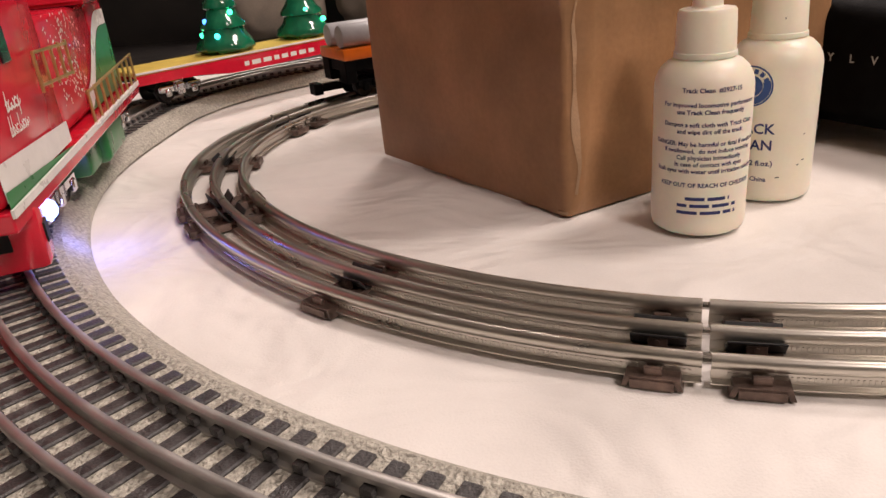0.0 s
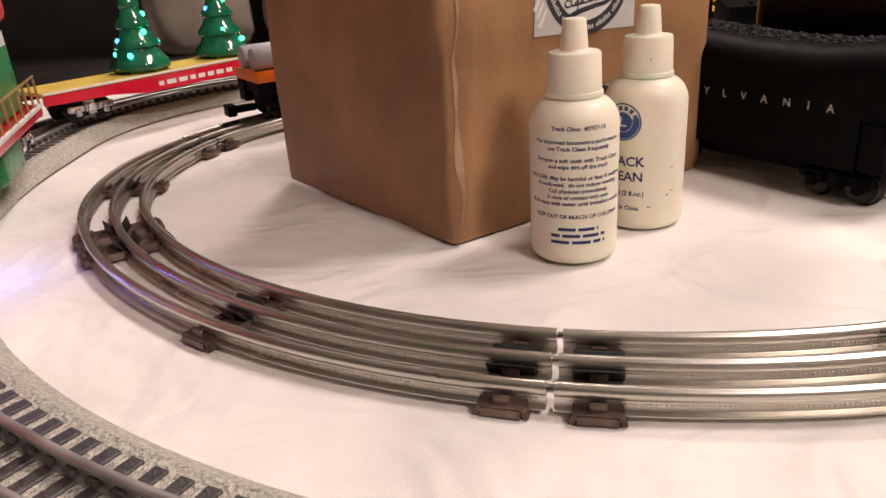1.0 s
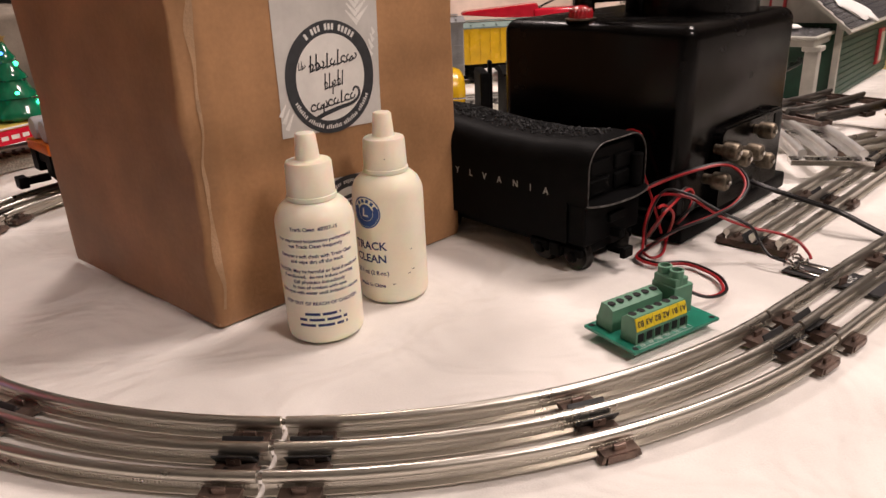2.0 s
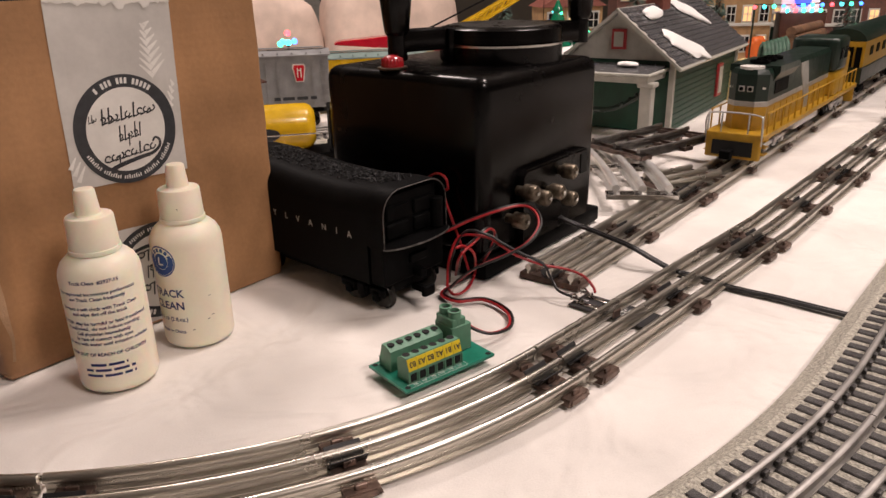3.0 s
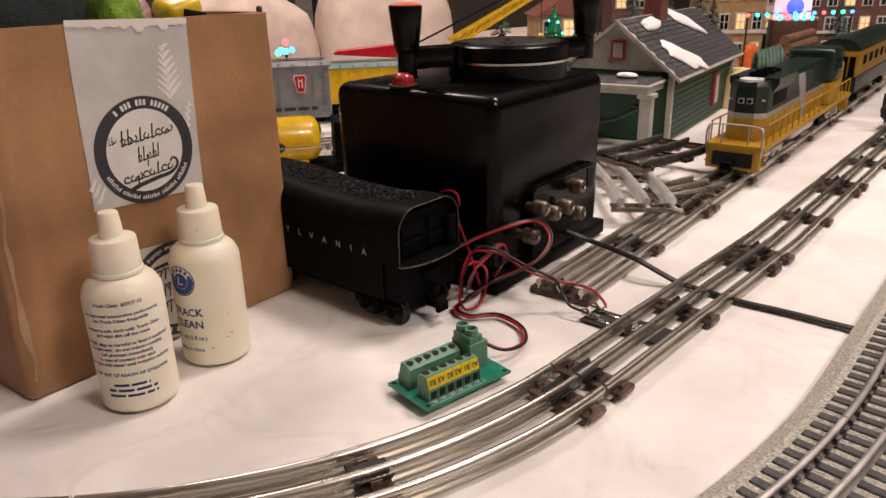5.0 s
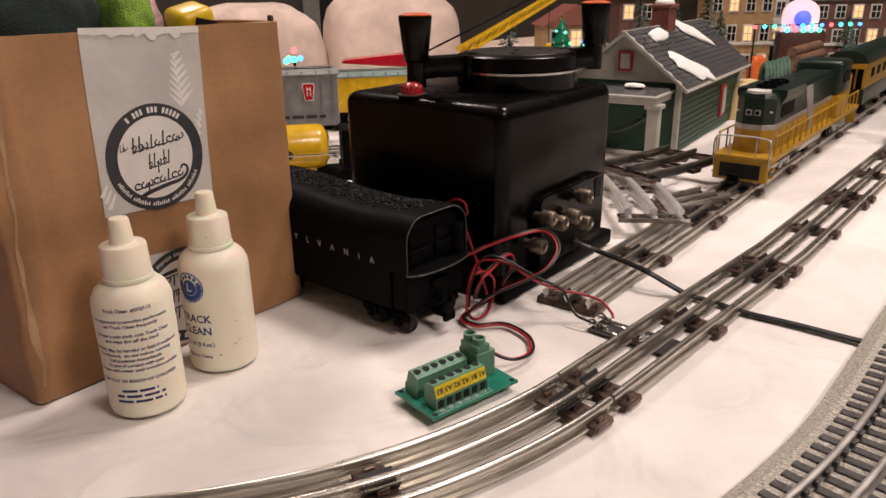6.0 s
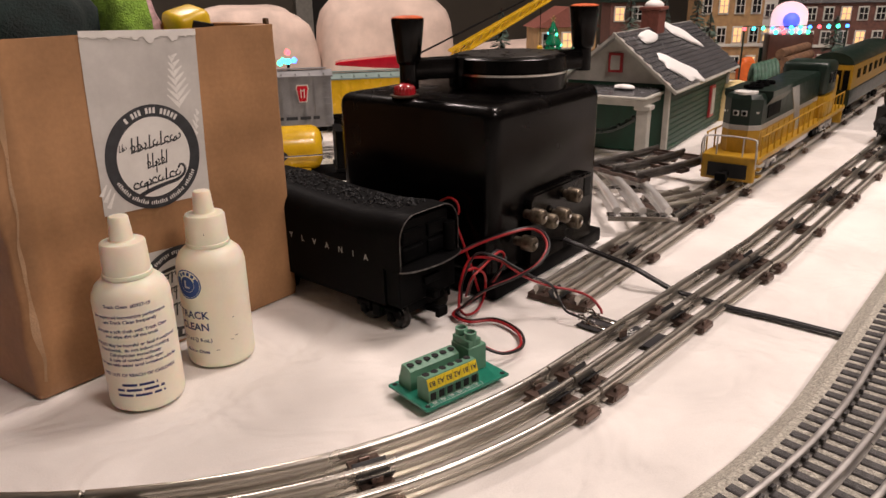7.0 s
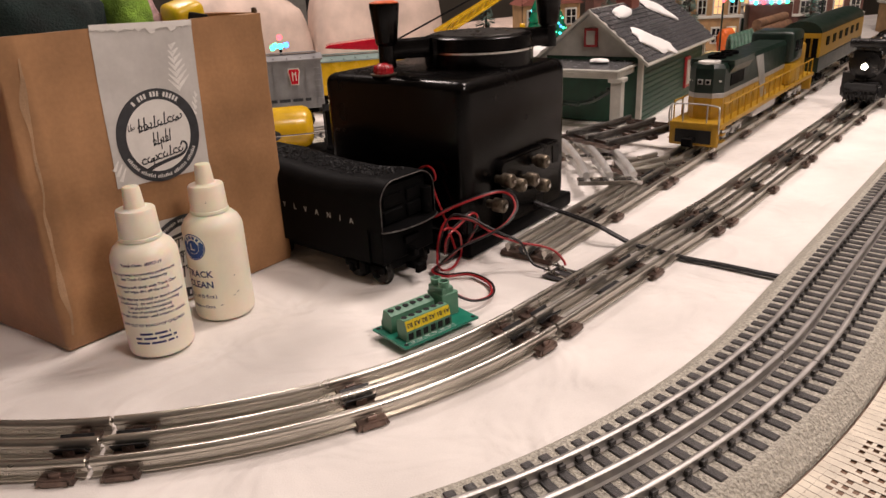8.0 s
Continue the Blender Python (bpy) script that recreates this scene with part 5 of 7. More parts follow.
    for s in (-1, 1):
        for x in (-0.230, -0.246):
            box(b, 0.012, 0.0006, 0.013, x, s * 0.0279, 0.075)
    part("cab_window", b, M_DGLASS, ob)
    b = bmesh.new()
    box(b, 0.022, 0.018, 0.0014, -0.246, 0, 0.0985)
    part("roof_hatch", b, K, ob)
    return ob


s7 = LOOP.near(1.10, 0.653)
x, y, h = LOOP.at(s7)
steam_loco(tra(x, y, 0) @ rot(math.degrees(h) + 180))
# its tender, coupled behind
x, y, h = LOOP.at(s7 + 0.262)
tend2 = thing("toy_locomotive_tender", tra(x, y, 0) @ rot(math.degrees(h)), "black coal tender coupled behind the toy steam locomotive", "toy tender")
bm = bmesh.new()
prism(bm, [(-0.0275, 0.034), (0.0275, 0.034), (0.0275, 0.072), (0.024, 0.084), (0.016, 0.090), (-0.016, 0.090), (-0.024, 0.084), (-0.0275, 0.072)], 0.175, tra(0.0875, 0, 0) @ rot(90))
part("tank_body", bm, M_BLACKMATTE, tend2, smooth=35)
rnd = random.Random(9)
bm = bmesh.new()
for k in range(260):
    bmesh.ops.create_icosphere(bm, subdivisions=1, radius=rnd.uniform(0.0016, 0.0032), matrix=tra(rnd.uniform(0.012, 0.115), rnd.uniform(-0.016, 0.016), 0.0895 + rnd.uniform(0, 0.003)) @ Matrix.Diagonal((1.2, 0.9, 0.7, 1)))
tagged(part("coal_load", bm, M_COAL, tend2, "loose black coal lumps"), kind="stuff")
for sgn in (-1, 1):
    bm = bmesh.new()
    bars(bm, 0.11, 0.0060, lambda u, v: Vector((0.09 - sgn * u, sgn * 0.0279, 0.058 + v)), word=0.35)
    part("lettering", bm, mat("faded_white_print", (0.40, 0.39, 0.37), 0.5), tend2, "faded white lettering drawn as bars")
truck(tend2, 0.035, M_BLACKMATTE, M_WHEEL, z=0.0195, half=0.0175)
truck(tend2, 0.140, M_BLACKMATTE, M_WHEEL, z=0.0195, half=0.0175)


def diesel(m, name, label, body_lo, body_hi, stripe, length, nose_first=True):
    """A hood-type toy diesel; its front is at local x = 0 and its hood runs to -x."""
    ob = thing(name, m, label, "toy locomotive")
    L = length
    b = bmesh.new()
    box(b, L, 0.062, 0.006, -L / 2, 0, 0.0385, bev=0.001)
    part("walkway", b, body_lo, ob)
    b = bmesh.new()
    box(b, 0.006, 0.058, 0.024, -0.003, 0, 0.026, bev=0.002)
    part("pilot_plate", b, body_lo, ob)
    b = bmesh.new()
    box(b, 0.006, 0.058, 0.024, -L + 0.003, 0, 0.026, bev=0.002)
    part("pilot_plate", b, body_lo, ob)
    b = bmesh.new()
    box(b, 0.002, 0.042, 0.0155, 0.0005, 0, 0.0255)
    part("pilot_opening", b, M_HOLE, ob)
    b = bmesh.new()
    box(b, 0.018, 0.006, 0.006, 0.008, 0, 0.022, bev=0.001)
    box(b, 0.008, 0.012, 0.009, 0.018, 0, 0.022, bev=0.001)
    part("coupler", b, M_BLACKMATTE, ob)
    # long hood with chamfered end corners, split by colour
    x0, x1, hw, ch = -0.024, -0.030 - L * 0.60, 0.0205, 0.010
    plan = [(x0, -hw + ch), (x0, hw - ch), (x0 - ch, hw), (x1, hw), (x1, -hw), (x0 - ch, -hw)]
    for nm, z0, z1, grow, ma, lab in (("hood_lower", 0.0415, 0.0665, 0, body_lo, "yellow lower hood"), ("hood_stripe", 0.0665, 0.0720, 0.0003, stripe, "grey dividing stripe"), ("hood_upper", 0.0720, 0.1050, 0, body_hi, "dark green upper hood")):
        b = bmesh.new()
        lo = [b.verts.new((x, y + math.copysign(grow, y), z0)) for x, y in plan]
        k = 0.86 if nm == "hood_upper" else 1.0
        mid = [b.verts.new((x, y + math.copysign(grow, y), z1 - (0.005 if k < 1 else 0.0005))) for x, y in plan]
        hi = [b.verts.new((x - (0.002 if x == x0 and k < 1 else 0), y * k, z1)) for x, y in plan]
        for p, q in ((lo, mid), (mid, hi)):
            for n in range(6):
                b.faces.new((p[n], p[(n + 1) % 6], q[(n + 1) % 6], q[n]))
        b.faces.new(lo[::-1])
        b.faces.new(hi)
        part(nm, b, ma, ob, lab)
    b = bmesh.new()
    prism(b, [(-0.0205, 0.0920), (-0.0262, 0.1010), (-0.0262, 0.1075), (0.0262, 0.1075), (0.0262, 0.1010), (0.0205, 0.0920)], 0.078, tra(-0.086, 0, 0) @ rot(90))
    part("radiator_housing", b, body_hi, ob, "flared dark green radiator housing")
    for s in (-1, 1):
        b = bmesh.new()
        prism(b, [(-0.190, 0.0425), (-0.215, 0.0425), (-0.182, 0.1000), (-0.150, 0.1000), (-0.172, 0.0720)], 0.0012, tra(0, s * 0.0208, 0))
        part("side_emblem", b, M_SILVER, ob, "silver slanted side emblem")
    for x in (-0.062, -0.086, -0.110):
        b = bmesh.new()
        lathe(b, [(0.0105, 0.1080), (0.0105, 0.1110), (0.0090, 0.1110), (0.0090, 0.1095), (0, 0.1095)], 24, tra(x, 0, 0))
        for k in range(4):
            box(b, 0.019, 0.0008, 0.0006, x, 0, 0.1107, m=I4)
        part("roof_fan", b, M_BLACKMATTE, ob, smooth=40)
    b = bmesh.new()
    cyl(b, 0.0125, 0.0030, tra(-0.0375, 0, 0.1060), n=24)
    part("snow_cap", b, M_WHITE, ob, "white snow patch")
    for y in (-0.0045, 0.0045):
        b = bmesh.new()
        box(b, 0.0010, 0.0065, 0.0062, -0.0238, y, 0.0850, bev=0.0004, seg=1)
        bz = part("headlight", b, M_SILVER, ob)
        b = bmesh.new()
        cyl(b, 0.0021, 0.0012, tra(-0.0232, y, 0.0850) @ rot(90, "Y"), n=12)
        part("lens", b, M_DGLASS, bz)
    for y in (-0.0155, 0.0155):
        b = bmesh.new()
        bars(b, 0.007, 0.0028, lambda u, v: Vector((-0.0284 - 0.0 * u, y - u, 0.0850 + v)), word=0.5)
        part("number_board", b, M_WHITEPRINT, ob)
    # cab and short hood
    cx = -0.030 - L * 0.60
    b = bmesh.new()
    box(b, 0.060, 0.060, 0.030, cx - 0.030, 0, 0.0570, bev=0.003)
    part("cab_lower", b, body_lo, ob, smooth=40)
    b = bmesh.new()
    box(b, 0.060, 0.060, 0.044, cx - 0.030, 0, 0.0945, bev=0.006, seg=3)
    part("cab_upper", b, body_hi, ob, smooth=40)
    for s in (-1, 1):
        for x in (cx - 0.018, cx - 0.042):
            b = bmesh.new()
            box(b, 0.016, 0.0010, 0.015, x, s * 0.0302, 0.096)
            part("cab_window", b, M_DGLASS, ob)
    b = bmesh.new()
    box(b, 0.055, 0.045, 0.050, cx - 0.088, 0, 0.066, bev=0.004)
    part("short_hood", b, body_lo, ob, smooth=40)
    # side grilles and doors
    for s in (-1, 1):
        for k in range(10):
            b = bmesh.new()
            box(b, 0.014, 0.0008, 0.020, -0.045 - k * (L * 0.60 - 0.03) / 10, s * 0.0207, 0.0540, bev=0.0003, seg=1)
            part("hood_door", b, body_lo, ob)
        b = bmesh.new()
        box(b, 0.050, 0.0010, 0.014, -0.080, s * 0.0208, 0.084)
        part("radiator_grille", b, M_BLACKMATTE, ob)
    # handrails
    n = int(L / 0.026)
    for s in (-1, 1):
        rail_line(ob, [(-0.012, s * 0.0295, 0.063), (-L + 0.012, s * 0.0295, 0.063)], 0.0009, M_GOLD if stripe is M_WHITE else M_CNWYEL)
        for k in range(n):
            x = -0.014 - k * (L - 0.028) / (n - 1)
            rail_line(ob, [(x, s * 0.0295, 0.041), (x, s * 0.0295, 0.063)], 0.0009, M_CNWYEL, "stanchion")
    for y in (-0.028, -0.014, 0.014, 0.028):
        rail_line(ob, [(-0.002, y, 0.041), (-0.002, y, 0.062)], 0.0009, M_SILVER, "stanchion")
    rail_line(ob, spline([(-0.002, -0.029, 0.030), (0.002, -0.029, 0.055), (-0.002, -0.022, 0.062), (-0.002, 0.022, 0.062), (0.002, 0.029, 0.055), (-0.002, 0.029, 0.030)], 5), 0.0010, M_SILVER)
    for s in (-1, 1):
        b = bmesh.new()
        for z in (0.020, 0.028, 0.035):
            box(b, 0.012, 0.006, 0.0012, -0.012, s * 0.029, z)
        part("step", b, body_lo, ob)
    b = bmesh.new()
    box(b, L * 0.24, 0.040, 0.018, -L * 0.5, 0, 0.0265, bev=0.004)
    part("fuel_tank", b, M_SILVER, ob, smooth=40)
    truck(ob, -0.075, M_SILVER, M_WHEEL, z=0.0205, half=0.0175, n_axles=3, pitch=0.030, r=0.0095)
    truck(ob, -L + 0.075, M_SILVER, M_WHEEL, z=0.0205, half=0.0175, n_axles=3, pitch=0.030, r=0.0095)
    return ob


sd = 0.374
x, y, h = SIDE.at(sd)
diesel(tra(x, y, 0) @ rot(math.degrees(h) + 180), "toy_diesel_locomotive", "dark green and yellow toy diesel locomotive with railings", M_CNWYEL, M_DGREEN, M_SILVER, 0.45)
# coupled cab unit behind it
x, y, h = SIDE.at(sd + 0.475)
fu = thing("toy_cab_unit", tra(x, y, 0) @ rot(math.degrees(h)), "yellow and green streamlined toy diesel unit", "toy locomotive")
for nm, z0, z1, ma, lab in (("lower_side", 0.036, 0.060, M_DGREEN, "dark green lower side"), ("yellow_panel", 0.0602, 0.098, M_CNWYEL, "yellow side panel")):
    bm = bmesh.new()
    box(bm, 0.36, 0.060, z1 - z0, 0.18, 0, (z0 + z1) / 2, bev=0.001, seg=1)
    part(nm, bm, ma, fu, lab)
bm = bmesh.new()
prism(bm, [(0.030 * math.cos(radians(a)), 0.0982 + 0.018 * math.sin(radians(a))) for a in range(0, 181, 12)], 0.36, tra(0.18, 0, 0) @ rot(90))
part("roof", bm, M_DGREEN, fu, "dark green rounded roof", smooth=30)
for k in range(6):
    for sgn in (-1, 1):
        bm = bmesh.new()
        box(bm, 0.022, 0.0012, 0.014, 0.05 + 0.05 * k, sgn * 0.0303, 0.082, bev=0.0004, seg=1)
        part("side_grille", bm, M_BLACKMATTE, fu)
for xx in (0.06, 0.30):
    truck(fu, xx, M_BLACKMATTE, M_WHEEL, z=0.0205, half=0.0175)
bm = bmesh.new()
for k in range(5):
    box(bm, 0.0014, 0.008, 0.030, -0.0008, -0.022 + 0.011 * k, 0.075, m=I4)
part("end_stripe", bm, M_BLACKMATTE, fu)

# ---- holiday train on the outer loop ----
hx, hy = -0.223, 0.411
hl = thing("toy_holiday_locomotive", tra(hx, hy, 0) @ rot(-75), "red, white and green toy holiday diesel locomotive", "toy locomotive")
LL, HW = 0.315, 0.0345
f0, f1 = 0.165, -0.150
bm = bmesh.new()
box(bm, LL, HW * 2, 0.008, 0.0075, 0, 0.0490, bev=0.001)
part("frame", bm, M_RED, hl)
for sgn in (-1, 1):
    bm = bmesh.new()
    box(bm, LL, 0.0012, 0.0032, 0.0075, sgn * (HW + 0.0004), 0.0525)
    part("sill_stripe", bm, M_WHITE, hl, "white sill stripe")
bm = bmesh.new()
box(bm, 0.105, HW * 2 - 0.004, 0.072, f0 - 0.055, 0, 0.0890, bev=0.004, seg=3)
cab = part("cab", bm, M_RED, hl, "glossy red cab", smooth=40)
bm = bmesh.new()
box(bm, 0.115, 0.060, 0.010, f0 - 0.058, 0, 0.1290, bev=0.004, seg=3)
part("cab_roof", bm, M_RED, hl, smooth=40)
bm = bmesh.new()
box(bm, 0.144, 0.050, 0.060, -0.012, 0, 0.0840, bev=0.004, seg=3)
part("long_hood", bm, M_RED, hl, "glossy red engine hood", smooth=40)
bm = bmesh.new()
prism(bm, [(0.030, 0.1145), (-0.034, 0.1145), (-0.042, 0.120), (-0.042, 0.134), (0.026, 0.134)], 0.068, tra(-0.082, 0, 0))
bmesh.ops.bevel(bm, geom=list(bm.edges), offset=0.002, segments=2, affect="EDGES")
part("radiator_wing", bm, M_RED, hl, "flared red radiator roof", smooth=40)
bm = bmesh.new()
box(bm, 0.052, 0.050, 0.060, -0.112, 0, 0.0840, bev=0.003)
part("rear_hood", bm, M_RED, hl, "glossy red rear hood", smooth=40)


def side_band(name, material, fn_lo, fn_hi, x0, x1, y, label="", k=18):
    for sgn in (-1, 1):
        b = bmesh.new()
        lo = [b.verts.new((x0 + (x1 - x0) * i / k, sgn * y, fn_lo(i / k))) for i in range(k + 1)]
        hi = [b.verts.new((x0 + (x1 - x0) * i / k, sgn * y, fn_hi(i / k))) for i in range(k + 1)]
        for i in range(k):
            b.faces.new((lo[i], lo[i + 1], hi[i + 1], hi[i]))
        part(name, b, material, hl, label)


def sm(a, b, t):
    t = min(1, max(0, t))
    return a + (b - a) * t * t * (3 - 2 * t)


side_band("white_band", M_WHITE, lambda t: 0.056, lambda t: 0.070 - 0.004 * t, f0 - 0.003, f0 - 0.106, HW - 0.0012, "white lower band")
side_band("green_band", M_GREEN, lambda t: 0.0535, lambda t: 0.060 - 0.006 * t, f0 - 0.003, f0 - 0.106, HW - 0.0008, "green lower band")
side_band("white_swoosh", M_WHITE, lambda t: sm(0.0545, 0.098, t * 1.3), lambda t: sm(0.066, 0.108, t * 1.3), -0.030, -0.136, 0.0256, "white curved stripe")
side_band("green_swoosh", M_GREEN, lambda t: 0.0545, lambda t: sm(0.0546, 0.0978, t * 1.3), -0.030, -0.136, 0.0258, "green curved panel")
rnd = random.Random(12)
for sgn in (-1, 1):
    bm = bmesh.new()
    for k in range(230):
        u = abs(rnd.gauss(0, 0.024))
        xx = -0.010 - u + rnd.uniform(-0.004, 0.040)
        zz = rnd.uniform(0.066, 0.113)
        yy = (HW - 0.0014) if xx > f0 - 0.106 else 0.0257
        r = rnd.uniform(0.0003, 0.0011)
        c = Vector((xx, sgn * yy, zz))
        vs = [bm.verts.new(c + Vector((r * math.cos(a), 0, r * math.sin(a)))) for a in (0.3, 1.3, 2.4, 3.4, 4.4, 5.4)]
        bm.faces.new(vs)
    tagged(part("snow_print", bm, M_WHITE, hl, "printed white snow flecks"), kind="stuff")
    bm = bmesh.new()
    for k in range(3):
        box(bm, 0.010, 0.0012, 0.014, f0 - 0.022 - 0.014 * k, sgn * (HW - 0.0015), 0.1080, bev=0.0004, seg=1)
    part("cab_window", bm, M_DGLASS, hl)
    bm = bmesh.new()
    word_strokes(bm, [1, .62, .62, .62, -.62], 0.020, 0.0080, lambda u, v: Vector((f0 - 0.040 - sgn * u, sgn * (HW - 0.0010), 0.084 + v)), 0, 0)
    word_strokes(bm, [1, 1, .62, .62, .95, .62, .62, .62, .62], 0.026, 0.0080, lambda u, v: Vector((f0 - 0.040 - sgn * u, sgn * (HW - 0.0010), 0.075 + v)), 0, 0)
    part("greeting_script", bm, M_WHITE, hl, "white script drawn as plain strokes")
    # gold railings
    y = sgn * (HW + 0.0002)
    rail_line(hl, [(0.010, y, 0.0710), (-0.146, y, 0.0740)], 0.0009, M_GOLD)
    for k in range(9):
        xx = 0.008 - 0.0190 * k
        rail_line(hl, [(xx, y, 0.053), (xx, y, 0.0725)], 0.0009, M_GOLD, "stanchion")
    for zz in (0.088, 0.102):
        rail_line(hl, [(0.095, sgn * (HW + 0.003), zz), (0.037, sgn * (HW + 0.003), zz - 0.002)], 0.0008, M_GOLD)
    for k in range(5):
        xx = 0.095 - 0.0142 * k
        rail_line(hl, [(xx, sgn * (HW + 0.003), 0.085), (xx, sgn * (HW + 0.003), 0.102)], 0.0008, M_GOLD, "stanchion")
    b = bmesh.new()
    for k in range(22):
        ball(b, 0.0013, tra(0.010 - 0.0062 * k, sgn * (HW + 0.0008), 0.0535), 6)
    part("sill_bead", b, M_WHITE, hl, "white beading on the sill")
bm = bmesh.new()
box(bm, 0.034, 0.050, 0.024, -0.012, 0, 0.035, bev=0.003)
box(bm, 0.060, 0.058, 0.026, -0.062, 0, 0.034, bev=0.005, seg=3)
part("fuel_tank", bm, M_GREEN, hl, "green fuel tank", smooth=40)
truck(hl, 0.065, M_CHROME, M_WHEEL, z=0.0290, half=0.0175, n_axles=3, pitch=0.026, r=0.0090)
truck(hl, f1 + 0.030, M_CHROME, M_WHEEL, z=0.0290, half=0.0175, n_axles=3, pitch=0.026, r=0.0090)
# front pilot, turned with the truck
bm = bmesh.new()
mp = tra(0.142, 0.002, 0) @ rot(10)
box(bm, 0.018, 0.066, 0.026, 0, 0, 0.0360, m=mp, bev=0.003)
pil = part("pilot", bm, M_RED, hl, "red pilot plate", smooth=40)
bm = bmesh.new()
box(bm, 0.0090, 0.0012, 0.0080, 0.001, 0.0332, 0.0370, m=mp)
box(bm, 0.0012, 0.010, 0.008, 0.0092, 0.016, 0.0370, m=mp)
part("pilot_opening", bm, M_HOLE, pil)
bm = bmesh.new()
ball(bm, 0.005, tra(0.105, 0.027, 0.0360), 10)
part("ground_light", bm, glow("blue_ground_light", (0.25, 0.35, 1.0), 5), hl, "blue-white glowing ground light")

# flat car with light-up trees
p, q = Vector((-0.283, 0.655)), Vector((-0.088, 0.884))
fc = thing("toy_flat_car", tra(*((p + q) / 2), 0) @ rot(math.degrees(math.atan2(q.y - p.y, q.x - p.x))), "red toy flat car with a yellow deck", "toy flat car")
FL = (q - p).length
bm = bmesh.new()
box(bm, FL, 0.056, 0.0036, 0, 0, 0.0478, bev=0.0006, seg=1)
part("deck", bm, M_DECK, fc, "yellow planked deck")
for sgn in (-1, 1):
    bm = bmesh.new()
    prism(bm, [(-FL / 2, 0.0465), (FL / 2, 0.0465), (FL / 2, 0.0385), (FL * 0.30, 0.0375), (FL * 0.18, 0.0330), (-FL * 0.18, 0.0330), (-FL * 0.30, 0.0375), (-FL / 2, 0.0385)], 0.003, tra(0, sgn * 0.0275, 0))
    sill = part("side_sill", bm, M_RED, fc, "glossy red side sill")
    bm = bmesh.new()
    bars(bm, 0.085, 0.0055, lambda u, v: Vector((sgn * -u, sgn * 0.0292, 0.0372 + v)), word=0.4)
    part("lettering", bm, M_WHITE, sill, "pale lettering drawn as bars")
    bm = bmesh.new()
    box(bm, FL, 0.0016, 0.0016, 0, sgn * 0.0286, 0.0485)
    part("deck_edge", bm, M_WHITE, fc, "white deck edge")
for xx in (-FL / 2 + 0.042, FL / 2 - 0.042):
    truck(fc, xx, M_CHROME, M_WHEEL, z=0.0270, half=0.0175)
bm = bmesh.new()
box(bm, FL * 0.55, 0.012, 0.008, 0, 0, 0.038)
part("centre_sill", bm, M_BLACKMATTE, fc)
bm = bmesh.new()
box(bm, 0.026, 0.036, 0.010, -FL / 2 - 0.012, 0, 0.034, bev=0.002)
box(bm, 0.012, 0.008, 0.006, -FL / 2 - 0.028, 0, 0.030)
part("coupler", bm, M_RED, fc, "dark red coupler")

M_TREE = mat("green_translucent_plastic", (0.006, 0.16, 0.075), 0.12, 0, 0.2, 60, 0.03, 300, coat=0.6)
LEDS = {"green": glow("green_led", (0.05, 1.0, 0.45), 5), "cyan": glow("cyan_led", (0.05, 0.8, 0.9), 5), "blue": glow("blue_led", (0.05, 0.2, 1.0), 5), "red": glow("red_led", (1.0, 0.08, 0.1), 4)}


def light_tree(m, hgt, r, name="light_up_tree", group="light-up trees", leds=True, label="glossy green plastic light-up Christmas tree with a star"):
    ob = thing(name, m, label, "toy tree", group)
    b = bmesh.new()
    prof = [(0, 0.0), (r * 0.8, 0.0), (r, 0.05)]
    for k in range(4):
        z0, z1 = 0.05 + 0.225 * k, 0.05 + 0.225 * (k + 1)
        ra, rb = r * (1 - 0.22 * k), r * (1 - 0.22 * (k + 1)) * 0.86
        prof += [(ra, z0 + 0.02), (ra * 0.96, z0 + 0.07), ((ra + rb) / 2 * 0.92, z0 + 0.14), (rb, z1)]
    prof += [(0, 0.985)]
    lathe(b, [(a, z * hgt) for a, z in prof], 28)
    for v in b.verts:
        a = math.atan2(v.co.y, v.co.x)
        f = 1 + 0.06 * math.sin(a * 7 + v.co.z * 300)
        v.co.x *= f
        v.co.y *= f
    part("tree_body", b, M_TREE, ob, smooth=50)
    b = bmesh.new()
    for k in range(5):
        a = 2 * math.pi * k / 5
        prism(b, [(-0.0022, 0), (0.0022, 0), (0, 0.0065)], 0.0016, tra(0, 0, hgt * 1.02) @ rot(math.degrees(a), "Y"))
    part("star", b, M_GOLD, ob, "small gold star")
    if leds:
        rnd = random.Random(int(hgt * 10000 + m.translation.x * 1000))
        for k in range(16):
            z = rnd.uniform(0.12, 0.85)
            a = rnd.uniform(0, 6.28)
            rr = r * (1 - z) * 0.98 + 0.001
            b = bmesh.new()
            ball(b, 0.0027, tra(rr * math.cos(a), rr * math.sin(a), z * hgt), 8)
            part("led", b, LEDS[("green", "cyan", "blue", "green")[k % 4]], ob, "small glowing light")
    return ob


Mf = fc.matrix_world
light_tree(Mf @ tra(-0.040, 0.0, 0.0496), 0.080, 0.0275)
light_tree(Mf @ tra(0.056, 0.0, 0.0496), 0.080, 0.0275)

# ---- orange car and caboose going round behind the carton ----


def along(way, s, ds):
    a, b = way.at(s), way.at(s - ds)
    return tra((a[0] + b[0]) / 2, (a[1] + b[1]) / 2, 0) @ rot(math.degrees(math.atan2(b[1] - a[1], b[0] - a[0])))


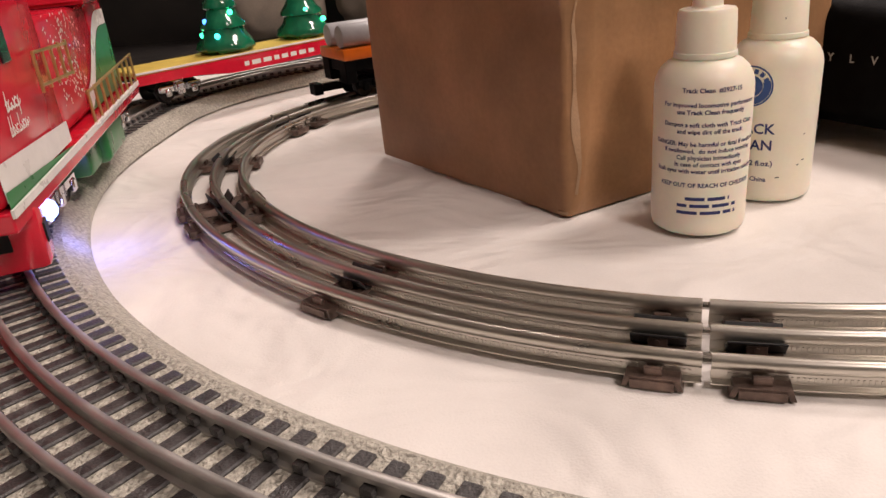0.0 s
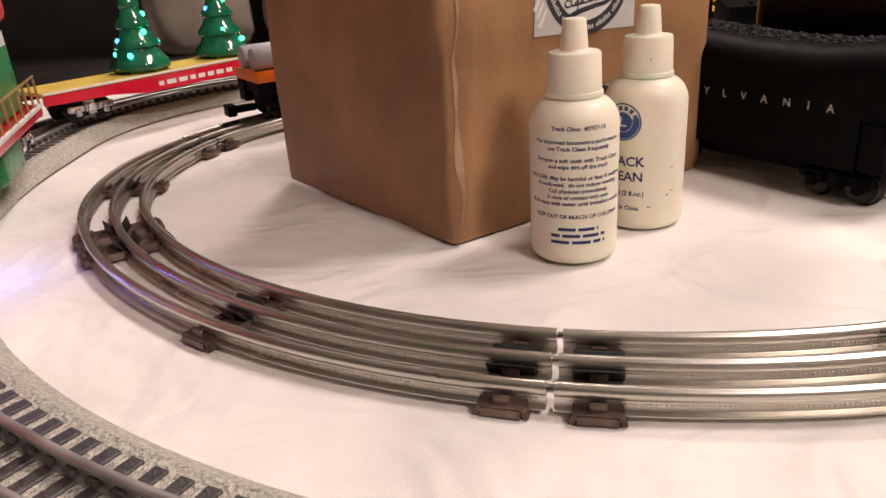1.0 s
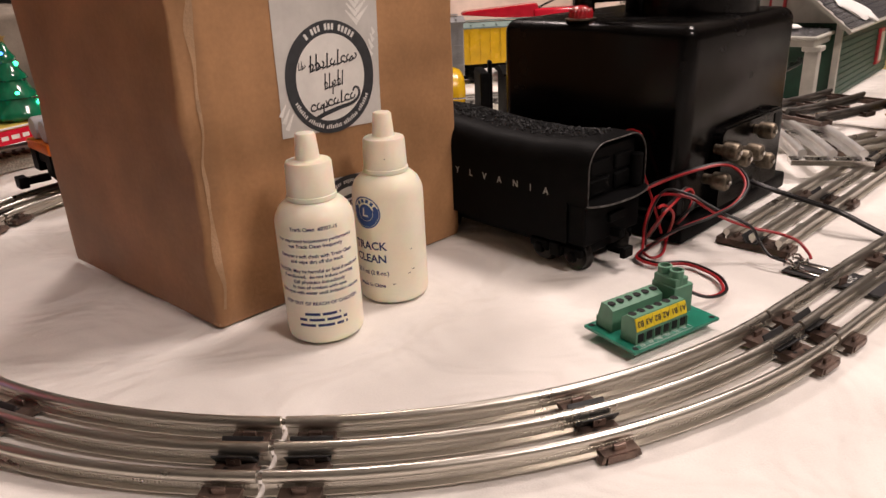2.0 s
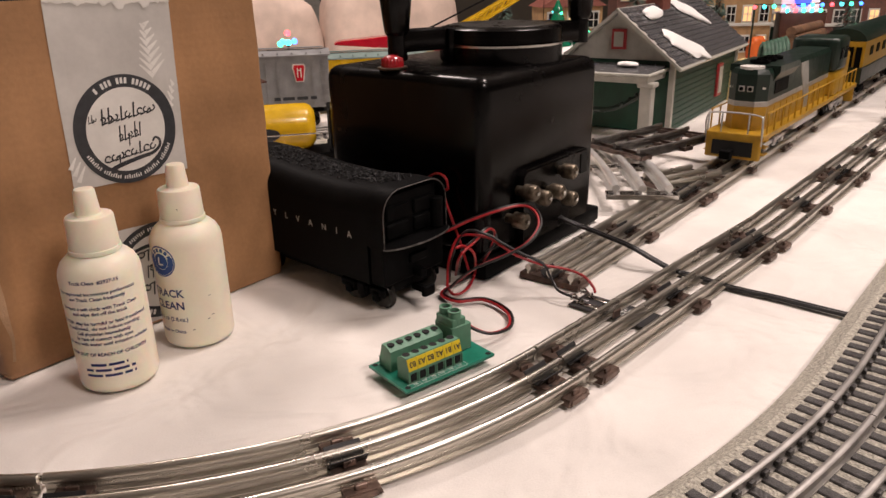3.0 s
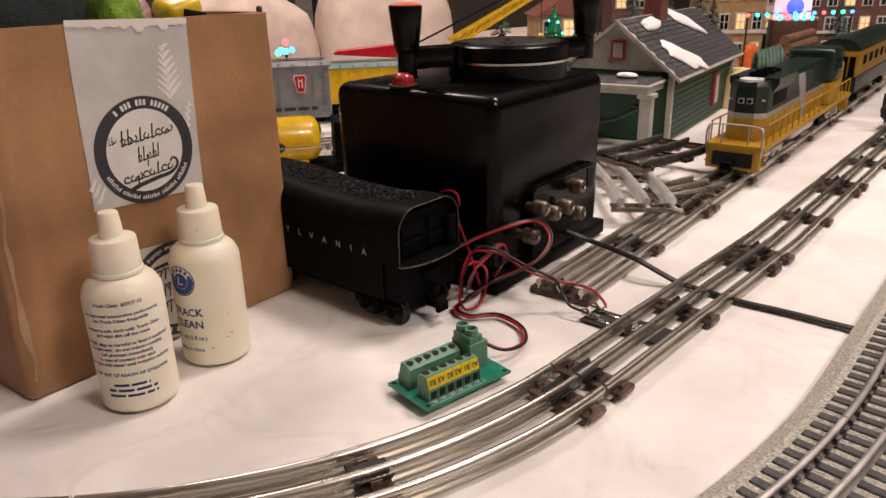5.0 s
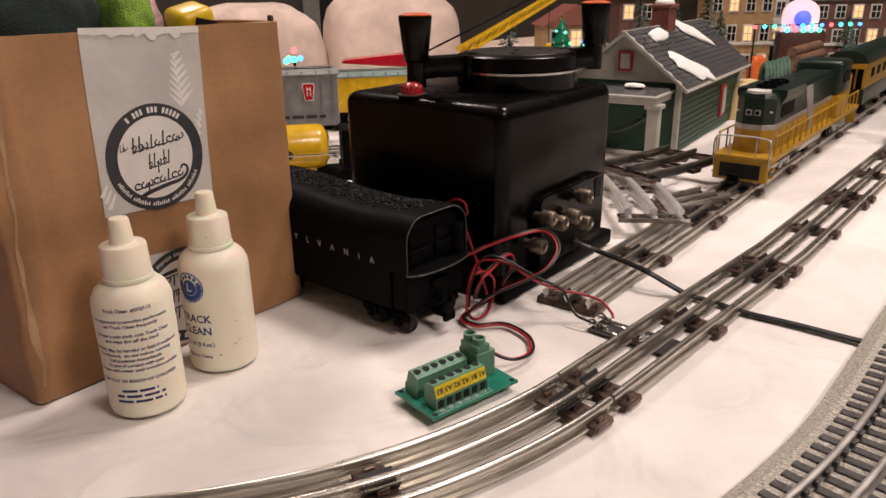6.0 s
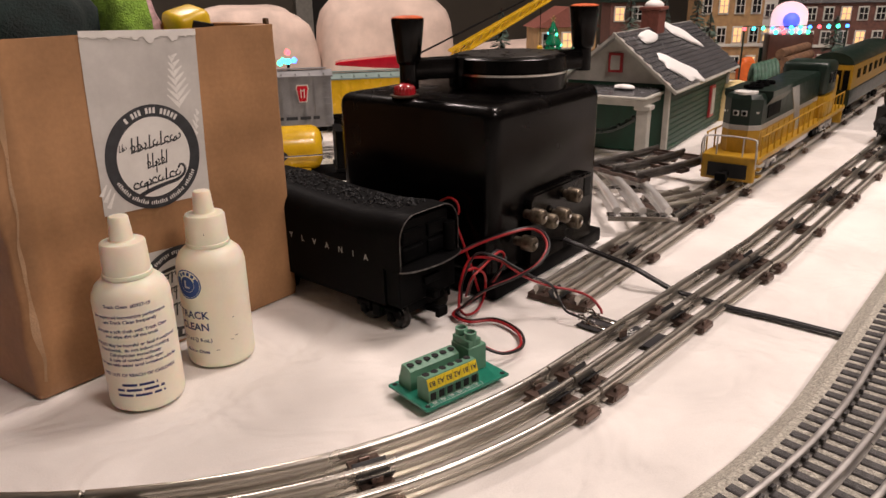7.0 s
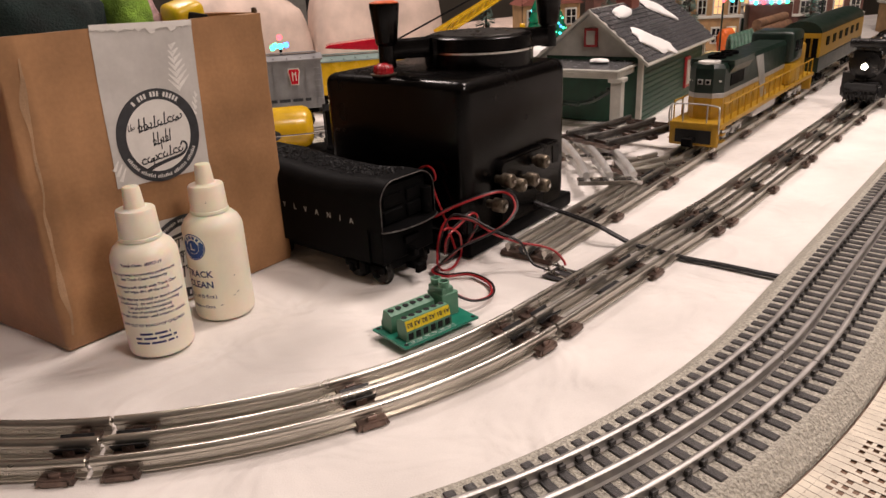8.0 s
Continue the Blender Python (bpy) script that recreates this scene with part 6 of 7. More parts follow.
oc = thing("toy_tank_flat_car", along(LOOP, JF - 0.100, 0.130), "orange and black toy work car carrying grey tanks", "toy rail car")
bm = bmesh.new()
box(bm, 0.195, 0.056, 0.009, 0, 0, 0.0485, bev=0.001)
part("orange_deck", bm, M_ORANGE, oc, smooth=40)
bm = bmesh.new()
box(bm, 0.190, 0.050, 0.010, 0, 0, 0.0390, bev=0.001)
for xx in (-0.092, 0.092):
    for y in (-0.019, 0.019):
        box(bm, 0.010, 0.016, 0.020, xx, y, 0.0345, bev=0.001)
part("underframe", bm, M_BLACKMATTE, oc)
for y in (-0.0135, 0.0135):
    bm = bmesh.new()
    lathe(bm, [(0, -0.034), (0.0090, -0.034), (0.0100, -0.0325), (0.0100, 0.0325), (0.0090, 0.034), (0, 0.034)], 28, tra(-0.060, y, 0.0628) @ rot(90, "Y"))
    part("tank", bm, M_GREYTANK, oc, "grey cylindrical tank", smooth=40)
bm = bmesh.new()
box(bm, 0.075, 0.046, 0.022, 0.020, 0, 0.0640, bev=0.003)
box(bm, 0.050, 0.030, 0.012, 0.022, 0, 0.0810, bev=0.003)
part("engine_house", bm, M_ORANGE, oc, "orange engine house", smooth=40)
for xx in (0.005, 0.022, 0.040):
    bm = bmesh.new()
    lathe(bm, [(0.006, 0), (0.006, 0.007), (0.0045, 0.009), (0, 0.0095)], 16, tra(xx, 0, 0.0865))
    part("hatch_dome", bm, M_ORANGE, oc, smooth=40)
bm = bmesh.new()
box(bm, 0.030, 0.050, 0.030, 0.076, 0, 0.0680, bev=0.002)
part("cab", bm, M_ORANGE, oc, smooth=40)
bm = bmesh.new()
for sgn in (-1, 1):
    box(bm, 0.018, 0.001, 0.012, 0.076, sgn * 0.0255, 0.073)
part("cab_window", bm, M_SILVER, oc)
for xx in (-0.065, 0.065):
    truck(oc, xx, M_BLACKMATTE, M_WHEEL, z=0.0195, half=0.0175)
bm = bmesh.new()
box(bm, 0.022, 0.008, 0.006, -0.104, 0, 0.021, bev=0.001)
box(bm, 0.008, 0.014, 0.010, -0.116, 0, 0.021, bev=0.001)
part("coupler", bm, M_BLACKMATTE, oc)

cb = thing("toy_caboose", along(LOOP, JF - 0.100 - 0.235, 0.110), "brown toy caboose with lit windows", "toy caboose")
bm = bmesh.new()
box(bm, 0.160, 0.054, 0.050, 0, 0, 0.0630, bev=0.001)
box(bm, 0.050, 0.050, 0.022, 0.01, 0, 0.0990, bev=0.001)
part("body", bm, M_BROWN, cb)
for z, l, w, xx in ((0.0890, 0.180, 0.062, 0), (0.1110, 0.060, 0.058, 0.01)):
    bm = bmesh.new()
    prism(bm, [(-w / 2, z), (w / 2, z), (w / 2, z + 0.0016), (w / 4, z + 0.0045), (0, z + 0.0055), (-w / 4, z + 0.0045), (-w / 2, z + 0.0016)], l, tra(xx, 0, 0) @ rot(90))
    part("roof", bm, M_BROWN, cb)
for sgn in (-1, 1):
    for xx in (-0.055, -0.020, 0.020, 0.055):
        bm = bmesh.new()
        box(bm, 0.012, 0.0012, 0.014, xx, sgn * 0.0273, 0.070)
        part("window", bm, M_WARM, cb, "warm lit window")
for y in (-0.015, 0.015):
    bm = bmesh.new()
    box(bm, 0.0012, 0.010, 0.014, -0.0803, y, 0.070)
    part("window", bm, M_WARM, cb, "warm lit window")
for xx in (-0.050, 0.050):
    truck(cb, xx, M_BLACKMATTE, M_WHEEL, z=0.0195, half=0.0175)

# ---- station house ----
M_GREENWALL = mat("dark_green_clapboard", (0.012, 0.060, 0.034), 0.5, 0, 0.12, 80, 0.08, 500)
M_CREAM = mat("grey_cream_paint", (0.50, 0.49, 0.44), 0.5, 0, 0.08, 60, 0.05, 500)
M_SLATE = mat("grey_slate", (0.11, 0.11, 0.115), 0.24, 0, 0.12, 120, 0.04, 800, spread=0.18)
M_SNOW = mat("painted_snow", (0.85, 0.84, 0.82), 0.6, 0, 0.03, 40, 0.1, 300)
M_BRICK = mat("red_brick", (0.22, 0.07, 0.05), 0.7, 0, 0.15, 300, 0.1, 900)
HYAW = 36.0
hs = thing("model_station_house", tra(0.7817, 0.7365, 0) @ rot(HYAW), "green model station with grey slate roof and snow patches", "model house")
GW, GL, EV, PK = 0.148, 0.335, 0.094, 0.154
# local x runs along the long wall, local y across the gable
bm = bmesh.new()
box(bm, GL, GW, EV, GL / 2, GW / 2, EV / 2, bev=0.0008, seg=1)
part("wall", bm, M_GREENWALL, hs, "dark green clapboard wall")
for k in range(10):
    for y, dy in ((-0.0006, 0), (GW + 0.0006, 0)):
        bm = bmesh.new()
        box(bm, GL - 0.012, 0.0012, 0.0016, GL / 2, y, 0.006 + 0.0078 * k)
        part("clapboard", bm, M_GREENWALL, hs)
bm = bmesh.new()
prism(bm, [(0, EV), (GW, EV), (GW / 2, PK)], 0.004, tra(0.0, 0, 0) @ rot(90))
for v in bm.verts:
    v.co.x += 0.001
part("gable", bm, M_CREAM, hs, "grey boarded gable")
for x, y in ((0, 0), (0, GW), (GL, 0), (GL, GW)):
    bm = bmesh.new()
    box(bm, 0.007, 0.007, EV, x, y, EV / 2)
    part("corner_board", bm, M_CREAM, hs, "pale corner board")
wn = bmesh.new()
box(wn, 0.004, 0.020, 0.026, -0.0030, GW / 2, EV + 0.026, bev=0.0005, seg=1)
w0 = part("gable_window", wn, mat("red_trim", (0.40, 0.03, 0.035), 0.4), hs, "red framed gable window")
wn = bmesh.new()
box(wn, 0.002, 0.013, 0.019, -0.0045, GW / 2, EV + 0.026)
part("pane", wn, M_CREAM, w0)
for x in (0.235,):
    wn = bmesh.new()
    box(wn, 0.024, 0.004, 0.050, x, -0.002, 0.042, bev=0.0005, seg=1)
    w0 = part("window_frame", wn, bpy.data.materials["red_trim"], hs, "red window frame")
    wn = bmesh.new()
    box(wn, 0.016, 0.002, 0.040, x, -0.0045, 0.042)
    part("pane", wn, M_CREAM, w0)
# roof: two slabs under courses of slates
pitch = math.atan2(PK - EV, GW / 2)
SLL = math.hypot(PK - EV, GW / 2) + 0.022
for sgn in (-1, 1):
    if sgn < 0:
        mr = tra(-0.016, -0.018 * math.cos(pitch), EV - 0.018 * math.sin(pitch)) @ rot(math.degrees(pitch), "X")
    else:
        mr = tra(-0.016, GW + 0.018 * math.cos(pitch), EV - 0.018 * math.sin(pitch)) @ rot(-math.degrees(pitch), "X") @ Matrix.Diagonal((1, -1, 1, 1))
    bm = bmesh.new()
    box(bm, GL + 0.032, SLL, 0.004, (GL + 0.032) / 2, SLL / 2, 0.002, m=mr)
    slab = part("roof_slab", bm, M_CREAM, hs, "pale roof edge")
    rows, cols = 13, 34
    for r in range(rows):
        b = bmesh.new() if sgn > 0 else None
        for c in range(cols):
            x = (c + (0.5 if r % 2 else 0)) * (GL + 0.026) / cols + 0.003
            y = 0.004 + r * (SLL - 0.006) / rows
            mm = mr @ tra(x, y, 0.0052) @ rot(-8, "X")
            box(b, 0.0086, 0.0105, 0.0014, 0.0048, 0.0045, 0, m=mm) if sgn > 0 else None
            if sgn < 0:
                if r == 0 and c == 0:
                    b0 = bmesh.new()
                    box(b0, 0.0086, 0.0105, 0.0014, 0.0048, 0.0045, 0)
                    SL0 = part("slate", b0, M_SLATE, slab)
                    SL0.matrix_local = mm
                elif r < 8:
                    again(SL0, mm, slab)
                else:
                    if c == 0:
                        rest = bmesh.new()
                    box(rest, 0.0086, 0.0105, 0.0014, 0.0048, 0.0045, 0, m=mm)
                    if c == cols - 1:
                        tagged(part("slate_course", rest, M_SLATE, slab, "course of small slates"), kind="stuff")
        if sgn > 0:
            tagged(part("slate_course", b, M_SLATE, slab, "course of small slates"), kind="stuff")


def snow(m, sx, sy, seed, parent=None):
    b = bmesh.new()
    bmesh.ops.create_icosphere(b, subdivisions=3, radius=1)
    for v in b.verts:
        f = 1 + 0.45 * noise.noise(Vector((v.co.x * 1.6 + seed, v.co.y * 1.6, 0)))
        v.co = Vector((v.co.x * sx * f, v.co.y * sy * f, max(v.co.z, -0.2) * 0.0042 + 0.003))
    o = part("snow_patch", b, M_SNOW, parent, "glossy white snow patch", smooth=60)
    o.matrix_local = m


mr0 = tra(-0.016, -0.018 * math.cos(pitch), EV - 0.018 * math.sin(pitch)) @ rot(math.degrees(pitch), "X")
snow(mr0 @ tra(0.085, 0.032, 0.004) @ rot(-25), 0.052, 0.021, 1, hs)
snow(mr0 @ tra(0.235, 0.092, 0.004) @ rot(-35), 0.044, 0.018, 2, hs)
snow(mr0 @ tra(0.090, 0.097, 0.004) @ rot(5), 0.046, 0.012, 3, hs)
bm = bmesh.new()
box(bm, 0.034, 0.026, 0.040, 0.145, GW / 2, PK + 0.012, bev=0.0008, seg=1)
box(bm, 0.040, 0.032, 0.005, 0.145, GW / 2, PK + 0.032, bev=0.0008, seg=1)
ch = part("chimney", bm, M_BRICK, hs, "red brick chimney")
bm = bmesh.new()
ball(bm, 0.014, tra(0.145, GW / 2, PK + 0.036) @ Matrix.Diagonal((1.2, 1, 0.6, 1)), 14)
part("chimney_snow", bm, M_SNOW, ch, smooth=60)
# porch with column before the gable
bm = bmesh.new()
box(bm, 0.070, 0.150, 0.008, -0.034, GW / 2 + 0.010, 0.0770, bev=0.001, seg=1)
box(bm, 0.078, 0.158, 0.004, -0.036, GW / 2 + 0.010, 0.0835, bev=0.001, seg=1)
part("porch_roof", bm, M_CREAM, hs, "pale flat porch roof")
bm = bmesh.new()
prism(bm, [(-0.072, 0.0855), (-0.002, 0.0855), (-0.002, 0.0895)], 0.152, tra(0, GW / 2 + 0.010, 0))
part("porch_slope", bm, M_SLATE, hs, "small slate porch slope")
for y in (0.012, 0.147):
    bm = bmesh.new()
    box(bm, 0.020, 0.020, 0.010, -0.058, y, 0.005, bev=0.001, seg=1)
    box(bm, 0.015, 0.015, 0.064, -0.058, y, 0.041, bev=0.001, seg=1)
    box(bm, 0.021, 0.021, 0.006, -0.058, y, 0.071, bev=0.001, seg=1)
    part("porch_column", bm, M_CREAM, hs, "square cream porch column")
for x, y in ((-0.030, 0.05), (-0.045, 0.12)):
    snow(tra(x, y, 0.088), 0.010, 0.016, x * 90, hs)
bm = bmesh.new()
tube(bm, spline([(-0.058, 0.016, 0.060), (-0.058, 0.05, 0.040), (-0.058, 0.08, 0.036), (-0.058, 0.12, 0.042), (-0.058, 0.144, 0.060)], 8), 0.003, 8)
for k in range(28):
    ball(bm, 0.003, tra(-0.058 + 0.002 * math.sin(k * 5), 0.016 + 0.0046 * k, 0.062 - 0.028 * math.sin(math.pi * k / 27) + 0.002 * math.cos(k * 3)), 6)
part("garland", bm, M_DGREEN, hs, "dark green garland")


# ---- rolling stock and village behind ----
def wagon(name, m, label, L, Wd, z0, z1, wall_mat, roof_mat, category):
    ob = thing(name, m, label, category)
    b = bmesh.new()
    box(b, L, Wd, z1 - z0, L / 2, 0, (z0 + z1) / 2, bev=0.0008, seg=1)
    part("body", b, wall_mat, ob)
    b = bmesh.new()
    prism(b, [(-Wd / 2 - 0.002, z1 - 0.002), (Wd / 2 + 0.002, z1 - 0.002), (Wd / 2 + 0.002, z1), (0, z1 + 0.006), (-Wd / 2 - 0.002, z1)], L + 0.006, tra(L / 2, 0, 0) @ rot(90))
    rf = part("roof", b, roof_mat, ob)
    for k in range(int(L / 0.020)):
        b = bmesh.new()
        for sgn in (-1, 1):
            box(b, 0.0016, Wd / 2 + 0.002, 0.0016, 0.010 + 0.020 * k, sgn * Wd / 4, z1 + 0.0028, m=I4)
        part("roof_rib", b, roof_mat, rf)
    b = bmesh.new()
    box(b, L - 0.01, 0.010, 0.0014, L / 2, 0, z1 + 0.0078)
    part("roof_walk", b, roof_mat, rf)
    for sgn in (-1, 1):
        for k in range(int(L / 0.016)):
            b = bmesh.new()
            box(b, 0.0012, 0.0012, z1 - z0 - 0.006, 0.008 + 0.016 * k, sgn * (Wd / 2 + 0.0004), (z0 + z1) / 2)
            part("side_rib", b, wall_mat, ob)
        b = bmesh.new()
        for k in range(7):
            box(b, 0.0012, 0.010, 0.0010, 0.0004, sgn * (Wd / 2 - 0.007), z0 + 0.006 + 0.009 * k)
            box(b, 0.010, 0.0012, 0.0010, 0.007, sgn * (Wd / 2 + 0.0010), z0 + 0.006 + 0.009 * k)
        part("ladder", b, wall_mat, ob)
    b = bmesh.new()
    box(b, L - 0.02, 0.030, 0.008, L / 2, 0, z0 - 0.005)
    part("underframe", b, M_BLACKMATTE, ob)
    for x in (0.040, L - 0.040):
        truck(ob, x, M_BLACKMATTE, M_WHEEL, z=0.0098, half=0.0175)
    return ob


M_GREYCAR = mat("weathered_silver_grey", (0.30, 0.30, 0.305), 0.45, 0.2, 0.12, 60, 0.06, 500)
M_TEAL = mat("grey_green_roof", (0.20, 0.27, 0.25), 0.5, 0, 0.1, 50, 0.06, 500)
M_TANKY = mat("bright_yellow_enamel", (0.72, 0.44, 0.015), 0.25, 0, 0.08, 60, 0.03, 500, coat=0.3)
bc = wagon("toy_boxcar", tra(0.386, 1.015, 0) @ rot(171), "silver-grey toy boxcar with a red keystone badge", 0.25, 0.060, 0.030, 0.104, M_GREYCAR, M_GREYCAR, "toy boxcar")
bm = bmesh.new()
prism(bm, [(-0.008, 0.012), (0.008, 0.012), (0.0095, 0.006), (0.0085, 0.004), (0.006, -0.013), (-0.006, -0.013), (-0.0085, 0.004), (-0.0095, 0.006)], 0.0012, tra(0.042, 0.0314, 0.080))
kb = part("keystone_badge", bm, M_WHITE, bc, "white edged red keystone badge")
bm = bmesh.new()
prism(bm, [(-0.0065, 0.0105), (0.0065, 0.0105), (0.008, 0.006), (0.007, 0.004), (0.0048, -0.0115), (-0.0048, -0.0115), (-0.007, 0.004), (-0.008, 0.006)], 0.0012, tra(0.042, 0.0322, 0.080))
kr = part("badge_field", bm, M_RED, kb)
bm = bmesh.new()
for dx in (-0.0025, 0.0022):
    box(bm, 0.0013, 0.0010, 0.013, 0.042 + dx, 0.0330, 0.080)
box(bm, 0.005, 0.0010, 0.0013, 0.042, 0.0330, 0.0835)
part("badge_mark", bm, M_WHITE, kb)
bm = bmesh.new()
bars(bm, 0.060, 0.0060, lambda u, v: Vector((0.050 - u, 0.0318, 0.042 + v)), word=0.6)
part("lettering", bm, M_DARKPRINT, bc, "dark lettering drawn as bars")

tc = thing("toy_tank_car", tra(0.312, 0.735, 0) @ rot(172), "bright yellow toy tank car with a wire handrail", "toy tank car")
bm = bmesh.new()
lathe(bm, [(0, -0.001), (0.016, 0.0), (0.0225, 0.004), (0.0250, 0.010), (0.0250, 0.20), (0.022, 0.207), (0, 0.21)], 36, tra(0, 0, 0.0535) @ rot(90, "Y"))
part("tank", bm, M_TANKY, tc, smooth=50)
for x in (0.02, 0.19):
    bm = bmesh.new()
    box(bm, 0.012, 0.030, 0.018, x, 0, 0.024, bev=0.001)
    part("saddle", bm, M_TANKY, tc)
rail_line(tc, [(-0.006, 0.0285, 0.0500), (0.21, 0.0285, 0.0500)], 0.0009, M_STEEL)
bm = bmesh.new()
lathe(bm, [(0.0, 0.0006), (0.010, 0.0006)], 20, tra(0.052, 0.0254, 0.0500) @ rot(-90, "X") @ Matrix.Diagonal((1.4, 0.7, 1, 1)))
part("badge", bm, M_DARKPRINT, tc, "dark oval badge")
# Underframe made longer than the tank; its black also stands for shade underneath.
bm = bmesh.new()
box(bm, 0.262, 0.046, 0.010, 0.105, 0, 0.0225, bev=0.001, seg=1)
part("underframe", bm, M_BLACKMATTE, tc)
bm = bmesh.new()
box(bm, 0.014, 0.052, 0.004, -0.020, 0, 0.0300, bev=0.001, seg=1)
box(bm, 0.016, 0.008, 0.007, -0.034, 0, 0.0200, bev=0.001, seg=1)
part("end_platform", bm, M_BLACKMATTE, tc)
bm = bmesh.new()
box(bm, 0.010, 0.048, 0.044, -0.020, 0, 0.052, bev=0.001, seg=1)
box(bm, 0.004, 0.010, 0.070, -0.027, 0.012, 0.050, bev=0.001, seg=1)
part("end_cradle", bm, M_BLACKMATTE, tc, "black end cradle and brake staff")
for x in (0.035, 0.175):
    truck(tc, x, M_BLACKMATTE, M_WHEEL, z=0.0098, half=0.0175)

# Added black car; it stands in for the dark shade beside the tank car.
wagon("toy_gondola", tra(0.522, 0.706, 0) @ rot(172), "added low black car filling the shaded gap by the tank car", 0.17, 0.054, 0.024, 0.072, M_BLACKMATTE, M_BLACKMATTE, "toy rail car")
wagon("toy_stock_car", tra(0.575, 1.10, 0) @ rot(172), "yellow toy rail car with a grey-green roof", 0.20, 0.060, 0.030, 0.086, M_TANKY, M_TEAL, "toy rail car")

crane = thing("toy_crane_car", tra(0.560, 1.175, 0) @ rot(-12), "red toy crane car with a raised yellow lattice boom", "toy crane")
bm = bmesh.new()
box(bm, 0.20, 0.056, 0.012, 0.02, 0, 0.034, bev=0.001)
part("car_deck", bm, M_BLACKMATTE, crane)
bm = bmesh.new()
box(bm, 0.075, 0.050, 0.062, 0.03, 0, 0.072, bev=0.004)
part("crane_cab", bm, M_RED, crane, "red crane cab", smooth=40)
bm = bmesh.new()
prism(bm, [(-0.128, 0.098), (-0.122, 0.103), (0.0, 0.112), (0.0, 0.088), (-0.06, 0.092)], 0.040)
bmesh.ops.bevel(bm, geom=list(bm.edges), offset=0.002, segments=2, affect="EDGES")
part("red_chute", bm, M_RED, crane, "long pointed red chute")
B0, B1 = Vector((0.075, 0, 0.098)), Vector((0.270, 0, 0.205))
for dy in (-0.012, 0.012):
    for dz in (0, 0.016):
        rail_line(crane, [tuple(B0 + Vector((0, dy, dz))), tuple(B1 + Vector((0, dy * 0.5, dz * 0.6)))], 0.0026, M_TANKY, "boom_chord")
for k in range(12):
    a, b = B0.lerp(B1, k / 12), B0.lerp(B1, (k + 1) / 12)
    for dy in (-0.012, 0.012):
        rail_line(crane, [tuple(a + Vector((0, dy * (1 - k / 24), 0))), tuple(b + Vector((0, dy * (1 - k / 24), 0.014)))], 0.0018, M_TANKY, "boom_brace")
for dy in (-0.010, 0.0, 0.010):
    rail_line(crane, [(0.0, dy, 0.102), (0.265, dy * 0.4, 0.222)], 0.0006, M_BLACKMATTE, "boom_cable")
rail_line(crane, [(0.240, 0, 0.188), (0.240, 0, 0.120)], 0.0006, M_BLACKMATTE, "hook_cable")
bm = bmesh.new()
box(bm, 0.010, 0.006, 0.016, 0.240, 0, 0.112, bev=0.002)
part("hook_block", bm, M_TANKY, crane)
for x in (-0.045, 0.085):
    truck(crane, x, M_BLACKMATTE, M_WHEEL, z=0.0098, half=0.0175)

# couch with pale cushions
M_BEIGE = mat("cream_floral_upholstery", (0.68, 0.54, 0.46), 0.9, 0, 0.12, 16, 0.25, 500)
couch = thing("couch", tra(0.60, 2.05, -0.75), "cream upholstered couch behind the layout", "couch")
bm = bmesh.new()
box(bm, 1.5, 0.55, 0.66, 0.20, 0, 0.33, bev=0.05, seg=4)
part("couch_base", bm, M_BEIGE, couch, smooth=50)


def cushion(x, y, z, sx, sy, sz, seed):
    b = bmesh.new()
    bmesh.ops.create_icosphere(b, subdivisions=4, radius=1)
    for v in b.verts:
        p = v.co.copy()
        e = Vector([math.copysign(abs(c) ** 0.55, c) for c in p]) * (1 + 0.05 * noise.noise(p * 2 + Vector((seed, 0, 0))) + 0.02 * noise.noise(p * 7))
        v.co = Vector((x + e.x * sx, y + e.y * sy, z + e.z * sz))
    part("cushion", b, M_BEIGE, couch, "plump cream back cushion", smooth=80)


cushion(-0.235, -0.12, 0.72, 0.185, 0.11, 0.215, 1)
cushion(0.135, -0.14, 0.74, 0.185, 0.11, 0.225, 5)
cushion(0.56, -0.10, 0.66, 0.19, 0.11, 0.16, 8)

M_LEATHER = mat("dark_brown_leather", (0.010, 0.0075, 0.006), 0.5, 0, 0.3, 20, 0.15, 300)
sofa = thing("dark_sofa", tra(-0.85, 1.62, -0.75), "very dark brown sofa in the shade behind the layout", "sofa")
bm = bmesh.new()
box(bm, 1.75, 0.50, 1.22, 0, 0, 0.61, bev=0.06, seg=4)
part("backrest", bm, M_LEATHER, sofa, smooth=50)
bm = bmesh.new()
box(bm, 1.40, 0.42, 0.755, 0.02, -0.43, 0.3775, bev=0.04, seg=4)
part("seat", bm, M_LEATHER, sofa, smooth=50)
bm = bmesh.new()
box(bm, 0.30, 0.80, 0.95, -0.85, -0.40, 0.475, bev=0.06, seg=4)
part("armrest", bm, M_LEATHER, sofa, smooth=50)
M_TAUPE = mat("taupe_cushion_cloth", (0.30, 0.25, 0.20), 0.9, 0, 0.2, 14, 0.2, 500)
lump("throw_pillow", tra(-0.30, 1.30, 0.075) @ rot(20), 0.085, 0.05, 0.075, M_TAUPE, "grey taupe throw pillow leaning on the dark sofa", "pillow", 0.1, seed=6)
lump("throw_pillow", tra(-0.12, 1.31, 0.085) @ rot(-15), 0.07, 0.045, 0.085, M_TAUPE, "grey taupe throw pillow leaning on the dark sofa", "pillow", 0.12, seed=9)


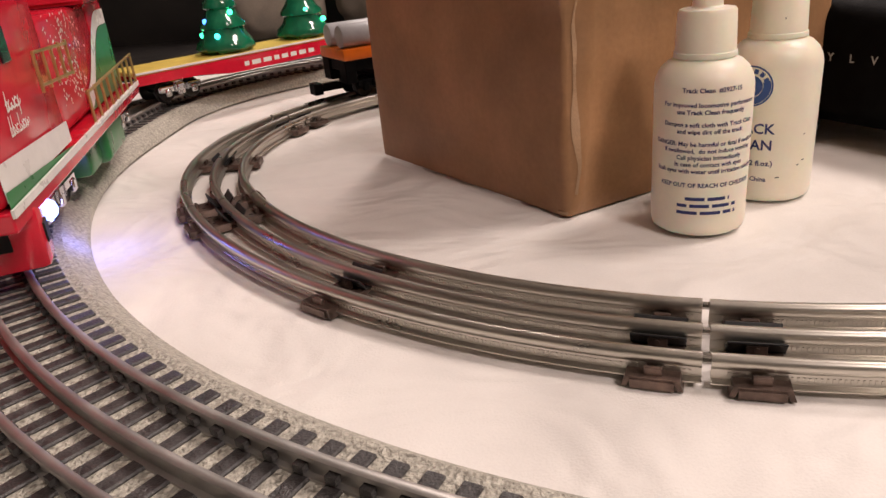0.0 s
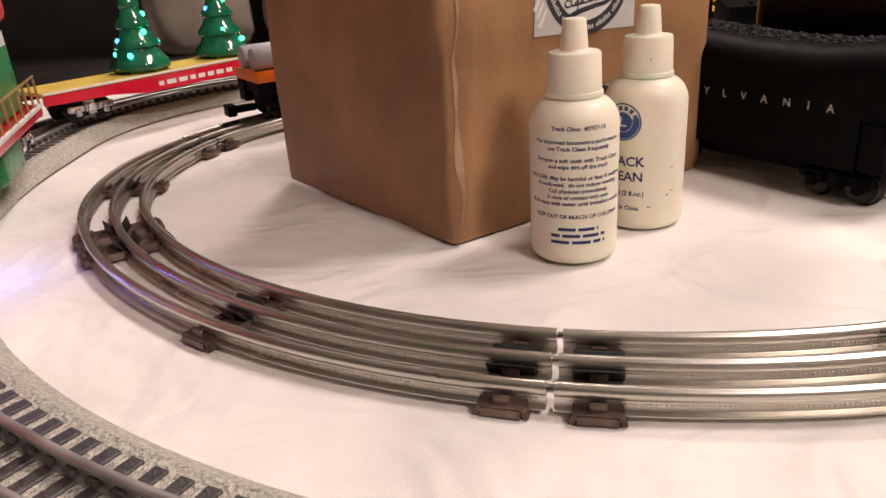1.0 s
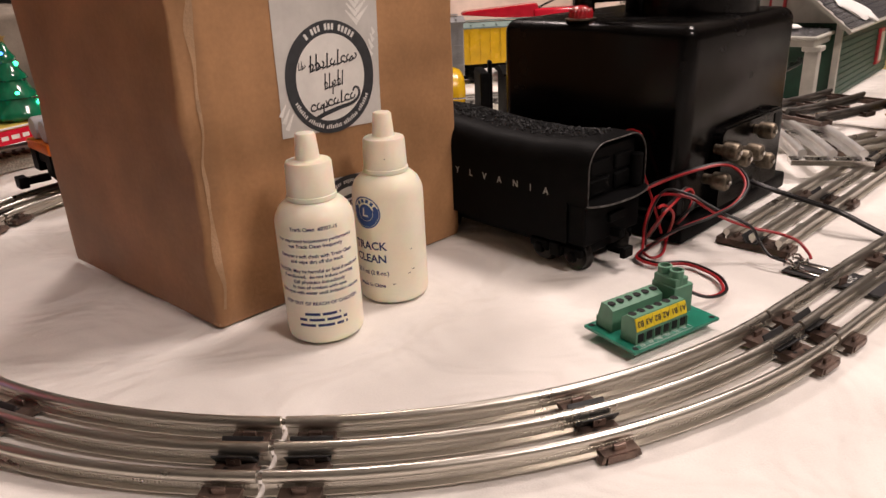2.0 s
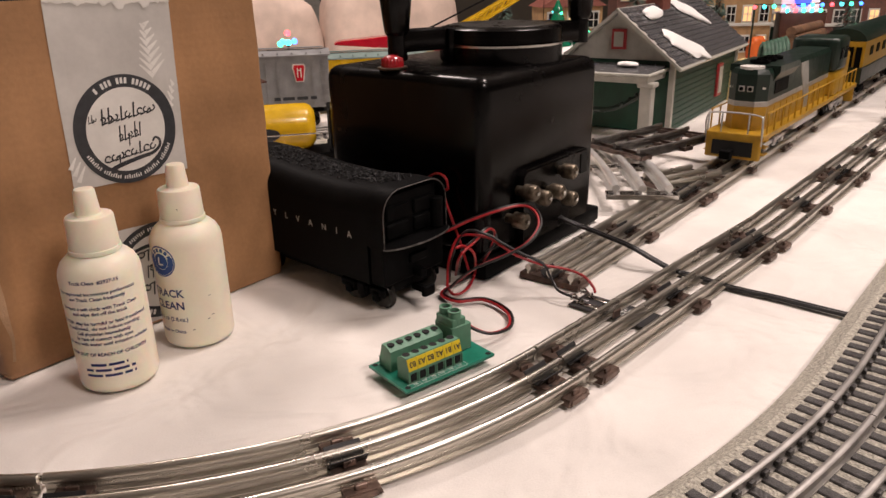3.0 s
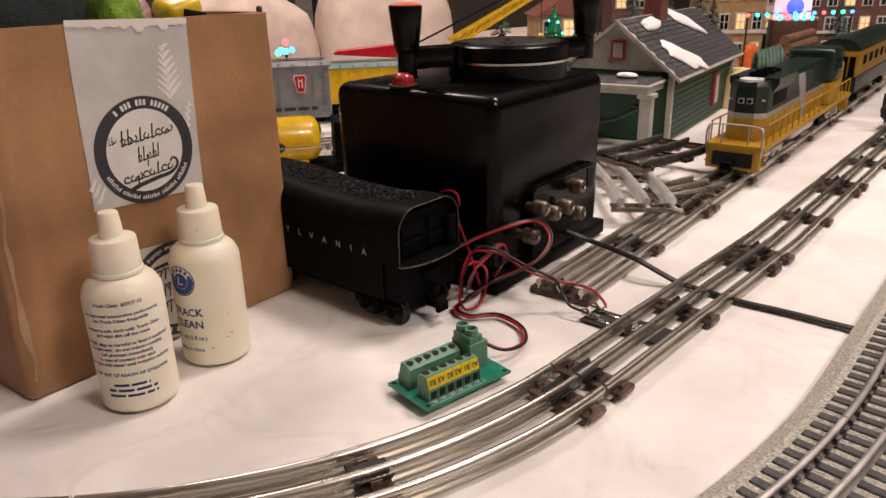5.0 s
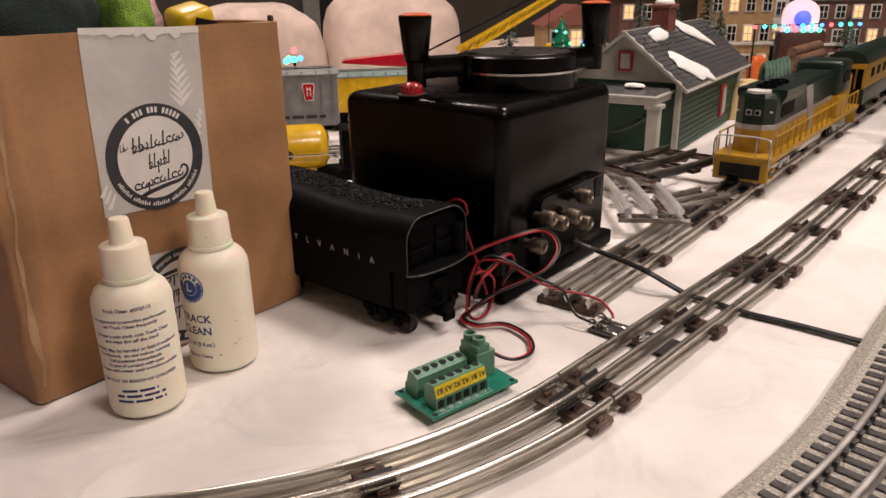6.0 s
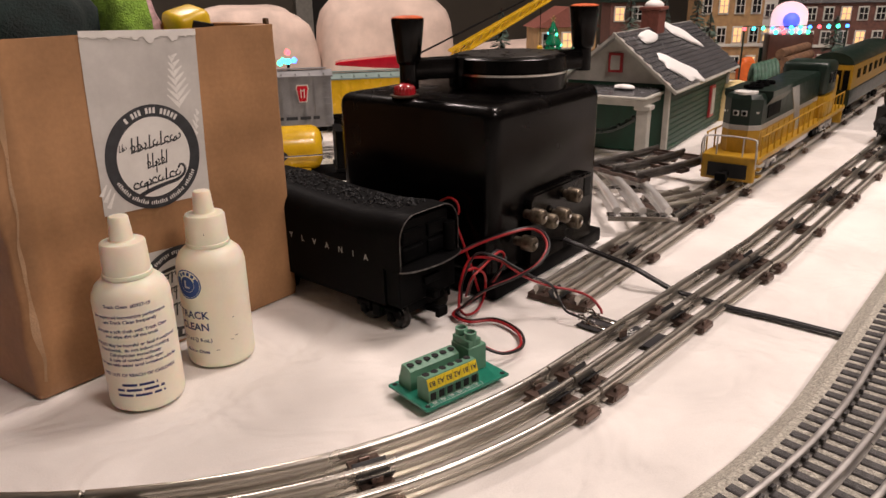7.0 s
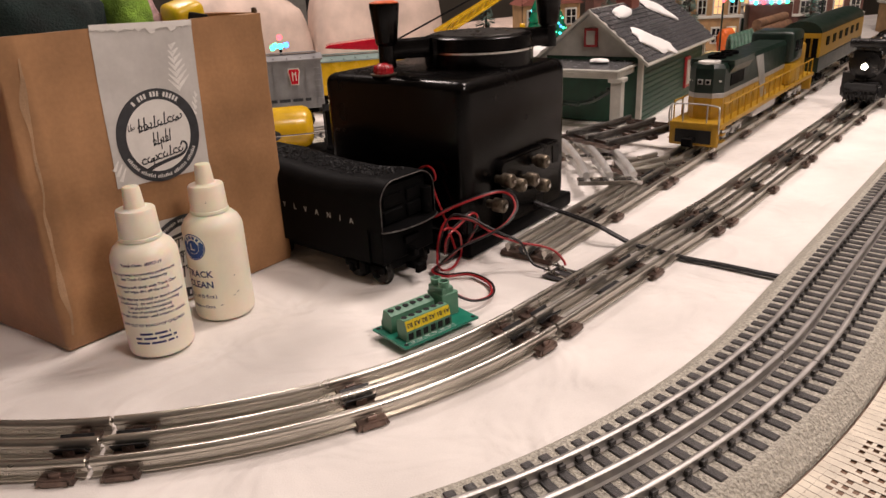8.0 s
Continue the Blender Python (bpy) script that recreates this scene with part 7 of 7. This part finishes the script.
# frosted trees
def frost_tree(x, y, hgt, r, seed):
    ob = thing("frosted_tree", tra(x, y, 0), "frosted dark green bottle-brush model tree", "model tree", "frosted trees")
    b = bmesh.new()
    cyl(b, r * 0.10, hgt, tra(0, 0, hgt / 2), r2=r * 0.03, n=8)
    part("trunk", b, M_BROWN, ob)
    rnd = random.Random(seed)
    b = bmesh.new()
    for k in range(520):
        z = rnd.random() ** 0.8
        a = rnd.uniform(0, 6.283)
        rr = r * (1 - z) * rnd.uniform(0.75, 1.1) + 0.003
        base = Vector((0, 0, hgt * (0.10 + 0.88 * z)))
        tip = base + Vector((rr * math.cos(a), rr * math.sin(a), -0.25 * rr))
        sd = Vector((-math.sin(a), math.cos(a), 0.3)) * 0.0022
        b.faces.new([b.verts.new(q) for q in (base, tip + sd, tip - sd)])
    tagged(part("crown", b, bpy.data.materials.get("frosted_needles") or mat("frosted_needles", (0.10, 0.15, 0.12), 0.8, 0, 0.6, 40, 0.1, 600), ob, "frosted needle sprays"), kind="stuff")
    return ob


for k, (x, y, hg) in enumerate(((1.00, 1.15, 0.215), (1.055, 1.12, 0.20), (1.115, 1.10, 0.22), (0.80, 1.30, 0.18), (1.30, 1.28, 0.16), (1.56, 1.18, 0.15))):
    frost_tree(x, y, hg, 0.045, k)
light_tree(tra(0.885, 1.24, 0.062), 0.095, 0.030, "glass_tree", "green glass trees", True, "shiny green glass tree ornament with lights")
light_tree(tra(0.935, 1.23, 0.058), 0.075, 0.024, "glass_tree", "green glass trees", True, "shiny green glass tree ornament with lights")
tagged(lump("snow_mound", tra(0.905, 1.24, 0.030), 0.13, 0.06, 0.040, M_SNOW, "white cotton snow mound under the glass trees", "snow", 0.15, seed=3), "", "")

# model village
M_TAN = mat("tan_stucco", (0.36, 0.22, 0.10), 0.7, 0, 0.15, 60, 0.1, 500)
M_DKBRICK = mat("dark_red_brick", (0.13, 0.055, 0.04), 0.7, 0, 0.2, 120, 0.15, 600)


def village_house(m, w, d, h, wall, roof, label, rows, cols, lit):
    ob = thing("village_house", m, label, "model house", "model village")
    b = bmesh.new()
    box(b, w, d, h, 0, 0, h / 2, bev=0.001, seg=1)
    part("wall", b, wall, ob)
    b = bmesh.new()
    prism(b, [(-w / 2 - 0.008, h), (w / 2 + 0.008, h), (0, h + w * 0.32)], d + 0.014)
    part("roof", b, roof, ob)
    b = bmesh.new()
    box(b, w + 0.01, d + 0.01, 0.007, 0, 0, h * 0.40, bev=0.001, seg=1)
    part("string_course", b, M_CREAM, ob)
    for r in range(rows):
        for c in range(cols):
            x, z = (c - (cols - 1) / 2) * w / cols, h * (r + 0.55) / rows
            b = bmesh.new()
            box(b, w / cols * 0.62, 0.004, h / rows * 0.60, x, -d / 2 - 0.001, z, bev=0.0006, seg=1)
            fr = part("window_frame", b, M_CREAM, ob)
            b = bmesh.new()
            box(b, w / cols * 0.46, 0.002, h / rows * 0.48, x, -d / 2 - 0.0035, z)
            pn = part("pane", b, M_WARMDIM if (r + c) % lit == 0 else M_DGLASS, fr)
            b = bmesh.new()
            box(b, 0.0016, 0.002, h / rows * 0.48, x, -d / 2 - 0.0048, z)
            box(b, w / cols * 0.46, 0.002, 0.0016, x, -d / 2 - 0.0052, z)
            part("glazing_bar", b, M_CREAM, fr)
    b = bmesh.new()
    box(b, w * 0.16, 0.004, h * 0.26, w * 0.30, -d / 2 - 0.0045, h * 0.13, bev=0.0006, seg=1)
    part("door", b, M_DGREEN, ob)
    return ob


M_WARMDIM = glow("warm_village_window", (1.0, 0.66, 0.30), 0.55)
village_house(tra(1.44, 1.40, 0) @ rot(-24), 0.15, 0.10, 0.20, M_TAN, M_SLATE, "tan model town house with lit windows", 3, 4, 3)
village_house(tra(1.76, 1.36, 0) @ rot(-28), 0.20, 0.10, 0.17, M_DKBRICK, M_SLATE, "dark brick model shop with pale windows", 3, 5, 4)
village_house(tra(1.26, 1.52, 0) @ rot(-20), 0.13, 0.10, 0.18, M_DKBRICK, M_DGREEN, "brick model house with a green roof", 3, 3, 2)
village_house(tra(1.60, 1.50, 0) @ rot(-26), 0.12, 0.10, 0.24, M_CREAM, M_BRICK, "cream model house with a red roof", 4, 3, 3)
village_house(tra(1.05, 1.50, 0) @ rot(-12), 0.14, 0.10, 0.13, M_TAN, M_BRICK, "small tan model cottage", 2, 3, 2)
village_house(tra(2.10, 1.30, 0) @ rot(-32), 0.20, 0.12, 0.20, M_TAN, M_SLATE, "tan model shop with dark windows", 3, 5, 5)

logs = thing("log_load_car", tra(1.27, 1.045, 0) @ rot(31), "toy flat car loaded with brown logs", "toy log car")
bm = bmesh.new()
box(bm, 0.24, 0.056, 0.010, 0.12, 0, 0.040, bev=0.001)
part("deck", bm, M_BLACKMATTE, logs)
M_LOG = mat("brown_log_bark", (0.20, 0.105, 0.055), 0.8, 0, 0.25, 90, 0.3, 400)
for y, z in ((-0.018, 0.0565), (0.0, 0.0565), (0.018, 0.0565), (-0.009, 0.0725), (0.009, 0.0725), (0, 0.088)):
    bm = bmesh.new()
    cyl(bm, 0.0092, 0.21, tra(0.12, y, z) @ rot(90, "Y"), n=14)
    part("log", bm, M_LOG, logs, smooth=50)
for x in (0.04, 0.20):
    truck(logs, x, M_BLACKMATTE, M_WHEEL, z=0.0098, half=0.0175)

M_SAGE = mat("sage_green_wire", (0.06, 0.13, 0.09), 0.6, 0, 0.3, 80, 0.1, 500)
wr = thing("wire_wreath", tra(1.215, 1.02, 0.055) @ rot(60), "sage green coiled wire light string", "light string")
for k in range(7):
    bm = bmesh.new()
    tube(bm, [(0.036 * math.cos(a / 8 * math.pi) * (1 - 0.05 * k), 0.006 * (k - 3), 0.040 * math.sin(a / 8 * math.pi) * (1 - 0.04 * k) - 0.012) for a in range(17)], 0.0036, 6)
    part("coil", bm, M_SAGE, wr, smooth=60)
# Snow lump with warm lamplight put into its cream yellow colour.
lump("cream_base", tra(1.075, 0.935, 0.020), 0.045, 0.030, 0.040, mat("cream_foam", (0.75, 0.60, 0.30), 0.6, 0, 0.05, 30, 0.05, 300), "snow lump coloured cream yellow for the lamplight on it", "scenery block", 0.1, seed=4)
for k, (x, y, z) in enumerate(((1.385, 1.25, 0.05), (1.33, 1.29, 0.045), (1.47, 1.22, 0.05))):
    lump("pumpkin_figure", tra(x, y, z * 0.6), 0.018, 0.016, z * 0.62, mat("pumpkin_orange", (0.70, 0.14, 0.02), 0.5) if k == 0 else bpy.data.materials["pumpkin_orange"], "small orange village ornament", "ornament", 0.15, seed=k + 11)
fence = thing("village_light_string", I4, "string of small coloured lights over the village", "light string")
bm = bmesh.new()
tube(bm, spline([(1.36, 1.24, 0.130), (1.43, 1.215, 0.127), (1.50, 1.19, 0.130), (1.57, 1.16, 0.134)], 6), 0.0012, 6)
for x, y, z in ((1.36, 1.24, 0.13), (1.57, 1.16, 0.134)):
    cyl(bm, 0.002, z, tra(x, y, z / 2), n=8)
part("wire", bm, M_DGREEN, fence)
for k in range(12):
    t = k / 11
    bm = bmesh.new()
    ball(bm, 0.0042, tra(1.36 + 0.21 * t, 1.24 - 0.08 * t, 0.124 + 0.003 * t), 8)
    part("bulb", bm, LEDS[("red", "cyan", "green", "blue")[k % 4]], fence, "tiny glowing coloured bulb")
cl = thing("coloured_light_cluster", tra(0.392, 1.43, 0), "small cluster of coloured lights on a stand", "light cluster")
bm = bmesh.new()
cyl(bm, 0.003, 0.085, tra(0, 0, 0.0425), n=8)
cyl(bm, 0.020, 0.006, tra(0, 0, 0.003), n=16)
part("stand", bm, M_BLACKMATTE, cl)
for k, (dx, dz) in enumerate(((0, 0.104), (-0.010, 0.088), (0.012, 0.088), (0.0, 0.086), (-0.016, 0.084))):
    bm = bmesh.new()
    ball(bm, 0.006, tra(dx, 0, dz), 10)
    part("bulb", bm, LEDS[("red", "green", "blue", "cyan", "green")[k]], cl, "tiny glowing coloured bulb")

lit = thing("lit_snow_scene", tra(1.580, 1.330, 0) @ rot(-30), "small white lit winter scene with a blue globe", "village ornament")
bm = bmesh.new()
box(bm, 0.10, 0.05, 0.102, 0, 0, 0.051, bev=0.002)
part("base", bm, M_BROWN, lit, "dark brown base block", smooth=40)
bm = bmesh.new()
prism(bm, [(-0.042, 0), (0.042, 0), (0.042, 0.040)] + [(0.042 * math.cos(radians(a)), 0.040 + 0.034 * math.sin(radians(a))) for a in range(15, 180, 15)] + [(-0.042, 0.040)], 0.006, tra(0, 0.016, 0.102))
part("lit_panel", bm, glow("pale_lit_panel", (1.0, 0.72, 0.74), 0.5), lit, "pale glowing back panel")
bm = bmesh.new()
ball(bm, 0.019, tra(0, -0.004, 0.132), 20)
part("globe", bm, glow("blue_lit_globe", (0.10, 0.14, 1.0), 1.0), lit, "glowing blue globe", smooth=60)
for k in range(5):
    bm = bmesh.new()
    ball(bm, 0.005, tra(-0.036 + 0.018 * k, -0.022, 0.107), 8)
    part("bulb", bm, LEDS[("cyan", "red", "green", "cyan", "green")[k]], lit, "tiny glowing coloured bulb")

# doorway and pale jamb behind the village; a dark slab paints its shade
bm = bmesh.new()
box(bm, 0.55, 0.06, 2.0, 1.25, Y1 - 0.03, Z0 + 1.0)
tagged(part("door_1", bm, mat("dark_door", (0.02, 0.016, 0.013), 0.5, 0, 0.2, 10, 0.05, 200)), "dark slab painting the shade of a doorway in the far wall", "door", kind="structure")
bm = bmesh.new()
for x in (0.93, 1.57):
    box(bm, 0.09, 0.08, 2.05, x, Y1 - 0.04, Z0 + 1.025)
tagged(part("trim", bm, M_CREAM), "pale door trim on the far wall", "trim", kind="structure")

# lace cloth beside the outer track
M_LACE = mat("ecru_lace_thread", (0.72, 0.66, 0.55), 0.9, 0, 0.1, 80, 0.2, 900)
M_OAK = mat("brown_table_wood", (0.20, 0.12, 0.075), 0.45, 0, 0.2, 25, 0.1, 300)
s0 = OUTER.near(0.30, 0.09)
bm = bmesh.new()
sweep(bm, OUTER.cut(s0 - 0.02, s0 + 1.2, 0.03), [(0.0448, -0.002), (0.0448, 0.0008), (0.34, 0.0008), (0.34, -0.002)])
tagged(part("table_runner_board", bm, M_OAK), "brown wooden board under the lace cloth", "board", kind="structure")
bm = bmesh.new()
CE = 0.0046
NS, NU = 110, 26
for i in range(NS):
    for j in range(NU):
        x, y, h = OUTER.at(s0 + (i + 0.5) * CE)
        u = 0.0456 + (j + 0.5) * CE
        m = tra(x + u * math.sin(h), y - u * math.cos(h), 0.0016 + 0.0005 * math.sin(i * 0.3) * math.sin(j * 0.5)) @ rot(math.degrees(h))
        d = math.hypot((i % 22) - 10.5, (j % 13) - 6)
        solid = d < 3.6 or 5.4 < d < 6.9 or j < 2 or (i + j) % 2 and d > 8.5
        q = 0.5 * CE
        w = q if solid else q * 0.86
        if solid:
            bm.faces.new([bm.verts.new(m @ Vector(p)) for p in ((-q, -q, 0), (q, -q, 0), (q, q, 0), (-q, q, 0))])
        else:
            bm.faces.new([bm.verts.new(m @ Vector(p)) for p in ((-q, -q, 0), (q, -q, 0), (q, -q + w, 0), (-q, -q + w, 0))])
            bm.faces.new([bm.verts.new(m @ Vector(p)) for p in ((-q, -q + w, 0), (-q + w, -q + w, 0), (-q + w, q, 0), (-q, q, 0))])
tagged(part("lace_cloth", bm, M_LACE), "ecru openwork lace cloth beside the outer track", "lace cloth")

# blue ground light under the holiday locomotive
data = bpy.data.lights.new("ground_light", "POINT")
data.energy, data.color, data.shadow_soft_size = 0.022, (0.16, 0.20, 1.0), 0.004
ob = new("ground_light", data)
ob.location = (-0.172, 0.352, 0.020)
